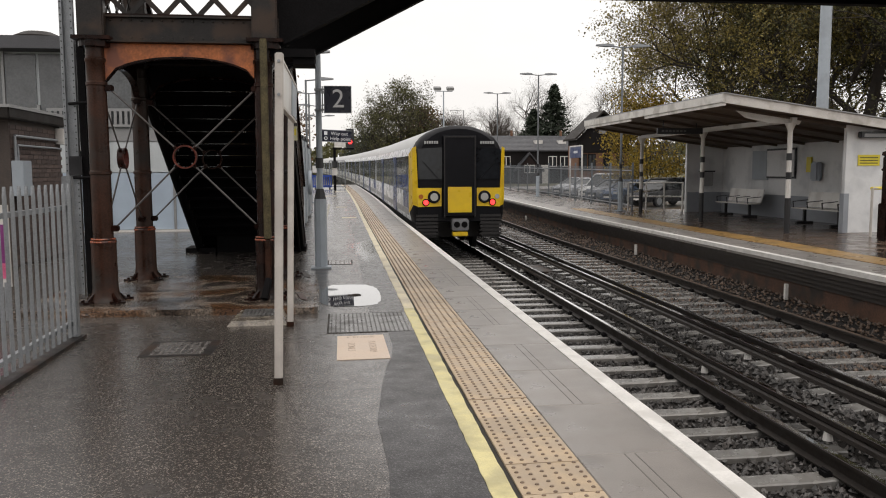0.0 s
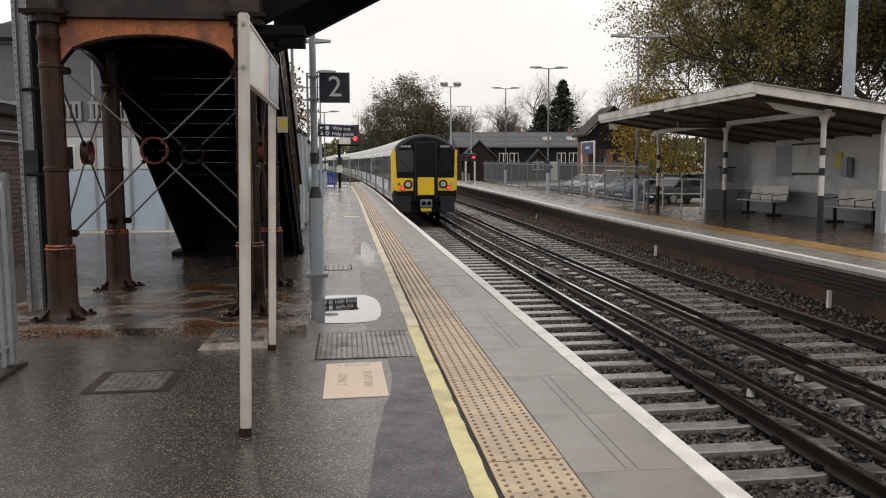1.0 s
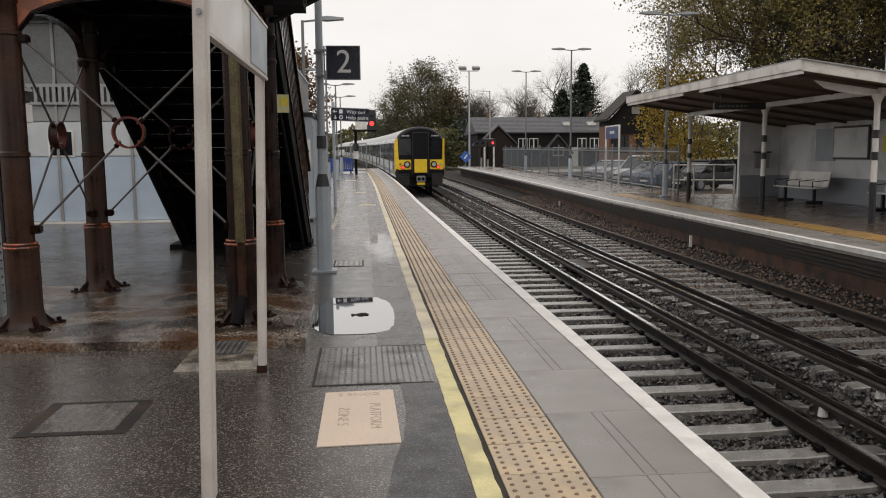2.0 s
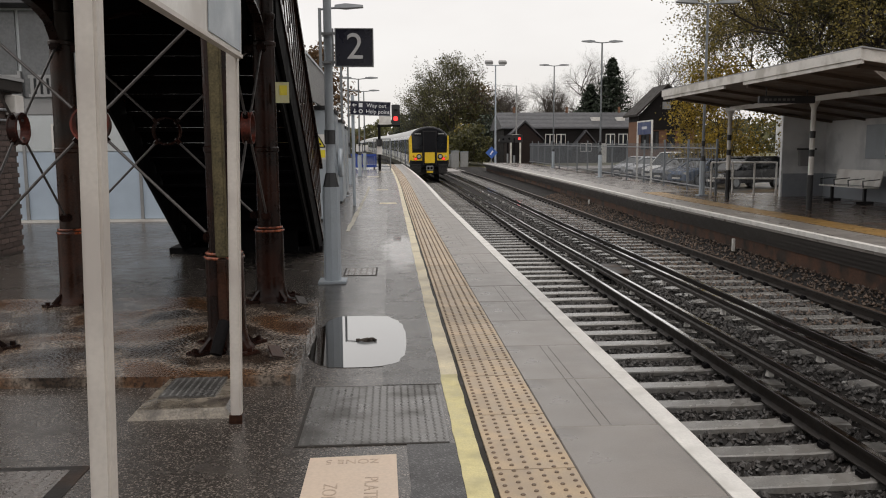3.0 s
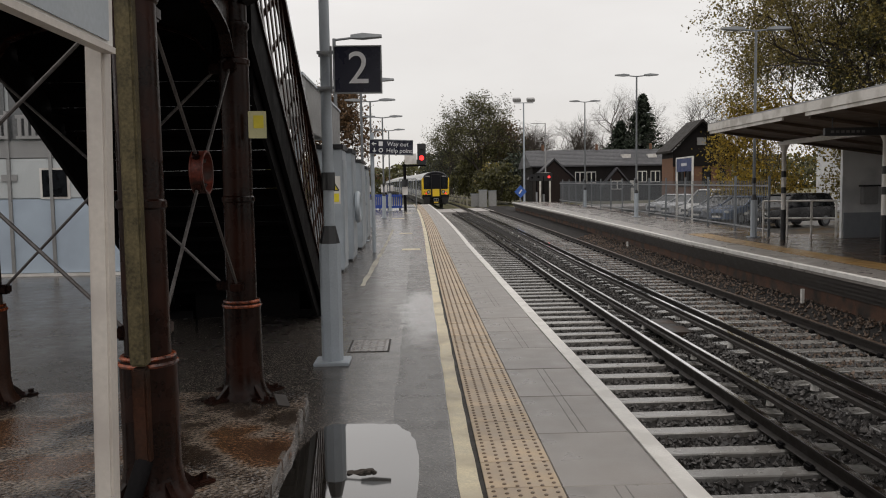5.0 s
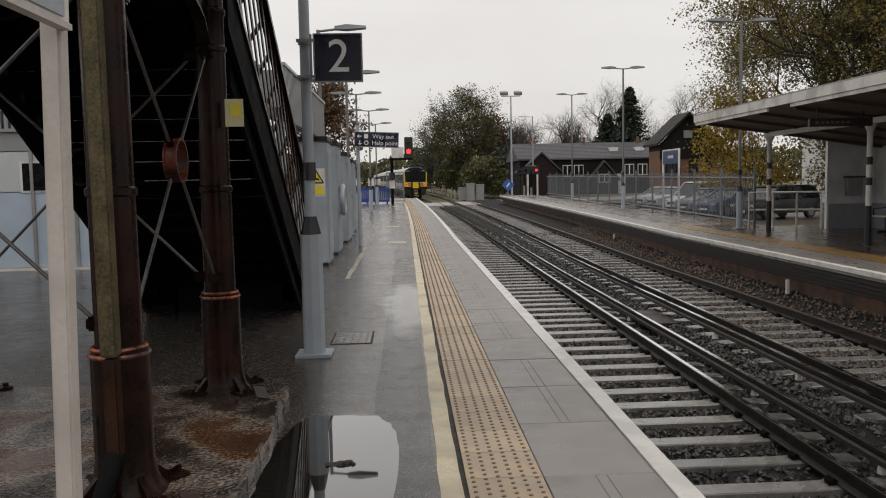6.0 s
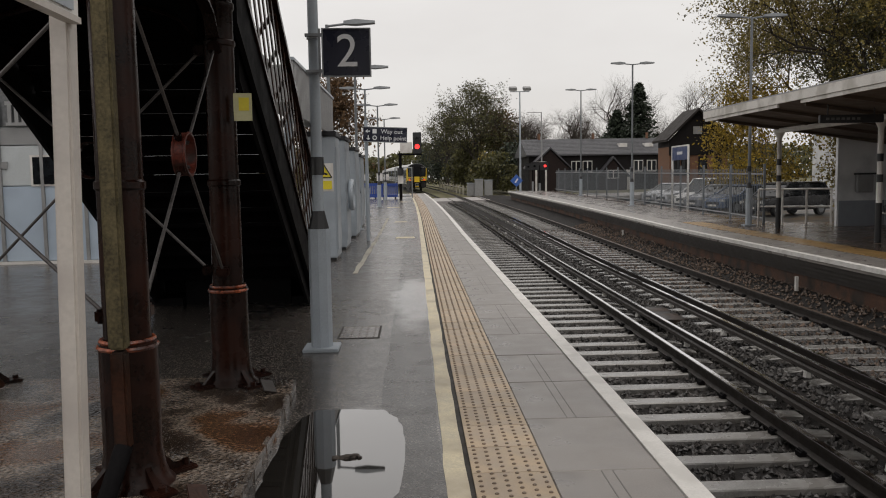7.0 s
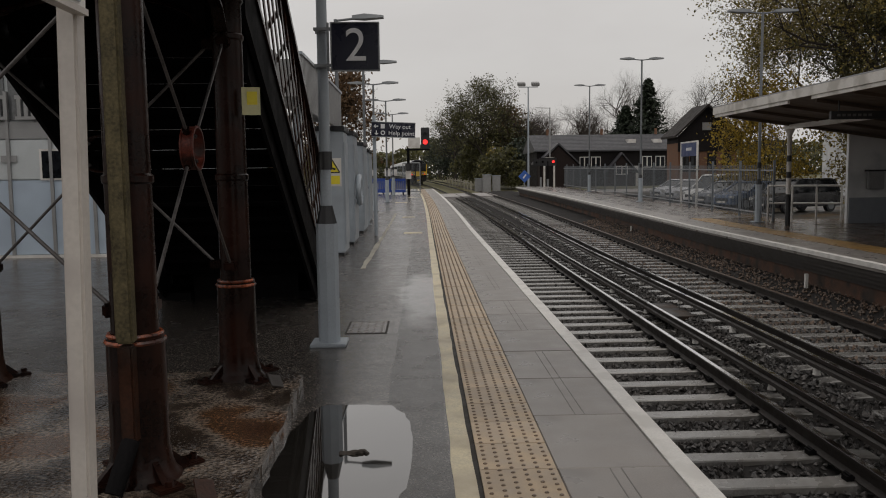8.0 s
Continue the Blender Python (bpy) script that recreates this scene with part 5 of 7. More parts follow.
        ws = part("windscreen", bm, GLASS, cab, "raked glass windscreen")
        bm = nb()
        bar(bm, (s * 0.62, -0.05, 2.22), (s * 1.05, -0.05, 2.7), 0.02, 0.02)
        part("wiper", bm, T_BLACK, ws)
        bm = nb()
        for k in range(6):
            box(bm, (s * (0.62 + 0.07 * k), -0.05, 3.22), (s * (0.665 + 0.07 * k), -0.01, 3.30))
        part("number_bars", bm, T_ROOF, cab)
        bm = nb()
        for k in range(6):
            box(bm, (s * 0.62, -0.02, 0.58 + 0.105 * k), (s * 1.25, 0.35, 0.65 + 0.105 * k))
        box(bm, (s * 0.68, 0.02, 0.5), (s * 1.2, 0.3, 1.3))
        part("ribbed_bumper", bm, UNDER, cab, "black ribbed buffer block")
    # gangway in the middle
    bm = nb()
    loft(bm, [[(-0.44, -0.14, 1.15), (0.44, -0.14, 1.15), (0.44, -0.14, 3.4), (-0.44, -0.14, 3.4)], [(-0.52, 0.05, 1.1), (0.52, 0.05, 1.1), (0.52, 0.05, 3.5), (-0.52, 0.05, 3.5)]])
    gw = part("gangway", bm, T_BLACK, c, "black corridor connection")
    bm = nb()
    for s in (-1, 1):
        box(bm, (s * 0.43, -0.16, 1.1), (s * 0.46, -0.02, 3.4))
    box(bm, (-0.46, -0.16, 3.4), (0.46, -0.02, 3.44))
    part("gangway_seal", bm, UNDER, gw)
    box_part("yellow_panel", (-0.35, -0.165, 1.24), (0.35, -0.13, 1.98), T_YEL, gw, 0.01, "yellow lower panel")
    bm = nb()
    box(bm, (-0.24, -0.30, 0.72), (0.24, 0.1, 1.06))
    bev(bm, 0.03)
    cp = part("coupler", bm, T_GREY, c, "grey automatic coupler")
    for s in (-1, 1):
        rod_part("coupler_face", (s * 0.11, -0.33, 0.9), (s * 0.11, -0.28, 0.9), 0.09, BLACKIRON, cp, n=14)
    box_part("coupler_box", (-0.22, -0.28, 0.56), (0.22, 0.0, 0.69), T_YEL, cp, 0.02)
    return c


REAR = make_car(True)
MID = make_car(False)
TRAIN = [REAR, MID] + [copy_thing(MID, pose(0, 0, 0)) for _ in range(CARS - 2)]


def train_y(t):
    return 23.5 + 11.45 * t + 0.25 * t * t


def on_track(y):
    """A pose on the near track, facing along it."""
    x0, y0, z0 = lie(3.652, y, NEAR_Z)
    x1, y1, z1 = lie(3.652, y + CARLEN, NEAR_Z)
    yaw = math.degrees(math.atan2(-(x1 - x0), CARLEN))
    pitch = math.degrees(math.atan2(z1 - z0, CARLEN))
    return pose(x0, y0, z0, pitch, 0, yaw)


def motions():
    for i, car in enumerate(TRAIN):
        walk(car, [(t, on_track(train_y(t) + i * (CARLEN + 0.1))) for t in [0.5 * k for k in range(17)]])


# ---- things on the near platform ----
def make_nameboard():
    g = thing("name_board", (0, 0, 0), "white station name board seen edge-on between two pale posts", "sign")
    for x, y in ((-0.25, 6.17), (-0.295, 8.36)):
        bm = nb()
        box(bm, (x - 0.029, y - 0.033, 0.0), (x + 0.029, y + 0.033, 2.36))
        bev(bm, 0.008)
        p = part("post", bm, POSTW, g, "pale painted square post")
        bm = nb()
        box(bm, (x - 0.036, y - 0.036, 0.0), (x + 0.036, y + 0.036, 0.05))
        part("rusted_foot", bm, IRONL, p)
        for z in (2.3, 2.07):
            rod_part("bolt", (x, y - 0.045, z), (x, y - 0.036, z), 0.012, GALV, p, n=8)
    box_part("board", (-0.27, 6.21, 2.0), (-0.245, 8.35, 2.345), WHITEP, g, 0.004, "white enamelled board")
    bm = nb()
    for z in (2.0, 2.335):
        box(bm, (-0.275, 6.21, z), (-0.238, 8.35, z + 0.018))
    part("board_frame", bm, POSTW, g)
    box_part("grey_panel", (-0.243, 7.55, 2.03), (-0.238, 8.3, 2.32), GREYP, g)
    g.matrix_basis = pose(-0.02, 0, -0.0065, 0, 1.4, 0)  # it leans a little


make_nameboard()


def lamp_post(x, y, h, heads, label, low=1.1, r=0.05, face=0.0, group="lamp posts"):
    g = thing("lamp_post", lie(x, y), label, "lamp post", group, face)
    bm = nb()
    box(bm, (-0.16, -0.16, 0), (0.16, 0.16, 0.03))
    bev(bm, 0.006)
    part("base_plate", bm, GREYP, g)
    bm = nb()
    rod(bm, (0, 0, 0.03), (0, 0, low), 0.098, 0.098, 8)
    part("lower_column", bm, GREYP, g, "square-shouldered grey lower column")
    bm = nb()
    rod(bm, (0, 0, low), (0, 0, low + 0.16), 0.092, 0.055, 8)
    part("shoulder", bm, BLACKP, g, "black tapered shoulder")
    # posts beyond y = 20 get a darker grey pole, arm and lantern
    steel = GREYP if y < 20 else LAMPGREY
    rod_part("pole", (0, 0, low + 0.1), (0, 0, h), r, steel, g, r * 0.8, 14)
    rod_part("band", (0, 0, low + 0.48), (0, 0, low + 0.64), r + 0.012, BLACKP, g, n=14)
    for s in heads:
        bm = nb()
        rod(bm, (0, 0, h - 0.03), (s * 0.45, 0, h + 0.02), 0.025, n=8)
        arm = part("arm", bm, steel, g, "", True)
        bm = nb()
        loft(bm, [[(s * 0.35, -0.08, h - 0.0), (s * 0.35, 0.08, h - 0.0), (s * 0.35, 0.06, h + 0.07), (s * 0.35, -0.06, h + 0.07)], [(s * 0.6, -0.13, h - 0.01), (s * 0.6, 0.13, h - 0.01), (s * 0.6, 0.09, h + 0.1), (s * 0.6, -0.09, h + 0.1)], [(s * 1.0, -0.1, h + 0.02), (s * 1.0, 0.1, h + 0.02), (s * 1.0, 0.06, h + 0.07), (s * 1.0, -0.06, h + 0.07)]])
        part("lantern", bm, steel, arm, "flat grey lantern", True)
    return g


LP = lamp_post(-0.11, 13.15, 6.0, (1,), "grey platform lamp post carrying a platform number sign")


def make_two():
    g = thing("platform_sign", (0.03, 13.02, -0.05), "dark navy square sign with a large white platform numeral", "sign")
    box_part("panel", (-0.045, 0.0, 2.485), (0.36, 0.03, 2.885), NAVY, g, 0.004)
    bm = nb()
    for a, b in (((-0.055, 2.477), (0.37, 2.487)), ((-0.055, 2.883), (0.37, 2.893)), ((0.358, 2.487), (0.37, 2.883)), ((-0.055, 2.487), (-0.043, 2.883))):
        box(bm, (a[0], -0.006, a[1]), (b[0], 0.036, b[1]))
    part("frame", bm, GALV, g, "silver frame")
    text_part("numeral", "2", 0.40, pose(0.165, -0.004, 2.685, 90, 0, 0) @ Matrix.Diagonal((1.0, 1, 1, 1)), LETTER, g)
    for z in (2.53, 2.84):
        bm = nb()
        box(bm, (-0.2, 0.01, z - 0.012), (-0.04, 0.06, z + 0.012))
        rod(bm, (-0.14, 0.13, z - 0.02), (-0.14, 0.13, z + 0.02), 0.06, n=12)
        part("bracket", bm, GALV, g)
    bm = nb()
    box(bm, (-0.085, 0.0, 2.48), (-0.066, 0.03, 2.89))
    part("edge_channel", bm, GALV, g)


make_two()
for x, y, h in ((-1.0, 23, 4.75), (-0.95, 30.2, 4.8)):
    lamp_post(x, y, h, (1,), "slim grey platform lamp post with one lantern", r=0.045)
for x, y, h in ((-1.1, 38, 5.0), (-0.9, 46, 5.0), (-0.8, 56, 5.0)):
    lamp_post(x, y, h, (-1, 1), "slim grey platform lamp post with two lanterns", r=0.045)


def make_wayout():
    y = 26.0
    g = thing("direction_sign", (0.0, y, rise(y)), "navy hanging direction sign with white lettering", "sign")
    rod_part("post", (-0.42, 0.1, 0), (-0.42, 0.1, 3.0), 0.045, GREYP, g)
    bm = nb()
    boxr(bm, (0.06, 0.0, 2.63), (1.08, 0.06, 0.36), 0, 2.5, 0)
    bev(bm, 0.006)
    part("panel", bm, NAVY, g)
    bm = nb()
    for dz in (-0.18, 0.18):
        boxr(bm, (0.06, 0.0, 2.63 + dz), (1.1, 0.075, 0.018), 0, 2.5, 0)
    part("frame", bm, GALV, g)
    rot = Matrix.Translation((0, 0, 0)) @ pose(0, 0, 0, 0, 2.5, 0)
    for body, dx, dz in (("Way out", 0.16, 0.075), ("Help point", 0.2, -0.085)):
        text_part("lettering", body, 0.15, Matrix.Translation((0.06, -0.033, 2.63)) @ rot @ pose(dx, 0, dz, 90, 0, 0), LETTER, g)
    bm = nb()
    m = [(-0.42, 0.075), (-0.42, -0.085)]
    boxr(bm, (-0.36, -0.033, 2.63 + 0.095), (0.1, 0.004, 0.022)), boxr(bm, (-0.395, -0.033, 2.63 + 0.112), (0.06, 0.004, 0.02), 0, -40, 0), boxr(bm, (-0.395, -0.033, 2.63 + 0.078), (0.06, 0.004, 0.02), 0, 40, 0)
    boxr(bm, (-0.36, -0.033, 2.63 - 0.06), (0.022, 0.004, 0.1)), boxr(bm, (-0.377, -0.033, 2.63 - 0.098), (0.06, 0.004, 0.02), 0, 40, 0), boxr(bm, (-0.343, -0.033, 2.63 - 0.098), (0.06, 0.004, 0.02), 0, -40, 0)
    part("arrow", bm, LETTER, g)
    bm = nb()
    boxr(bm, (-0.2, -0.033, 2.63 + 0.09), (0.1, 0.004, 0.11), 0, 2.5, 0)
    ring(bm, (-0.2, -0.033, 2.63 - 0.072), (0, 1, 0), 0.045, 0.012, 14, 6)
    part("pictogram", bm, LETTER, g)


make_wayout()


def make_signal():
    y = 56.0
    g = thing("railway_signal", lie(1.0, y), "black railway signal showing a red light", "signal")
    rod_part("mast", (-0.85, 0, 0), (-0.85, 0, 2.9), 0.09, BLACKIRON, g)
    box_part("arm", (-1.0, -0.1, 2.75), (0.5, 0.1, 2.85), BLACKIRON, g)
    box_part("head", (-0.05, -0.15, 2.85), (0.48, 0.15, 4.15), BLACKP, g, 0.03, "black signal head")
    bm = nb()
    rod(bm, (0.215, -0.17, 3.27), (0.215, -0.1, 3.27), 0.15, n=18)
    part("red_light", bm, REDGLOW, g, "lit red aspect")
    bm = nb()
    for z in (3.27, 3.7):
        for k in range(9):
            a0, a1 = math.pi * k / 8 - 0.0, 0
            rod(bm, (0.215 + 0.16 * math.cos(a0), -0.38, z + 0.16 * math.sin(a0)), (0.215 + 0.16 * math.cos(a0), -0.12, z + 0.16 * math.sin(a0)), 0.03, n=5)
    part("hood", bm, BLACKP, g)
    box_part("white_panel", (-0.85, -0.05, 2.9), (-0.1, 0.02, 3.55), WHITEP, g, 0, "blank white panel")
    rod_part("marker_lamp", (-0.85, -0.1, 1.55), (-0.85, -0.1, 1.95), 0.2, BLACKP, g)
    box_part("marker_plate", (-1.02, -0.13, 1.0), (-0.68, -0.11, 1.5), WHITEP, g)


make_signal()


def make_barriers():
    for i, (x, y) in enumerate(((-2.6, 58.0), (-1.55, 57.6), (-0.55, 57.9), (-1.9, 60))):
        g = thing("plastic_barrier", lie(x, y), "blue plastic works barrier", "barrier", "blue barriers")
        bm = nb()
        box(bm, (-0.5, -0.04, 0.85), (0.5, 0.04, 1.0))
        box(bm, (-0.5, -0.04, 0.12), (0.5, 0.04, 0.28))
        box(bm, (-0.5, -0.04, 0.28), (-0.42, 0.04, 0.85))
        box(bm, (0.42, -0.04, 0.28), (0.5, 0.04, 0.85))
        fr = part("frame", bm, BLUEB, g)
        for k in range(6):
            box_part("slat", (-0.36 + 0.13 * k, -0.025, 0.28), (-0.28 + 0.13 * k, 0.025, 0.85), BLUEB, g)
        box_part("foot", (-0.4, -0.25, 0), (-0.3, 0.25, 0.12), BLACKP, g)
        box_part("foot", (0.3, -0.25, 0), (0.4, 0.25, 0.12), BLACKP, g)
    for x in (-2.3, -1.0):
        g = thing("notice_panel", lie(x, 58.4), "white paper notices on a thin frame", "notice")
        rod_part("stake", (0, 0.02, 0), (0, 0.02, 1.7), 0.025, GALV, g)
        box_part("sheet", (-0.4, 0, 1.15), (0.0, 0.01, 1.65), WHITEP, g)
        box_part("sheet", (0.06, 0, 1.2), (0.4, 0.01, 1.6), WHITEP, g)
    g = thing("mesh_gate", lie(-0.2, 58.5), "grey mesh end gate on the platform", "gate")
    bm = nb()
    for a, b in (((0, 0, 0), (0, 0, 2.0)), ((1.1, 0, 0), (1.1, 0, 2.0)), ((0, 0, 2.0), (1.1, 0, 2.0)), ((0, 0, 0.15), (1.1, 0, 0.15))):
        rod(bm, a, b, 0.035, n=8)
    part("gate_frame", bm, GALV, g)
    bm = nb()
    for k in range(1, 14):
        rod(bm, (k * 0.078, 0, 0.15), (k * 0.078, 0, 2.0), 0.008, n=4)
    part("mesh", bm, GALV, g)


make_barriers()


def make_palisade():
    g = thing("palisade_fence", (-2.2, 0, 0), "galvanised steel palisade fence along the platform", "fence")
    bm = nb()
    prof = [(-0.026, 0.0), (-0.014, 0.014), (0.0, 0.002), (0.014, 0.014), (0.026, 0.0), (0.024, -0.004), (0.014, 0.010), (0.0, -0.002), (-0.014, 0.010), (-0.024, -0.004)]
    loft(bm, [[(b, a, z) for a, b in prof] for z in (0.06, 1.36)] + [[(b, a * 0.35, 1.43) for a, b in prof]])
    pale = mesh_of("pale", bm, GALV)
    y = 3.2
    while y < 8.0:
        p = new("pale", pale)
        p.parent = g
        p.matrix_basis = pose(-0.02 - 0.06 * (8 - y) / 5, y, 0)
        y += 0.135
    for z in (0.16, 1.22):
        bm = nb()
        box(bm, (-0.075, 3.1, z - 0.02), (-0.035, 8.05, z + 0.02))
        part("rail", bm, GALV, g)
    box_part("post", (-0.09, 7.98, 0), (-0.01, 8.06, 1.5), GALV, g, 0.006)
    box_part("kerb_strip", (-0.12, 3.0, 0), (0.03, 8.1, 0.03), DARKIRON, g)
    g = thing("support_strut", (-2.93, 10.38, 0), "tall perforated galvanised steel channel beside a column", "strut")
    bm = nb()
    prism(bm, [(-0.075, -0.02), (-0.04, -0.02), (-0.04, 0.03), (0.04, 0.03), (0.04, -0.02), (0.075, -0.02), (0.075, 0.05), (-0.075, 0.05)], "z", 0, 4.6)
    part("channel", bm, GALV, g)
    bm = nb()
    z = 0.2
    while z < 4.5:
        rod(bm, (-0.058, -0.024, z), (-0.058, -0.018, z), 0.009, n=6)
        rod(bm, (0.058, -0.024, z), (0.058, -0.018, z), 0.009, n=6)
        z += 0.075
    tagged(part("slot", bm, BLACKP, g), kind="stuff")
    box_part("flange", (0.1, -0.02, 0), (0.18, 0.03, 3.05), BLACKIRON, g)
    for z in (1.47, 2.33):
        rod_part("strap", (0.0, -0.03, z), (0.5, -0.4, z), 0.018, BLACKIRON, g)
    box_part("junction_box", (-0.02, -0.06, 1.5), (0.12, -0.03, 1.72), BLACKP, g)
    g = thing("poster_board", (-3.55, 9.1, 0), "pink and purple poster in a low white board", "poster")
    box_part("board", (-0.5, 0, 0.35), (0.35, 0.04, 1.2), WHITEP, g)
    box_part("purple_field", (-0.46, -0.006, 0.6), (0.31, 0.0, 1.0), PURPLE, g)
    box_part("pink_field", (-0.46, -0.006, 0.44), (0.31, 0.0, 0.6), PINK, g)
    box_part("pink_field", (-0.3, -0.009, 0.78), (0.1, -0.006, 0.83), PINK, g)
    for x in (-0.45, 0.3):
        rod_part("leg", (x, 0.02, 0), (x, 0.02, 0.4), 0.025, GALV, g)


make_palisade()


def make_brick_hut():
    g = thing("brick_hut", (-5.05, 14.1, 0), "low dark brick building with a flat felt roof", "building")
    box_part("wall", (-6.0, 0.02, 0), (0, 2.4, 2.38), mat("sooty_mortar", (0.07, 0.055, 0.048), 0.8, 0, 0.3, 8, 60, 0.3), g)
    box_part("roof", (-6.2, -0.25, 2.38), (0.12, 2.5, 2.57), BROWNTILE, g, 0.02)
    box_part("roof_edge", (-6.2, -0.27, 2.55), (0.14, 2.5, 2.60), GREYC, g)
    bm = nb()
    for yy, z, r in ((0.12, 2.12, 0.022), (0.22, 1.97, 0.018)):
        rod(bm, (0.05, yy, 0.9), (0.05, yy, z), r, n=10)
        rod(bm, (0.05, yy, z), (0.05, 2.3, z), r, n=10)
    part("conduit", bm, GALV, g, "bent grey conduit pipes")
    box_part("meter_box", (0.015, 0.0, 1.15), (0.2, 0.36, 1.72), GREYP, g, 0.01)
    box_part("white_vent", (0.015, 2.1, 2.05), (0.16, 2.4, 2.34), WHITEP, g, 0.01)
    bm = nb()
    box(bm, (-0.02, 0.005, 0.004), (0.012, 0.235, 0.068))
    me = mesh_of("brick", bm, BRICK)
    for r in range(29):
        for c in range(10):
            b = new("brick", me)
            b.parent = g
            b.matrix_basis = pose(0, 0.03 + c * 0.24 - (0.12 if r % 2 and c else 0), r * 0.0785 + 0.03)


make_brick_hut()


def make_station_hut():
    g = thing("station_building", (0, 21.7, 0), "pale blue and white panelled building with a dark glazed upper storey", "building")
    box_part("wall", (-16, 0.06, 0), (-3.4, 6, 4.6), HUTWHITE, g)
    x = -10.4
    while x < -3.9:
        box_part("blue_panel", (x + 0.03, 0.0, 0.06), (x + 0.77, 0.06, 1.5), HUTBLUE, g, 0.004)
        box_part("white_panel", (x + 0.03, 0.01, 1.52), (x + 0.77, 0.06, 2.28), HUTWHITE, g, 0.004)
        box_part("grey_panel", (x + 0.03, 0.0, 2.3), (x + 0.77, 0.06, 2.62), GREYC, g)
        box_part("rib", (x - 0.03, -0.04, 0.0), (x + 0.03, 0.06, 3.2), GREYC, g)
        gl = box_part("upper_pane", (x + 0.04, 0.02, 2.66), (x + 0.76, 0.06, 4.45), SMOKED, g)
        x += 0.8
    x = -16
    while x < -3.4:
        box_part("mullion", (x - 0.03, -0.02, 2.64), (x + 0.03, 0.06, 4.5), GREYC, g)
        x += 1.6
    bm = nb()
    box(bm, (-16.3, -0.6, 4.5), (-3.1, 6.4, 4.8))
    part("roof", bm, SLATE, g, "dark overhanging roof edge")
    box_part("skirting", (-12, -0.09, 0.0), (-3.4, 0.0, 0.05), WHITEP, g)
    w = box_part("window_frame", (-6.62, -0.02, 1.5), (-6.05, 0.0, 2.1), WHITEP, g)
    box_part("window_pane", (-6.57, -0.03, 1.54), (-6.1, -0.02, 2.06), GLASS, w)
    box_part("vent", (-7.35, -0.02, 1.85), (-7.05, 0.0, 1.98), GREYC, g)
    for x0 in (-8.3, -7.0, -5.7):
        gg = box_part("slatted_screen", (x0, -0.08, 2.66), (x0 + 1.15, -0.06, 2.72), GREYC, g, 0, "grey slatted screen")
        box_part("screen_rail", (x0, -0.08, 3.05), (x0 + 1.15, -0.06, 3.12), GREYC, gg)
        for k in range(9):
            box_part("screen_slat", (x0 + 0.04 + 0.13 * k, -0.08, 2.72), (x0 + 0.11 + 0.13 * k, -0.06, 3.05), GREYC, gg)
    g = thing("roof_tank", (-8.6, 26, 4.6), "brown domed roof tank", "tank")
    bm = nb()
    rod(bm, (0, 0, 0.0), (0, 0, 0.9), 0.75, 0.72, 20)
    rod(bm, (0, 0, 0.9), (0, 0, 1.05), 0.72, 0.4, 20)
    part("drum", bm, BROWNTILE, g, "", True)


make_station_hut()


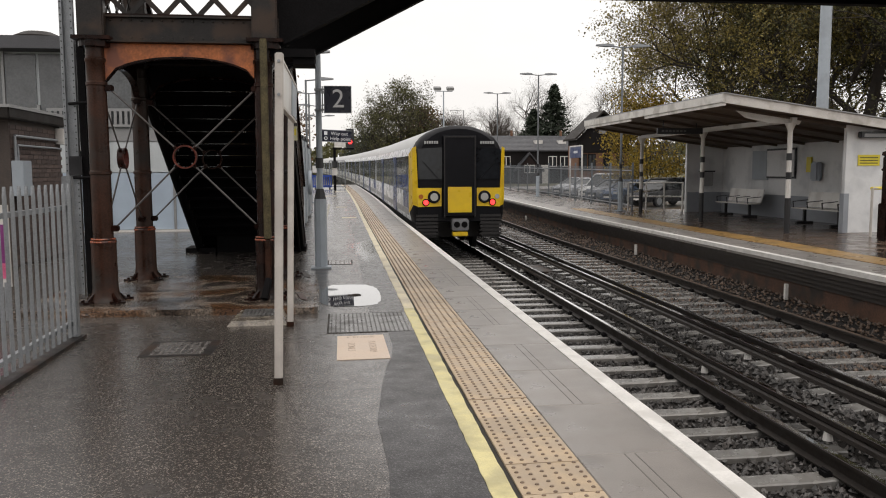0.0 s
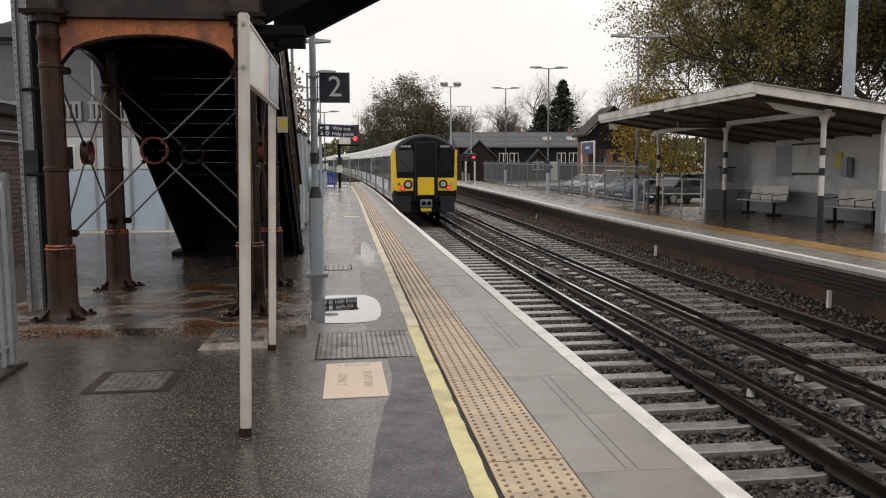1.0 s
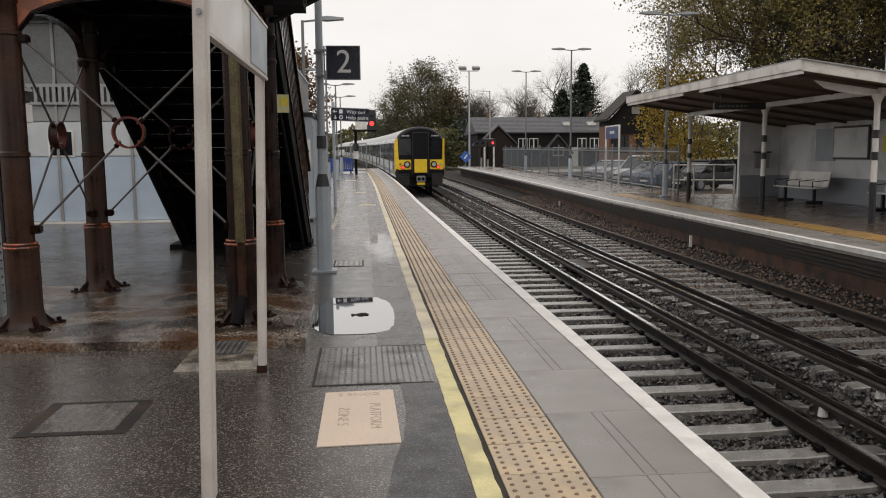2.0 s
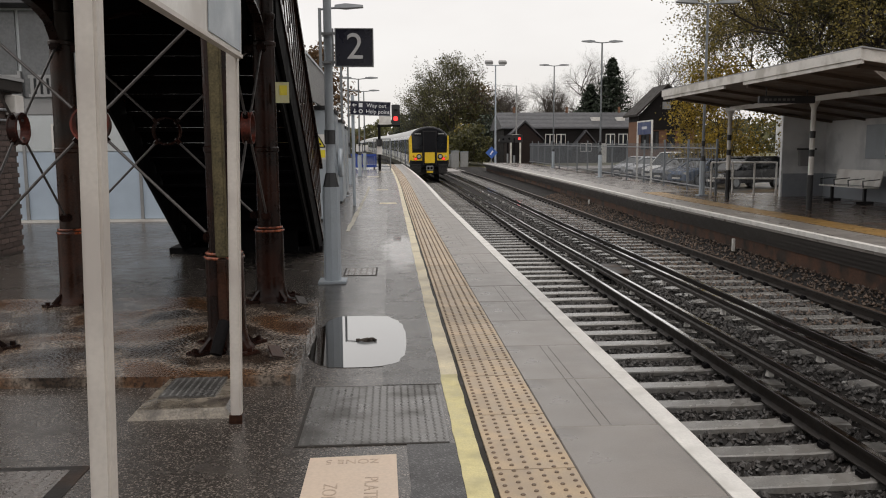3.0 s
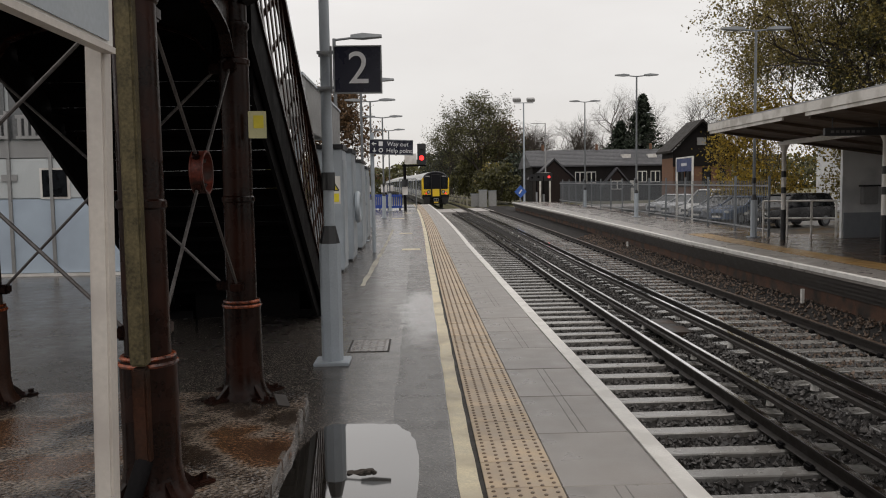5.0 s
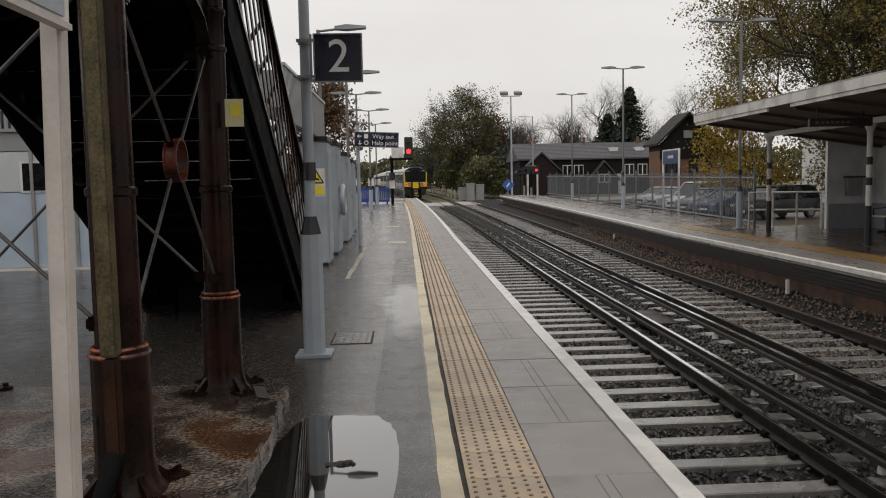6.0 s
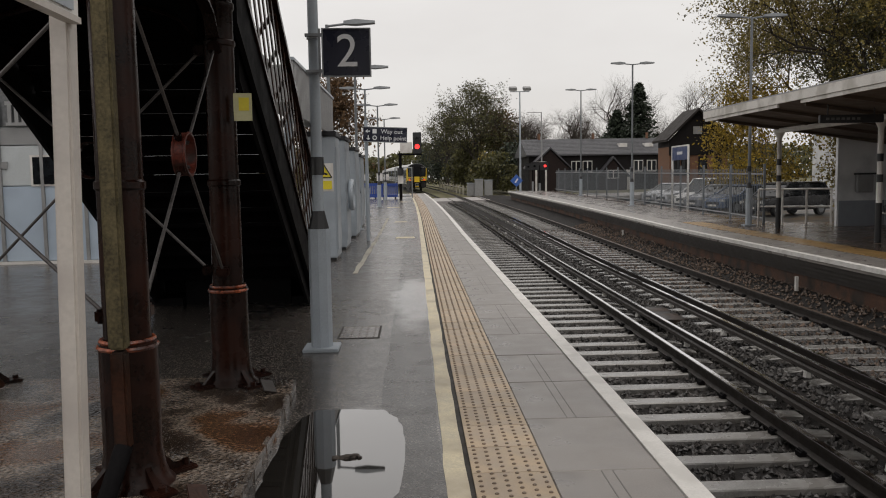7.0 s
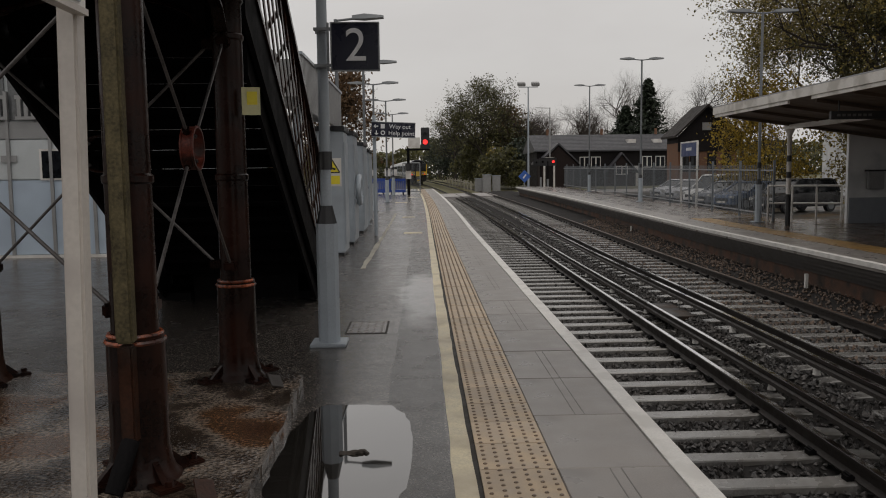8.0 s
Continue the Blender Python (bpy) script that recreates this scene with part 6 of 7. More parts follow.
# ---- the shelter on the far platform ----
def make_shelter():
    g = thing("platform_shelter", (0, 0, 0), "white platform shelter with a cantilevered flat canopy", "shelter")
    x0, x1, y0, y1 = 8.98, 14.6, 18.0, 28.4
    drop = 0.8  # how far the roof falls to the back
    bm = nb()
    loft(bm, [[(x0, y, 3.08), (x1, y, 3.08 - drop), (x1, y, 3.24 - drop), (x0, y, 3.24)] for y in (y0, y1)])
    part("canopy", bm, SOFFIT, g, "brown-lined canopy")
    bm = nb()
    loft(bm, [[(x0 - 0.05, y, 3.08), (x0 + 0.01, y, 3.08), (x0 + 0.01, y, 3.27), (x0 - 0.05, y, 3.27)] for y in (y0 - 0.05, y1 + 0.05)])
    loft(bm, [[(x0 - 0.02, y, 3.00), (x0 + 0.03, y, 3.00), (x0 + 0.03, y, 3.075), (x0 - 0.02, y, 3.075)] for y in (y0 - 0.03, 22.8)])
    loft(bm, [[(x0 - 0.02, y, 3.00), (x0 + 0.03, y, 3.00), (x0 + 0.03, y, 3.075), (x0 - 0.02, y, 3.075)] for y in (23.9, y1)])
    part("front_fascia", bm, ROOFW, g, "white fascia board")
    for yy in (y0 - 0.05, y1):
        bm = nb()
        loft(bm, [[(x0, y, 3.06), (x1, y, 3.06 - drop), (x1, y, 3.27 - drop), (x0, y, 3.27)] for y in (yy, yy + 0.05)])
        part("end_fascia", bm, ROOFW, g, "white fascia board")
    bm = nb()
    loft(bm, [[(x0 - 0.05, y, 3.275), (x1 + 0.05, y, 3.275 - drop), (x1 + 0.05, y, 3.30 - drop), (x0 - 0.05, y, 3.30)] for y in (y0 - 0.08, y1 + 0.08)])
    part("roof_felt", bm, GREYC, g)
    for y in (18.46, 23.1, 27.95):
        x = 10.9
        bm = nb()
        lathe(bm, x, y, [(0.065, 0), (0.06, 2.45), (0.075, 2.5), (0.12, 2.6), (0.14, 2.64)], 14)
        p = part("post", bm, WHITEP, g, "white post with black bands", True)
        rod_part("black_foot", (x, y, 0), (x, y, 0.85), 0.068, BLACKP, p, n=14)
        for z in (1.3, 1.75):
            rod_part("black_band", (x, y, z), (x, y, z + 0.17), 0.067, BLACKP, p, n=14)
        if y < 19:
            bm = nb()
            loft(bm, [[(x - 1.5, yy, 3.0), (x - 1.15, yy, 2.76), (x - 0.6, yy, 2.64), (x + 0.2, yy, 2.6), (x + 0.3, yy, 2.74)] for yy in (y - 0.03, y + 0.03)])
            part("bracket", bm, WHITEP, g, "white gusset bracket")
        bm = nb()
        bar(bm, (x - 1.7, y, 3.0), (x + 3.2, y, 3.0 - drop * 4.9 / 5.62), 0.1, 0.07)
        part("crossbeam", bm, SOFFIT, g)
    box_part("beam", (10.85, 18.3, 2.64), (10.97, 28.2, 2.76), WHITEP, g)
    for y in (20.0, 21.5, 24.7, 26.3):
        bm = nb()
        bar(bm, (9.15, y, 3.02), (14.2, y, 3.02 - drop * 5.05 / 5.62), 0.07, 0.07)
        part("joist", bm, SOFFIT, g)
    # enclosing walls
    def wall(name, a, b):
        top = lambda x: 3.07 - drop * (x - x0) / (x1 - x0)
        bm = nb()
        prism(bm, [(a[0], 0), (b[0], 0), (b[0], top(b[0])), (a[0], top(a[0]))], "y", a[1], b[1])
        part(name, bm, WALLW, g)
    wall("end_wall", (12.3, 18.36, 0), (14.3, 18.48, 2.85))
    wall("end_wall", (12.75, 28.3, 0), (14.3, 28.42, 2.85))
    wall("back_wall", (14.15, 18.48, 0), (14.28, 28.3, 2.85))
    bm = nb()
    box(bm, (14.13, 18.5, 0), (14.15, 28.28, 0.72))
    box(bm, (12.8, 28.28, 0), (14.12, 28.3, 0.72))
    part("dado", bm, DADO, g, "grey painted dado")
    box_part("dado", (12.27, 18.33, 0), (12.4, 18.5, 0.95), DADO, g)
    # things on the walls
    for y, w, z0, z1, m in ((25.6, 0.5, 1.2, 2.15, GREYP), (24.35, 0.85, 1.25, 2.2, BLACKP), (19.5, 0.5, 1.1, 2.2, BLACKP)):
        pf = thing("wall_poster", (14.14, y, 0), "glazed poster on the shelter wall", "poster", "shelter posters")
        box_part("frame", (-0.05, -w, z0), (-0.01, w, z1), m, pf, 0.008)
        box_part("sheet", (-0.06, -w + 0.06, z0 + 0.06), (-0.05, w - 0.06, z1 - 0.06), WALLW if m is BLACKP and y > 20 else GREYP, pf)
    ph = thing("help_phone", (14.14, 22.3, 0), "grey wall phone with a yellow label in the shelter", "phone")
    box_part("case", (-0.2, -0.18, 1.2), (-0.02, 0.18, 1.75), GREYP, ph, 0.04)
    box_part("label", (-0.06, 0.35, 1.45), (-0.02, 0.6, 1.9), SIGNY, ph)
    hs = thing("hanging_sign", (9.95, 22.6, 0), "dark sign hanging below the canopy", "sign")
    box_part("panel", (-0.68, -0.05, 2.56), (0.68, 0.05, 2.73), BLACKP, hs, 0.01)
    for k in (-0.5, 0.5):
        rod_part("hanger", (k, 0, 2.72), (k, 0, 2.95), 0.015, BLACKP, hs)
    for k in range(7):
        box_part("lettering_bar", (-0.56 + 0.11 * k, -0.055, 2.62), (-0.49 + 0.11 * k, -0.05, 2.67), mat("dim_lettering", (0.13, 0.13, 0.13), 0.5), hs)
    nt = thing("wall_notice", (12.55, 18.35, 0), "yellow notice on the shelter end wall", "notice")
    box_part("plate", (0.05, -0.01, 1.62), (0.62, 0.0, 1.88), SIGNY, nt)
    bm = nb()
    for k in range(3):
        box(bm, (0.1, -0.014, 1.67 + 0.065 * k), (0.57, -0.01, 1.69 + 0.065 * k))
    part("text_bars", bm, BLACKP, nt)
    lt = thing("bulkhead_light", (12.65, 18.33, 0), "black bulkhead light on the shelter end wall", "light")
    box_part("housing", (-0.1, -0.14, 2.28), (0.7, 0.0, 2.43), BLACKP, lt, 0.02)
    box_part("diffuser", (-0.02, -0.15, 2.30), (0.62, -0.14, 2.38), GREYC, lt)
    lb = thing("leaflet_box", (13.2, 28.27, 0), "grey leaflet box on the shelter end wall", "box")
    box_part("case", (0.05, -0.16, 0.95), (0.5, 0.0, 1.45), GREYC, lb, 0.02)
    box_part("lid", (0.0, -0.2, 1.45), (0.55, 0.0, 1.5), BLACKP, lb, 0.01)
    # benches
    for y in (20.9, 25.6):
        b = thing("bench", (13.35, y, 0), "perforated white metal bench with arm rests", "bench", "shelter benches")
        bm = nb()
        box(bm, (-0.25, -1.1, 0.42), (0.22, 1.1, 0.45))
        bev(bm, 0.01)
        part("seat", bm, WHITEP, b)
        bm = nb()
        boxr(bm, (0.28, 0, 0.68), (0.03, 2.2, 0.44), 0, 12, 0)
        bev(bm, 0.01)
        part("backrest", bm, WHITEP, b)
        for k in (-0.8, 0.8):
            bm = nb()
            bar(bm, (0, k, 0.42), (0, k, 0.06), 0.08, 0.06)
            box(bm, (-0.25, k - 0.04, 0), (0.25, k + 0.04, 0.06))
            part("leg", bm, BLACKP, b)
        for k in (-1.05, -0.35, 0.35, 1.05):
            bm = nb()
            bar(bm, (-0.22, k, 0.62), (0.25, k, 0.66), 0.022, 0.022)
            bar(bm, (-0.2, k, 0.44), (-0.22, k, 0.63), 0.022, 0.022)
            part("arm_rest", bm, BLACKP, b)
    # brown post and grab rail at the near end
    bp = thing("iron_post", (11.9, 16.25, 0), "dark red-brown iron newel post with a moulded cap", "post")
    bm = nb()
    box(bm, (-0.1, -0.1, 0), (0.1, 0.1, 1.8))
    box(bm, (-0.12, -0.12, 1.5), (0.12, 0.12, 1.55))
    bev(bm, 0.015)
    part("shaft", bm, IRON, bp)
    bm = nb()
    lathe(bm, 0, 0, [(0.1, 1.8), (0.16, 1.83), (0.15, 1.9), (0.08, 1.93), (0.1, 1.98), (0.04, 2.03)], 10)
    part("cap", bm, IRON, bp)
    box_part("plinth", (-0.14, -0.14, 0), (0.14, 0.14, 0.8), IRON, bp, 0.02)
    gr = thing("grab_rail", (12.2, 17.2, 0), "white and yellow tubular grab rail", "rail")
    bm = nb()
    rod(bm, (0, 0, 0), (0, 0, 1.1), 0.03, n=10), rod(bm, (0, 0, 1.1), (0.5, 0.3, 1.1), 0.03, n=10), rod(bm, (0.5, 0.3, 0), (0.5, 0.3, 1.1), 0.03, n=10)
    part("tube", bm, POSTW, gr)
    rod_part("yellow_top", (-0.02, 0, 1.1), (0.5, 0.3, 1.1), 0.036, SIGNY, gr)


make_shelter()


def fx(y):
    return far_edge(y) + 2.85 + 0.015 * (y - 29)


def make_far_fence():
    g = thing("boundary_fence", (0, 0, 0), "grey galvanised vertical-bar fence behind the platform", "fence")
    bm = nb()
    box(bm, (-0.007, -0.007, 0.08), (0.007, 0.007, 1.66))
    pale = mesh_of("bar", bm, FENCE)
    y = 29.5
    while y < 69:
        p = new("bar", pale)
        p.parent = g
        p.matrix_basis = pose(*lie(fx(y), y))
        y += 0.135
    y = 29.3
    while y < 70:
        x, yy, z = lie(fx(y), y)
        box_part("post", (x - 0.03, y - 0.03, z), (x + 0.03, y + 0.03, z + 1.8), FENCE, g)
        y += 2.75
    for h in (0.2, 1.5):
        bm = nb()
        ys = [29.3 + 2 * k for k in range(21)]
        loft(bm, [[(a + c, b, z + h + d) for c, d in ((-0.02, -0.02), (0.02, -0.02), (0.02, 0.02), (-0.02, 0.02))] for a, b, z in (lie(fx(y), y) for y in ys)])
        part("rail", bm, GALV, g)
    g = thing("hand_railing", (0, 0, 0), "white tubular hand railing beside the shelter", "railing")
    pts = [(10.95, 29.35), (11.55, 29.1), (12.15, 28.85), (12.75, 28.6)]
    for x, y in pts:
        rod_part("post", (x, y, 0), (x, y, 1.08), 0.03, WHITEP, g)
    for z in (0.55, 1.06):
        rod_part("rail", (pts[0][0], pts[0][1], z), (pts[-1][0], pts[-1][1], z), 0.028, WHITEP, g)
    lamp_post(10.55, 29.1, 6.0, (-1, 1), "grey lamp post with two lanterns beside the shelter", r=0.046)
    lamp_post(10.95, 43.0, 6.5, (-1, 1), "grey lamp post with two lanterns on the platform opposite", r=0.046)
    lamp_post(11.9, 58.0, 6.8, (-1, 1), "grey lamp post with two lanterns on the platform opposite", r=0.046)
    m = thing("tall_mast", (18.4, 29.0, 0), "thick pale grey mast behind the shelter", "mast")
    rod_part("pole", (0, 0, 0), (0, 0, 13), 0.22, GREYP, m, 0.2, 16)
    rod_part("collar", (0, 0, 0), (0, 0, 0.4), 0.32, GREYP, m)
    s = thing("platform_name_sign", lie(11.9, 38.2), "blue station name sign on two white posts", "sign")
    for k in (0.0, 2.0):
        rod_part("post", (0, k, 0), (0, k, 2.65), 0.045, WHITEP, s)
    box_part("panel", (-0.03, 0.05, 2.05), (0.03, 1.95, 2.6), SIGNB, s, 0.005, "dark blue panel")
    bm = nb()
    for k in range(5):
        box(bm, (-0.036, 0.65 + 0.14 * k, 2.28), (-0.03, 0.75 + 0.14 * k, 2.4))
    part("lettering_bars", bm, LETTER, s)
    box_part("frame", (-0.032, 0.0, 2.6), (0.032, 2.0, 2.66), WHITEP, s)


make_far_fence()


def make_track_markers():
    for y in (21.0, 35.0, 13.4):
        g = thing("marker_post", (far_edge(y) + 0.02, y, -0.74), "small white marker peg in the ballast", "marker", "track markers")
        box_part("peg", (-0.03, -0.03, 0), (0.03, 0.03, 0.28), WHITEP, g, 0.006)
    g = thing("cable_cover", (5.08, 19.8, -1.0), "dark flat cable cover between the tracks", "cover")
    box_part("slab", (-0.25, -0.7, 0), (0.25, 0.7, 0.1), DARKIRON, g, 0.01)


make_track_markers()


# ---- trees ----
def tree(name, loc, h, spread, label, leaf=None, leaves=0, size=0.09, depth=5, seed=1, bark=BARK, trunk=0.22, up=0.55, first=0.18, kids=3, droop=0.0, clump=0.5, category="tree", group=""):
    """A tapered trunk that forks into limbs and twigs, with leaves scattered about the outer twigs."""
    rng = np.random.RandomState(seed)
    g = thing(name, loc, label, category, group)
    vs, fs, tips = [], [], []

    def limb(p, d, length, r, level):
        n = 5 if level < 2 else (4 if level < 4 else 3)
        segs = 3 if level < 3 else 2
        prev = None
        for s in range(segs + 1):
            rr = r * (1 - 0.45 * s / segs)
            q = p + d * (length * s / segs)
            if s:
                d = d + rng.normal(0, 0.10, 3) + np.array((0, 0, 0.05 - droop * level * 0.05))
                d /= np.linalg.norm(d)
            u = np.cross(d, (0.3, 0.9, 0.2))
            u /= np.linalg.norm(u)
            w = np.cross(d, u)
            k = len(vs)
            for a in range(n):
                c, sn = math.cos(2 * math.pi * a / n), math.sin(2 * math.pi * a / n)
                vs.append(tuple(q + (u * c + w * sn) * rr))
            if prev is not None:
                for a in range(n):
                    fs.append((prev + a, prev + (a + 1) % n, k + (a + 1) % n, k + a))
            prev = k
            if level >= 1 and s and level < depth:
                for _ in range(kids - 1 if s < segs else kids):
                    if s < segs and rng.rand() > 0.75:
                        continue
                    side = rng.normal(0, 1, 3)
                    side -= d * side.dot(d)
                    side /= np.linalg.norm(side) + 1e-6
                    nd = d * up + side * (1 - up * 0.55)
                    nd[2] += 0.12 - droop * 0.1
                    nd /= np.linalg.norm(nd)
                    limb(q, nd, length * rng.uniform(0.52, 0.78), rr * 0.62, level + 1)
            if level >= depth - 1:
                tips.append(q)
            if s == 0:
                start = q
        if level == 0:
            m = kids + 3
            for i in range(m):
                f = first + (1 - first) * (i + 0.5) / m
                base = p0 + (q - p0) * f
                a = i * 2.4 + rng.uniform(-0.4, 0.4)
                tilt = 0.55 + 0.5 * f
                nd = np.array((math.cos(a) * spread, math.sin(a) * spread, tilt * 1.2))
                nd /= np.linalg.norm(nd)
                limb(base, nd, h * (0.36 - 0.16 * f), r * (0.62 - 0.35 * f), 1)

    p0 = np.zeros(3)
    limb(p0, np.array((0.0, 0.0, 1.0)), h * 0.72, trunk, 0)
    tr = mesh_np("trunk", vs, fs, bark, g)
    if leaf and tips:
        tips = np.array(tips)
        pick = rng.randint(0, len(tips), leaves)
        pos = tips[pick] + rng.normal(0, clump * 0.5, (leaves, 3))
        a = rng.normal(0, 1, (leaves, 3))
        a /= np.linalg.norm(a, axis=1)[:, None]
        b = np.cross(a, rng.normal(0, 1, (leaves, 3)))
        b /= np.linalg.norm(b, axis=1)[:, None]
        s = size * rng.uniform(0.6, 1.4, (leaves, 1))
        quad = np.stack([pos - a * s, pos + b * s * 0.6 + np.cross(a, b) * s * 0.15, pos + a * s, pos - b * s * 0.6 + np.cross(a, b) * s * 0.15], 1).reshape(-1, 3)
        mesh_np("crown", quad, [(4 * i, 4 * i + 1, 4 * i + 2, 4 * i + 3) for i in range(leaves)], leaf, g)
    return g


def conifer(loc, h, r, seed, label):
    rng = np.random.RandomState(seed)
    g = thing("conifer", loc, label, "tree")
    rod_part("trunk", (0, 0, 0), (0, 0, h * 0.97), 0.2, BARK, g, 0.03, 8)
    pos, ax = [], []
    for i in range(420):
        f = rng.rand() ** 0.7
        z = h * (0.1 + 0.9 * f)
        a = rng.rand() * 2 * math.pi
        L = r * (1 - f) ** 0.8 * rng.uniform(0.55, 1.15) + 0.15
        for k in range(14):
            s = (k + 1) / 14
            pos.append((math.cos(a) * L * s, math.sin(a) * L * s, z - 0.25 * L * s + 0.1 * L * s * s))
    pos = np.array(pos) + rng.normal(0, 0.08, (len(pos), 3))
    n = len(pos)
    a = rng.normal(0, 1, (n, 3)) * (1, 1, 0.5)
    a /= np.linalg.norm(a, axis=1)[:, None]
    b = np.cross(a, rng.normal(0, 1, (n, 3)))
    b /= np.linalg.norm(b, axis=1)[:, None]
    s = 0.22 * rng.uniform(0.6, 1.4, (n, 1))
    q = np.stack([pos - a * s, pos + b * s * 0.5, pos + a * s, pos - b * s * 0.5], 1).reshape(-1, 3)
    mesh_np("crown", q, [(4 * i, 4 * i + 1, 4 * i + 2, 4 * i + 3) for i in range(n)], LEAFD, g)


def shrub(name, loc, size, leaf, n, leafsize, seed, label, category="shrub", kind=""):
    """A bush: thin stems and a ragged mass of leaves, thicker inside."""
    rng = np.random.RandomState(seed)
    g = thing(name, loc, label, category, kind=kind)
    for k in range(8):
        bm = nb()
        a = rng.rand() * 6.28
        e = np.array((math.cos(a) * size[0] * 0.5 * rng.rand(), math.sin(a) * size[1] * 0.5 * rng.rand(), size[2] * rng.uniform(0.5, 0.95)))
        rod(bm, (e[0] * 0.3, e[1] * 0.3, 0), tuple(e), 0.04, 0.01, 5)
        part("stem", bm, BARK, g)
    lumps = rng.rand(40, 3)
    th, zz = lumps[:, 0] * 6.28, lumps[:, 1]
    rad = np.sqrt(1 - (zz * 0.95) ** 2) * (0.35 + 0.65 * lumps[:, 2])
    cen = np.stack([np.cos(th) * rad * size[0] / 2, np.sin(th) * rad * size[1] / 2, 0.1 * size[2] + zz * size[2] * 0.82], 1)
    pos = cen[rng.randint(0, 40, n)] + rng.normal(0, 1, (n, 3)) * np.array(size) * 0.075
    pos[:, 2] = np.abs(pos[:, 2]) + 0.02
    a = rng.normal(0, 1, (n, 3))
    a /= np.linalg.norm(a, axis=1)[:, None]
    b = np.cross(a, rng.normal(0, 1, (n, 3)))
    b /= np.linalg.norm(b, axis=1)[:, None]
    s = leafsize * rng.uniform(0.6, 1.4, (n, 1))
    q = np.stack([pos - a * s, pos + b * s * 0.6, pos + a * s, pos - b * s * 0.6], 1).reshape(-1, 3)
    mesh_np("foliage", q, [(4 * i, 4 * i + 1, 4 * i + 2, 4 * i + 3) for i in range(n)], leaf, g)
    return g


tree("tree", (24.0, 44.0, -0.52), 17.0, 0.95, "large autumn tree with thin yellow-brown leaves behind the shelter", LEAFY, 90000, 0.07, 5, 11, trunk=0.36, clump=0.4)
tree("tree", (28.0, 40.0, -0.52), 18.0, 1.0, "large autumn tree with olive-brown leaves", LEAFG, 95000, 0.075, 5, 12, trunk=0.38, clump=0.5)
tree("tree", (26.0, 52.0, -0.52), 14.5, 0.9, "autumn tree with sparse olive leaves and bare twigs", LEAFY, 50000, 0.065, 5, 13, trunk=0.3, clump=0.4)
tree("tree", (31.0, 52.0, -0.52), 17.0, 0.9, "autumn tree with yellow-brown leaves", LEAFY, 60000, 0.065, 5, 14, trunk=0.36, clump=0.5)
shrub("golden_bush", (21.2, 52.5, -0.52), (7.0, 5.0, 8.0), LEAFGOLD, 11000, 0.085, 21, "golden-yellow autumn bush beside the car park")
shrub("golden_bush", (24.0, 46.5, -0.52), (6.0, 5.0, 7.0), LEAFY, 11000, 0.085, 22, "yellow-green autumn bush beside the car park")
shrub("hedge", (20.5, 37.5, -0.52), (5.0, 3.0, 3.0), LEAFG, 9000, 0.075, 23, "dark green hedge behind the railing", "hedge")
shrub("hedge", (21.0, 33.0, -0.52), (5.0, 4.0, 4.2), LEAFG, 9000, 0.08, 24, "dark green hedge behind the shelter", "hedge")
shrub("hedge", (24.0, 29.0, 0), (5.0, 5.0, 5.0), LEAFY, 9000, 0.085, 25, "brownish hedge behind the shelter", "hedge")
tree("tree", (29.0, 32.0, -0.52), 15.0, 1.0, "large autumn tree with dense olive leaves", LEAFG, 70000, 0.06, 5, 15, trunk=0.38, clump=0.5)
tree("tree", (33.0, 42.0, -0.52), 17.0, 1.0, "large autumn tree with dense olive leaves", LEAFG, 60000, 0.065, 5, 16, trunk=0.38, clump=0.5)
# beyond the crossing
tree("tree", lie(12.2, 116, -0.6), 13.2, 0.6, "tall tree with thinning olive leaves beside the line", LEAFG, 15000, 0.10, 5, 31, trunk=0.3, clump=0.45)
tree("tree", lie(9.6, 132, -0.6), 10.5, 0.6, "tree with thinning olive leaves beside the line", LEAFG, 9000, 0.10, 5, 32, trunk=0.26, clump=0.45)
tree("tree", lie(16.0, 122, -0.6), 10.0, 0.7, "tree with russet leaves beside the line", LEAFB, 5000, 0.18, 5, 33, trunk=0.24, clump=0.8)
for i, (x, y, h) in enumerate(((16, 118, 10), (19.5, 122, 9.5), (22.5, 116, 10.5), (26, 120, 9.5), (30, 112, 13.5), (34, 118, 12), (21, 128, 10), (12.5, 132, 9), (38, 110, 12.5), (41, 104, 11))):
    tree("bare_tree", lie(x - shift(y) * 0.6, y, -0.6), h, 0.6, "leafless tree behind the dark-roofed building", None, 0, 0.09, 5, 40 + i, TWIG, 0.34, clump=0.4, group="bare trees")
conifer(lie(28.9, 100, -0.5), 12.0, 4.4, 51, "dark green conifer behind the building")
conifer(lie(26.6, 101, -0.5), 9.0, 3.8, 52, "smaller dark green conifer behind the building")
for i, (x, y, sx, h, m) in enumerate(((13, 104, 6, 4.5, LEAFG), (12.5, 111, 5, 4.2, LEAFG), (12.0, 126, 5, 6.5, LEAFG), (10.5, 140, 7, 7.5, LEAFD), (10.0, 156, 9, 9.0, LEAFD), (14.0, 114, 7, 7.5, LEAFG), (11.0, 122, 6, 7.0, LEAFG), (12.6, 110, 4, 4.5, LEAFY), (16, 108, 6, 6.0, LEAFD), (18.5, 112, 6, 5.0, LEAFG), (13, 172, 10, 10, LEAFD))):
    shrub("lineside_bush", lie(x, y, -0.7), (sx, 6, h), m, 2600, 0.19, 60 + i, "dense lineside bush in autumn colour")
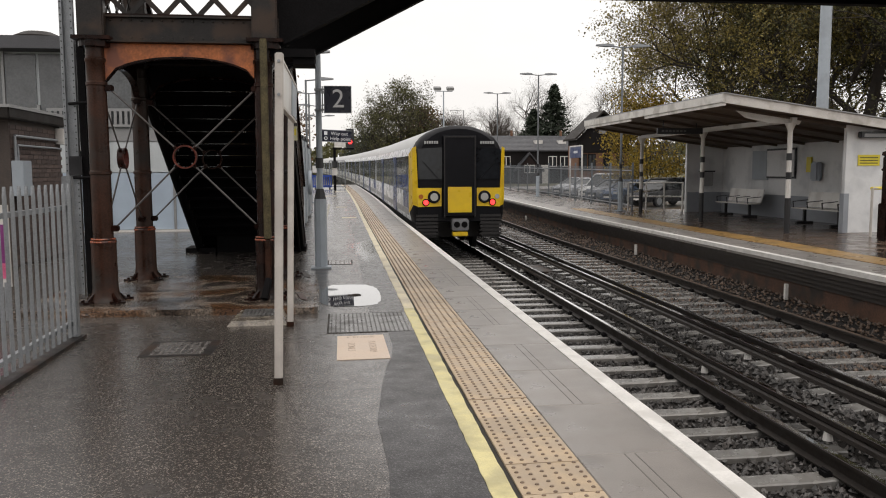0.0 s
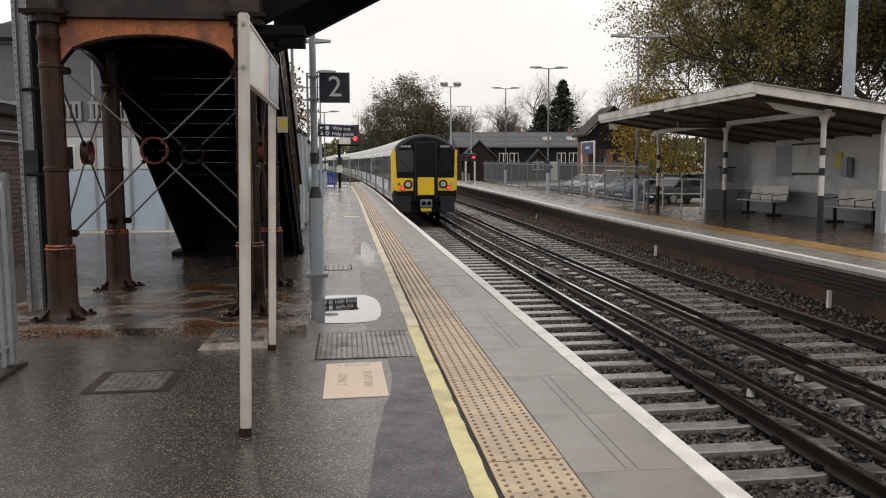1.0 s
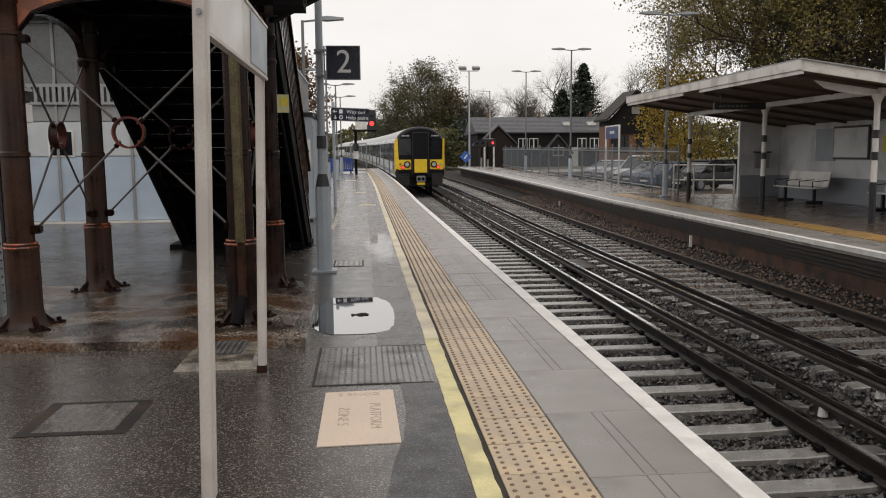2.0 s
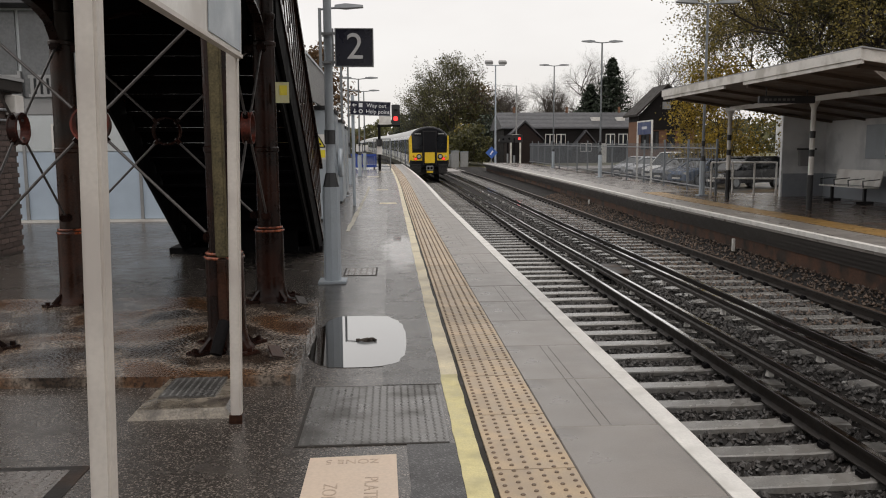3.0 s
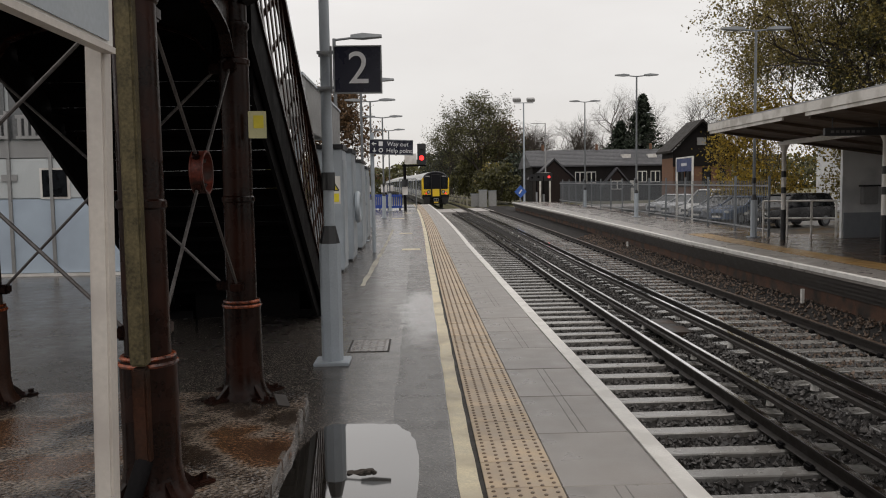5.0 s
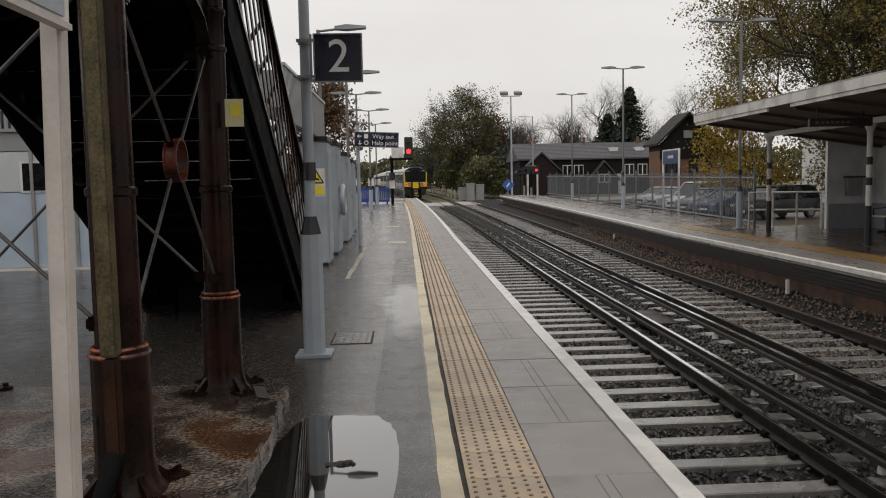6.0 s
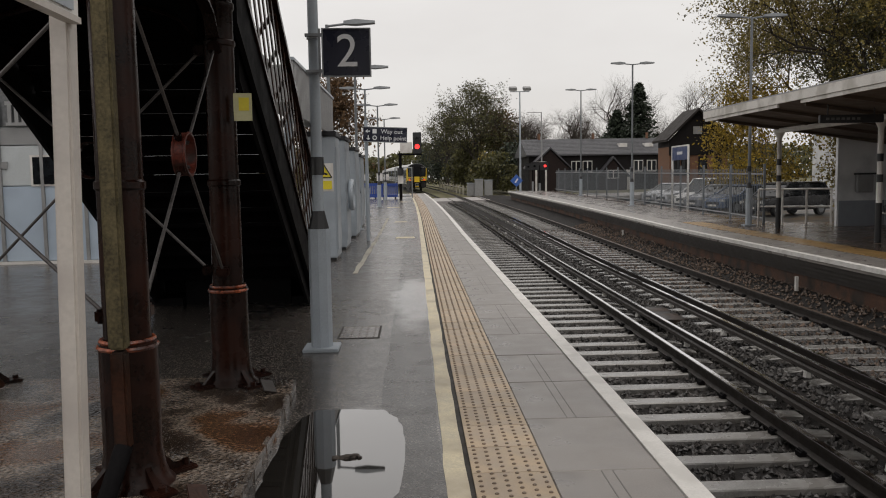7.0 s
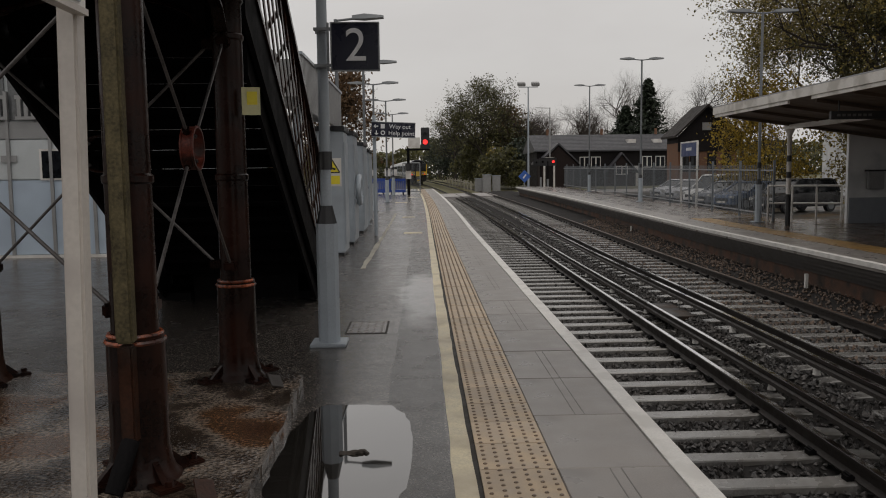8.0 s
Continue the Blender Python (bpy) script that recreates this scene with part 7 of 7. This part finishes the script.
for i, (x, y, sx, h, m) in enumerate(((-7, 84, 6, 5, LEAFG), (-8.5, 96, 8, 6.5, LEAFB), (-7, 112, 8, 6, LEAFG), (-7, 130, 8, 7, LEAFG), (-7, 150, 9, 8, LEAFD), (-14, 74, 7, 6, LEAFB))):
    shrub("lineside_bush", lie(x, y, -0.7), (sx, 7, h), m, 2600, 0.19, 80 + i, "dense lineside bush in autumn colour")
tree("tree", lie(-5.5, 72, 0), 9.0, 0.8, "russet autumn tree behind the platform lamps", LEAFB, 5000, 0.15, 5, 34, trunk=0.2, clump=0.7)


def far_woods():
    """The wooded skyline."""
    rng = np.random.RandomState(9)
    n = 26000
    u = rng.rand(n)
    x = -150 + 330 * u
    y = 215 + 40 * rng.rand(n) + 0.1 * np.abs(x)
    top = np.array([9.5 + 3.5 * noise.noise(Vector((v * 0.05, 0, 0))) + 2.5 * noise.noise(Vector((v * 0.21, 4, 0))) for v in x])
    z = top * rng.rand(n) ** 0.8
    pos = np.stack([x, y, z], 1)
    a = rng.normal(0, 1, (n, 3))
    a /= np.linalg.norm(a, axis=1)[:, None]
    b = np.cross(a, rng.normal(0, 1, (n, 3)))
    b /= np.linalg.norm(b, axis=1)[:, None]
    s = 0.75 * rng.uniform(0.6, 1.4, (n, 1))
    q = np.stack([pos - a * s, pos + b * s * 0.6, pos + a * s, pos - b * s * 0.6], 1).reshape(-1, 3)
    tagged(mesh_np("distant_wood", q, [(4 * i, 4 * i + 1, 4 * i + 2, 4 * i + 3) for i in range(n)], LEAFG), "distant belt of autumn woodland on the skyline", "wood", kind="stuff")


far_woods()


# ---- buildings beyond the crossing ----
def window(parent, x, y, z, w, h, frame=WHITEP, pane=GLASS, bars=1):
    f = box_part("window_frame", (x - w / 2, y - 0.08, z), (x + w / 2, y, z + h), frame, parent)
    for k in range(bars + 1):
        s = w / (bars + 1)
        box_part("pane", (x - w / 2 + s * k + 0.06, y - 0.1, z + 0.08), (x - w / 2 + s * (k + 1) - 0.06, y - 0.08, z + h - 0.08), pane, f)
    return f


def make_long_building():
    y = 90.0
    z0 = rise(y) - 0.5
    g = thing("long_building", (1.6, y, z0), "long dark weatherboarded building with a slate roof", "building")
    x0, x1 = 11.2, 27.5
    box_part("wall", (x0, 0, 0), (x1, 9, 3.9), DARKBOARD, g)
    bm = nb()
    prism(bm, [(-0.4, 3.8), (4.5, 5.6), (9.4, 3.8), (9.4, 3.65), (-0.4, 3.65)], "x", x0 - 0.3, x1 + 0.3)
    rf = part("roof", bm, SLATE, g, "grey slate roof")
    for k in range(11):
        bm = nb()
        f = (k + 0.5) / 11
        box(bm, (x0 - 0.3, -0.4 + 4.9 * f, 3.82 + 1.8 * f), (x1 + 0.3, -0.36 + 4.9 * f, 3.835 + 1.8 * f))
        part("slate_course", bm, SLATE, rf)
    for x, w, t, y0 in ((13.1, 2.1, 4.5, -2.2), (19.9, 1.7, 3.5, -1.0)):
        bm = nb()
        prism(bm, [(x - w, t - 2.0), (x, t), (x + w, t - 2.0), (x + w, t - 2.15), (x, t - 0.18), (x - w, t - 2.15)], "y", y0 - 0.2, 3.0)
        part("gable_roof", bm, SLATE, g, "slate gable roof")
        bm = nb()
        prism(bm, [(x - w + 0.25, 0), (x - w + 0.25, t - 2.05), (x, t - 0.3), (x + w - 0.25, t - 2.05), (x + w - 0.25, 0)], "y", y0, 0.2)
        part("gable_wall", bm, mat("brown_board", (0.022, 0.015, 0.014), 0.7, 0, 0.3, 4, 50, 0.3, spec=0.15), g, "brown boarded gable")
    for x in (16.2, 17.4, 22.8, 24.2):
        window(g, x, 0, 1.9, 1.0, 1.2)
    window(g, 19.9, -1.0, 1.2, 1.2, 0.9)
    for x in (21.6, 24.4):
        box_part("rooflight", (x - 0.45, 1.6, 4.55), (x + 0.45, 2.5, 4.95), WHITEP, g)
    box_part("door", (21.5, -0.05, 0), (22.4, 0.0, 2.1), WHITEP, g)
    for x in (13, 19, 25):
        rod_part("chimney_pot", (x, 4.5, 5.5), (x, 4.5, 6.2), 0.15, BRICKRED, g)


make_long_building()


def make_house():
    y = 70.0
    z0 = rise(y) - 0.2
    g = thing("brick_house", (0, y, z0), "red brick house with dark timber gable and tiled roof", "house")
    x0, x1 = 21.3, 26.0
    box_part("wall", (x0, 0, -1.3), (x1, 3, 3.6), BRICKRED, g)
    box_part("boarded_band", (x0 - 0.05, -0.06, 2.9), (x1 + 0.05, 0.0, 4.2), DARKBOARD, g)
    box_part("upper_wall", (x0, 0, 3.6), (x1, 3, 4.1), DARKBOARD, g)
    bm = nb()
    prism(bm, [(x0 - 0.4, 4.0), (23.5, 6.45), (x1 + 0.5, 4.0), (x1 + 0.5, 4.18), (23.5, 6.65), (x0 - 0.4, 4.18)], "y", -0.5, 3.4)
    part("roof", bm, BROWNTILE, g, "brown tiled gable roof")
    bm = nb()
    prism(bm, [(x0, 4.1), (x1, 4.1), (23.5, 6.4)], "y", -0.02, 0.2)
    part("gable", bm, DARKBOARD, g, "dark boarded gable")
    box_part("barge_window", (23.2, -0.08, 4.6), (23.9, -0.02, 5.2), GREYC, g)
    for x in (21.8, 22.6, 24.0, 25.2):
        window(g, x, 0, 1.3, 0.7, 1.5, DARKBOARD)
    g = thing("white_house", (0, 62, -0.55), "pale rendered house glimpsed through the hedge", "house")
    box_part("wall", (33, 0, 0), (42, 8, 5.5), WALLW, g)
    bm = nb()
    prism(bm, [(-0.4, 5.4), (4, 8.2), (8.4, 5.4)], "x", 32.5, 42.5)
    part("roof", bm, BROWNTILE, g)
    for x in (34.5, 37.5, 40.5):
        window(g, x, 0, 1.0, 1.4, 1.3)
        window(g, x, 0, 3.6, 1.4, 1.2)


make_house()


def make_crossing_things():
    for x, y in ((12.1, 74.0), (13.6, 85.5)):
        g = thing("crossing_light", (x + shift(y), y, rise(y) - 0.5), "level crossing signal with lit red lamps", "signal", "crossing lights")
        rod_part("mast", (0, 0, 0), (0, 0, 2.6), 0.07, BLACKIRON, g)
        box_part("backboard", (-0.75, -0.05, 2.2), (0.75, 0.0, 2.9), BLACKP, g, 0.05)
        for s in (-0.45, 0.45):
            rod_part("red_lamp", (s, -0.14, 2.55), (s, -0.05, 2.55), 0.10, REDGLOW if s > 0 and y < 80 else BLACKIRON, g, n=14)
        box_part("striped_post", (-0.08, -0.08, 0), (0.08, 0.08, 1.1), GALV, g)
    g = thing("road_sign", (9.95 + shift(73), 73, rise(73) - 0.4), "blue diamond road sign on a post", "sign")
    rod_part("post", (0, 0, 0), (0, 0, 1.6), 0.04, GALV, g)
    bm = nb()
    boxr(bm, (0, -0.06, 1.25), (0.75, 0.03, 0.75), 0, 45, 0)
    part("plate", bm, mat("road_sign_blue", (0.04, 0.12, 0.42), 0.4, 0, 0.1, 5), g)
    bm = nb()
    boxr(bm, (0, -0.078, 1.25), (0.12, 0.006, 0.4), 0, 35, 0)
    part("arrow", bm, LETTER, g)
    g = thing("white_portal", (12.6 + shift(76), 76, rise(76) - 0.3), "white door-shaped frame with a dark panel", "sign")
    box_part("panel", (-0.35, 0, 0), (0.35, 0.06, 2.6), DARKBOARD, g)
    for a, b in (((-0.5, 0), (-0.35, 2.75)), ((0.35, 0), (0.5, 2.75)), ((-0.5, 2.6), (0.5, 2.75))):
        box_part("frame", (a[0], -0.05, a[1]), (b[0], 0.08, b[1]), WHITEP, g)
    for x, y, h in ((8.4, 87, 1.7), (9.4, 87.3, 1.6), (7.7, 88, 1.3)):
        g = thing("lineside_cabinet", (x + shift(y), y, rise(y) - 0.85), "grey lineside equipment cabinet", "cabinet", "lineside cabinets")
        box_part("body", (-0.4, -0.3, 0), (0.4, 0.3, h), GREYC, g, 0.02)
        box_part("lid", (-0.44, -0.34, h), (0.44, 0.34, h + 0.06), GREYP, g)
    g = thing("floodlight_mast", lie(11.6, 81, -0.4), "tall mast with two floodlights beyond the platform", "mast")
    rod_part("pole", (0, 0, 0), (0, 0, 9.4), 0.1, GREYP, g, 0.06)
    bm = nb()
    box(bm, (-0.9, -0.05, 9.35), (0.9, 0.05, 9.42))
    part("crossarm", bm, GREYP, g)
    for s in (-0.65, 0.65):
        bm = nb()
        boxr(bm, (s, -0.1, 9.65), (0.75, 0.5, 0.3), 25, 0, 0)
        bev(bm, 0.05)
        part("floodlight", bm, GREYC, g)
    g = thing("lamp_column", lie(14.2, 84, -0.3), "slim street lamp column beyond the crossing", "lamp post")
    rod_part("pole", (0, 0, 0), (0, 0, 7.6), 0.08, GREYC, g, 0.05)
    rod_part("arm", (0, 0, 7.55), (-1.4, 0, 7.6), 0.03, GREYC, g)
    g = thing("wall_fence", (0, 0, 0), "low pale post fence beside the line beyond the crossing", "fence")
    for k in range(9):
        x, y, z = lie(7.2 + 0.03 * k, 91 + 4 * k, -0.8)
        box_part("post", (x - 0.08, y - 0.08, z), (x + 0.08, y + 0.08, z + 1.0), CONC, g)
    bm = nb()
    loft(bm, [[(a + c, b, z + 0.75 + d) for c, d in ((-0.03, -0.05), (0.03, -0.05), (0.03, 0.05), (-0.03, 0.05))] for a, b, z in (lie(7.2 + 0.03 * k, 91 + 4 * k, -0.8) for k in range(9))])
    part("rail", bm, CONC, g)


make_crossing_things()


# ---- parked cars ----
def parked_car(x, y, rz, paint, label, h=1.45, L=4.2, van=False):
    g = thing("parked_car", (x, y, -0.5), label, "car", "parked cars", rz)
    W = 0.88
    secs = [(0.0, 0.55, 0.62), (0.12, 0.72, 0.78), (1.0, 0.85, 0.95), (1.25, 0.87, 0.98), (L - 0.5, 0.88, 1.0), (L - 0.08, 0.84, 0.96), (L, 0.78, 0.6)]
    bm = nb()
    loft(bm, [[(-w, yy, 0.28), (w, yy, 0.28), (w * 1.03, yy, 0.6), (w, yy, zt - 0.05), (w * 0.88, yy, zt), (-w * 0.88, yy, zt), (-w, yy, zt - 0.05), (-w * 1.03, yy, 0.6)] for yy, w, zt in secs])
    body = part("body", bm, paint, g, "", True)
    bm = nb()
    a, b = (1.0, L - 0.12) if van else (1.15, L - 0.35)
    c, d = (1.75, L - 0.35) if van else (1.95, L - 1.0)
    loft(bm, [[(-0.8, a, 0.95), (0.8, a, 0.95), (0.8, b, 0.98), (-0.8, b, 0.98)], [(-0.64, c, h - 0.06), (0.64, c, h - 0.06), (0.64, d, h - 0.06), (-0.64, d, h - 0.06)]])
    gl = part("glazing", bm, CARGLASS, body, "dark glazing")
    bm = nb()
    loft(bm, [[(-0.66, c - 0.08, h - 0.07), (0.66, c - 0.08, h - 0.07), (0.66, d + 0.08, h - 0.07), (-0.66, d + 0.08, h - 0.07)], [(-0.56, c + 0.1, h), (0.56, c + 0.1, h), (0.56, d - 0.1, h), (-0.56, d - 0.1, h)]])
    for s in (-1, 1):
        bar(bm, (s * 0.8, a, 0.95), (s * 0.65, c, h - 0.05), 0.07, 0.06)
        bar(bm, (s * 0.8, b, 0.97), (s * 0.65, d, h - 0.05), 0.12, 0.08)
        bar(bm, (s * 0.81, (a + b) / 2, 0.97), (s * 0.66, (a + b) / 2, h - 0.05), 0.06, 0.04)
    part("roof", bm, paint, g)
    for yy in (0.8, L - 0.8):
        for s in (-1, 1):
            wh = rod_part("wheel", (s * 0.7, yy, 0.31), (s * 0.9, yy, 0.31), 0.31, BLACKP, g, n=18)
            rod_part("hub", (s * 0.9, yy, 0.31), (s * 0.91, yy, 0.31), 0.2, GALV, wh, n=14)
    for s in (-1, 1):
        bm = nb()
        boxr(bm, (s * 0.58, 0.08, 0.66), (0.3, 0.14, 0.14))
        bev(bm, 0.03)
        part("headlamp", bm, LENS, body)
        bm = nb()
        boxr(bm, (s * 0.95, 1.35, 0.98), (0.2, 0.1, 0.13))
        bev(bm, 0.02)
        part("mirror", bm, paint, body)
    box_part("grille", (-0.4, -0.02, 0.42), (0.4, 0.03, 0.6), BLACKP, body)
    box_part("plate", (-0.26, -0.04, 0.36), (0.26, -0.02, 0.46), WHITEP, body)
    return g


PAINT = [mat("car_" + n, c, 0.25, m, 0.05, 3, 60, 0.0) for n, c, m in (("silver", (0.42, 0.43, 0.45), 0.4), ("white", (0.7, 0.7, 0.7), 0.0), ("grey", (0.16, 0.17, 0.19), 0.3), ("black", (0.015, 0.015, 0.018), 0.1), ("blue", (0.08, 0.11, 0.17), 0.2))]
for x, y, rz, c, lab, h, L, v in ((17.2, 62.0, -62, 0, "silver hatchback parked behind the fence", 1.45, 4.1, False), (17.0, 58.3, -65, 0, "silver car parked behind the fence", 1.45, 4.2, False), (17.0, 54.2, -62, 1, "white people carrier parked behind the fence", 1.8, 4.7, True), (16.3, 50.4, -64, 2, "grey hatchback parked behind the fence", 1.45, 4.1, False), (16.2, 47.0, -62, 4, "dark blue car parked behind the fence", 1.45, 4.3, False), (16.6, 43.2, -66, 3, "black estate car parked behind the fence", 1.6, 4.5, True)):
    parked_car(x, y, rz, PAINT[c], lab, h, L, v)


make_paving()
motions()
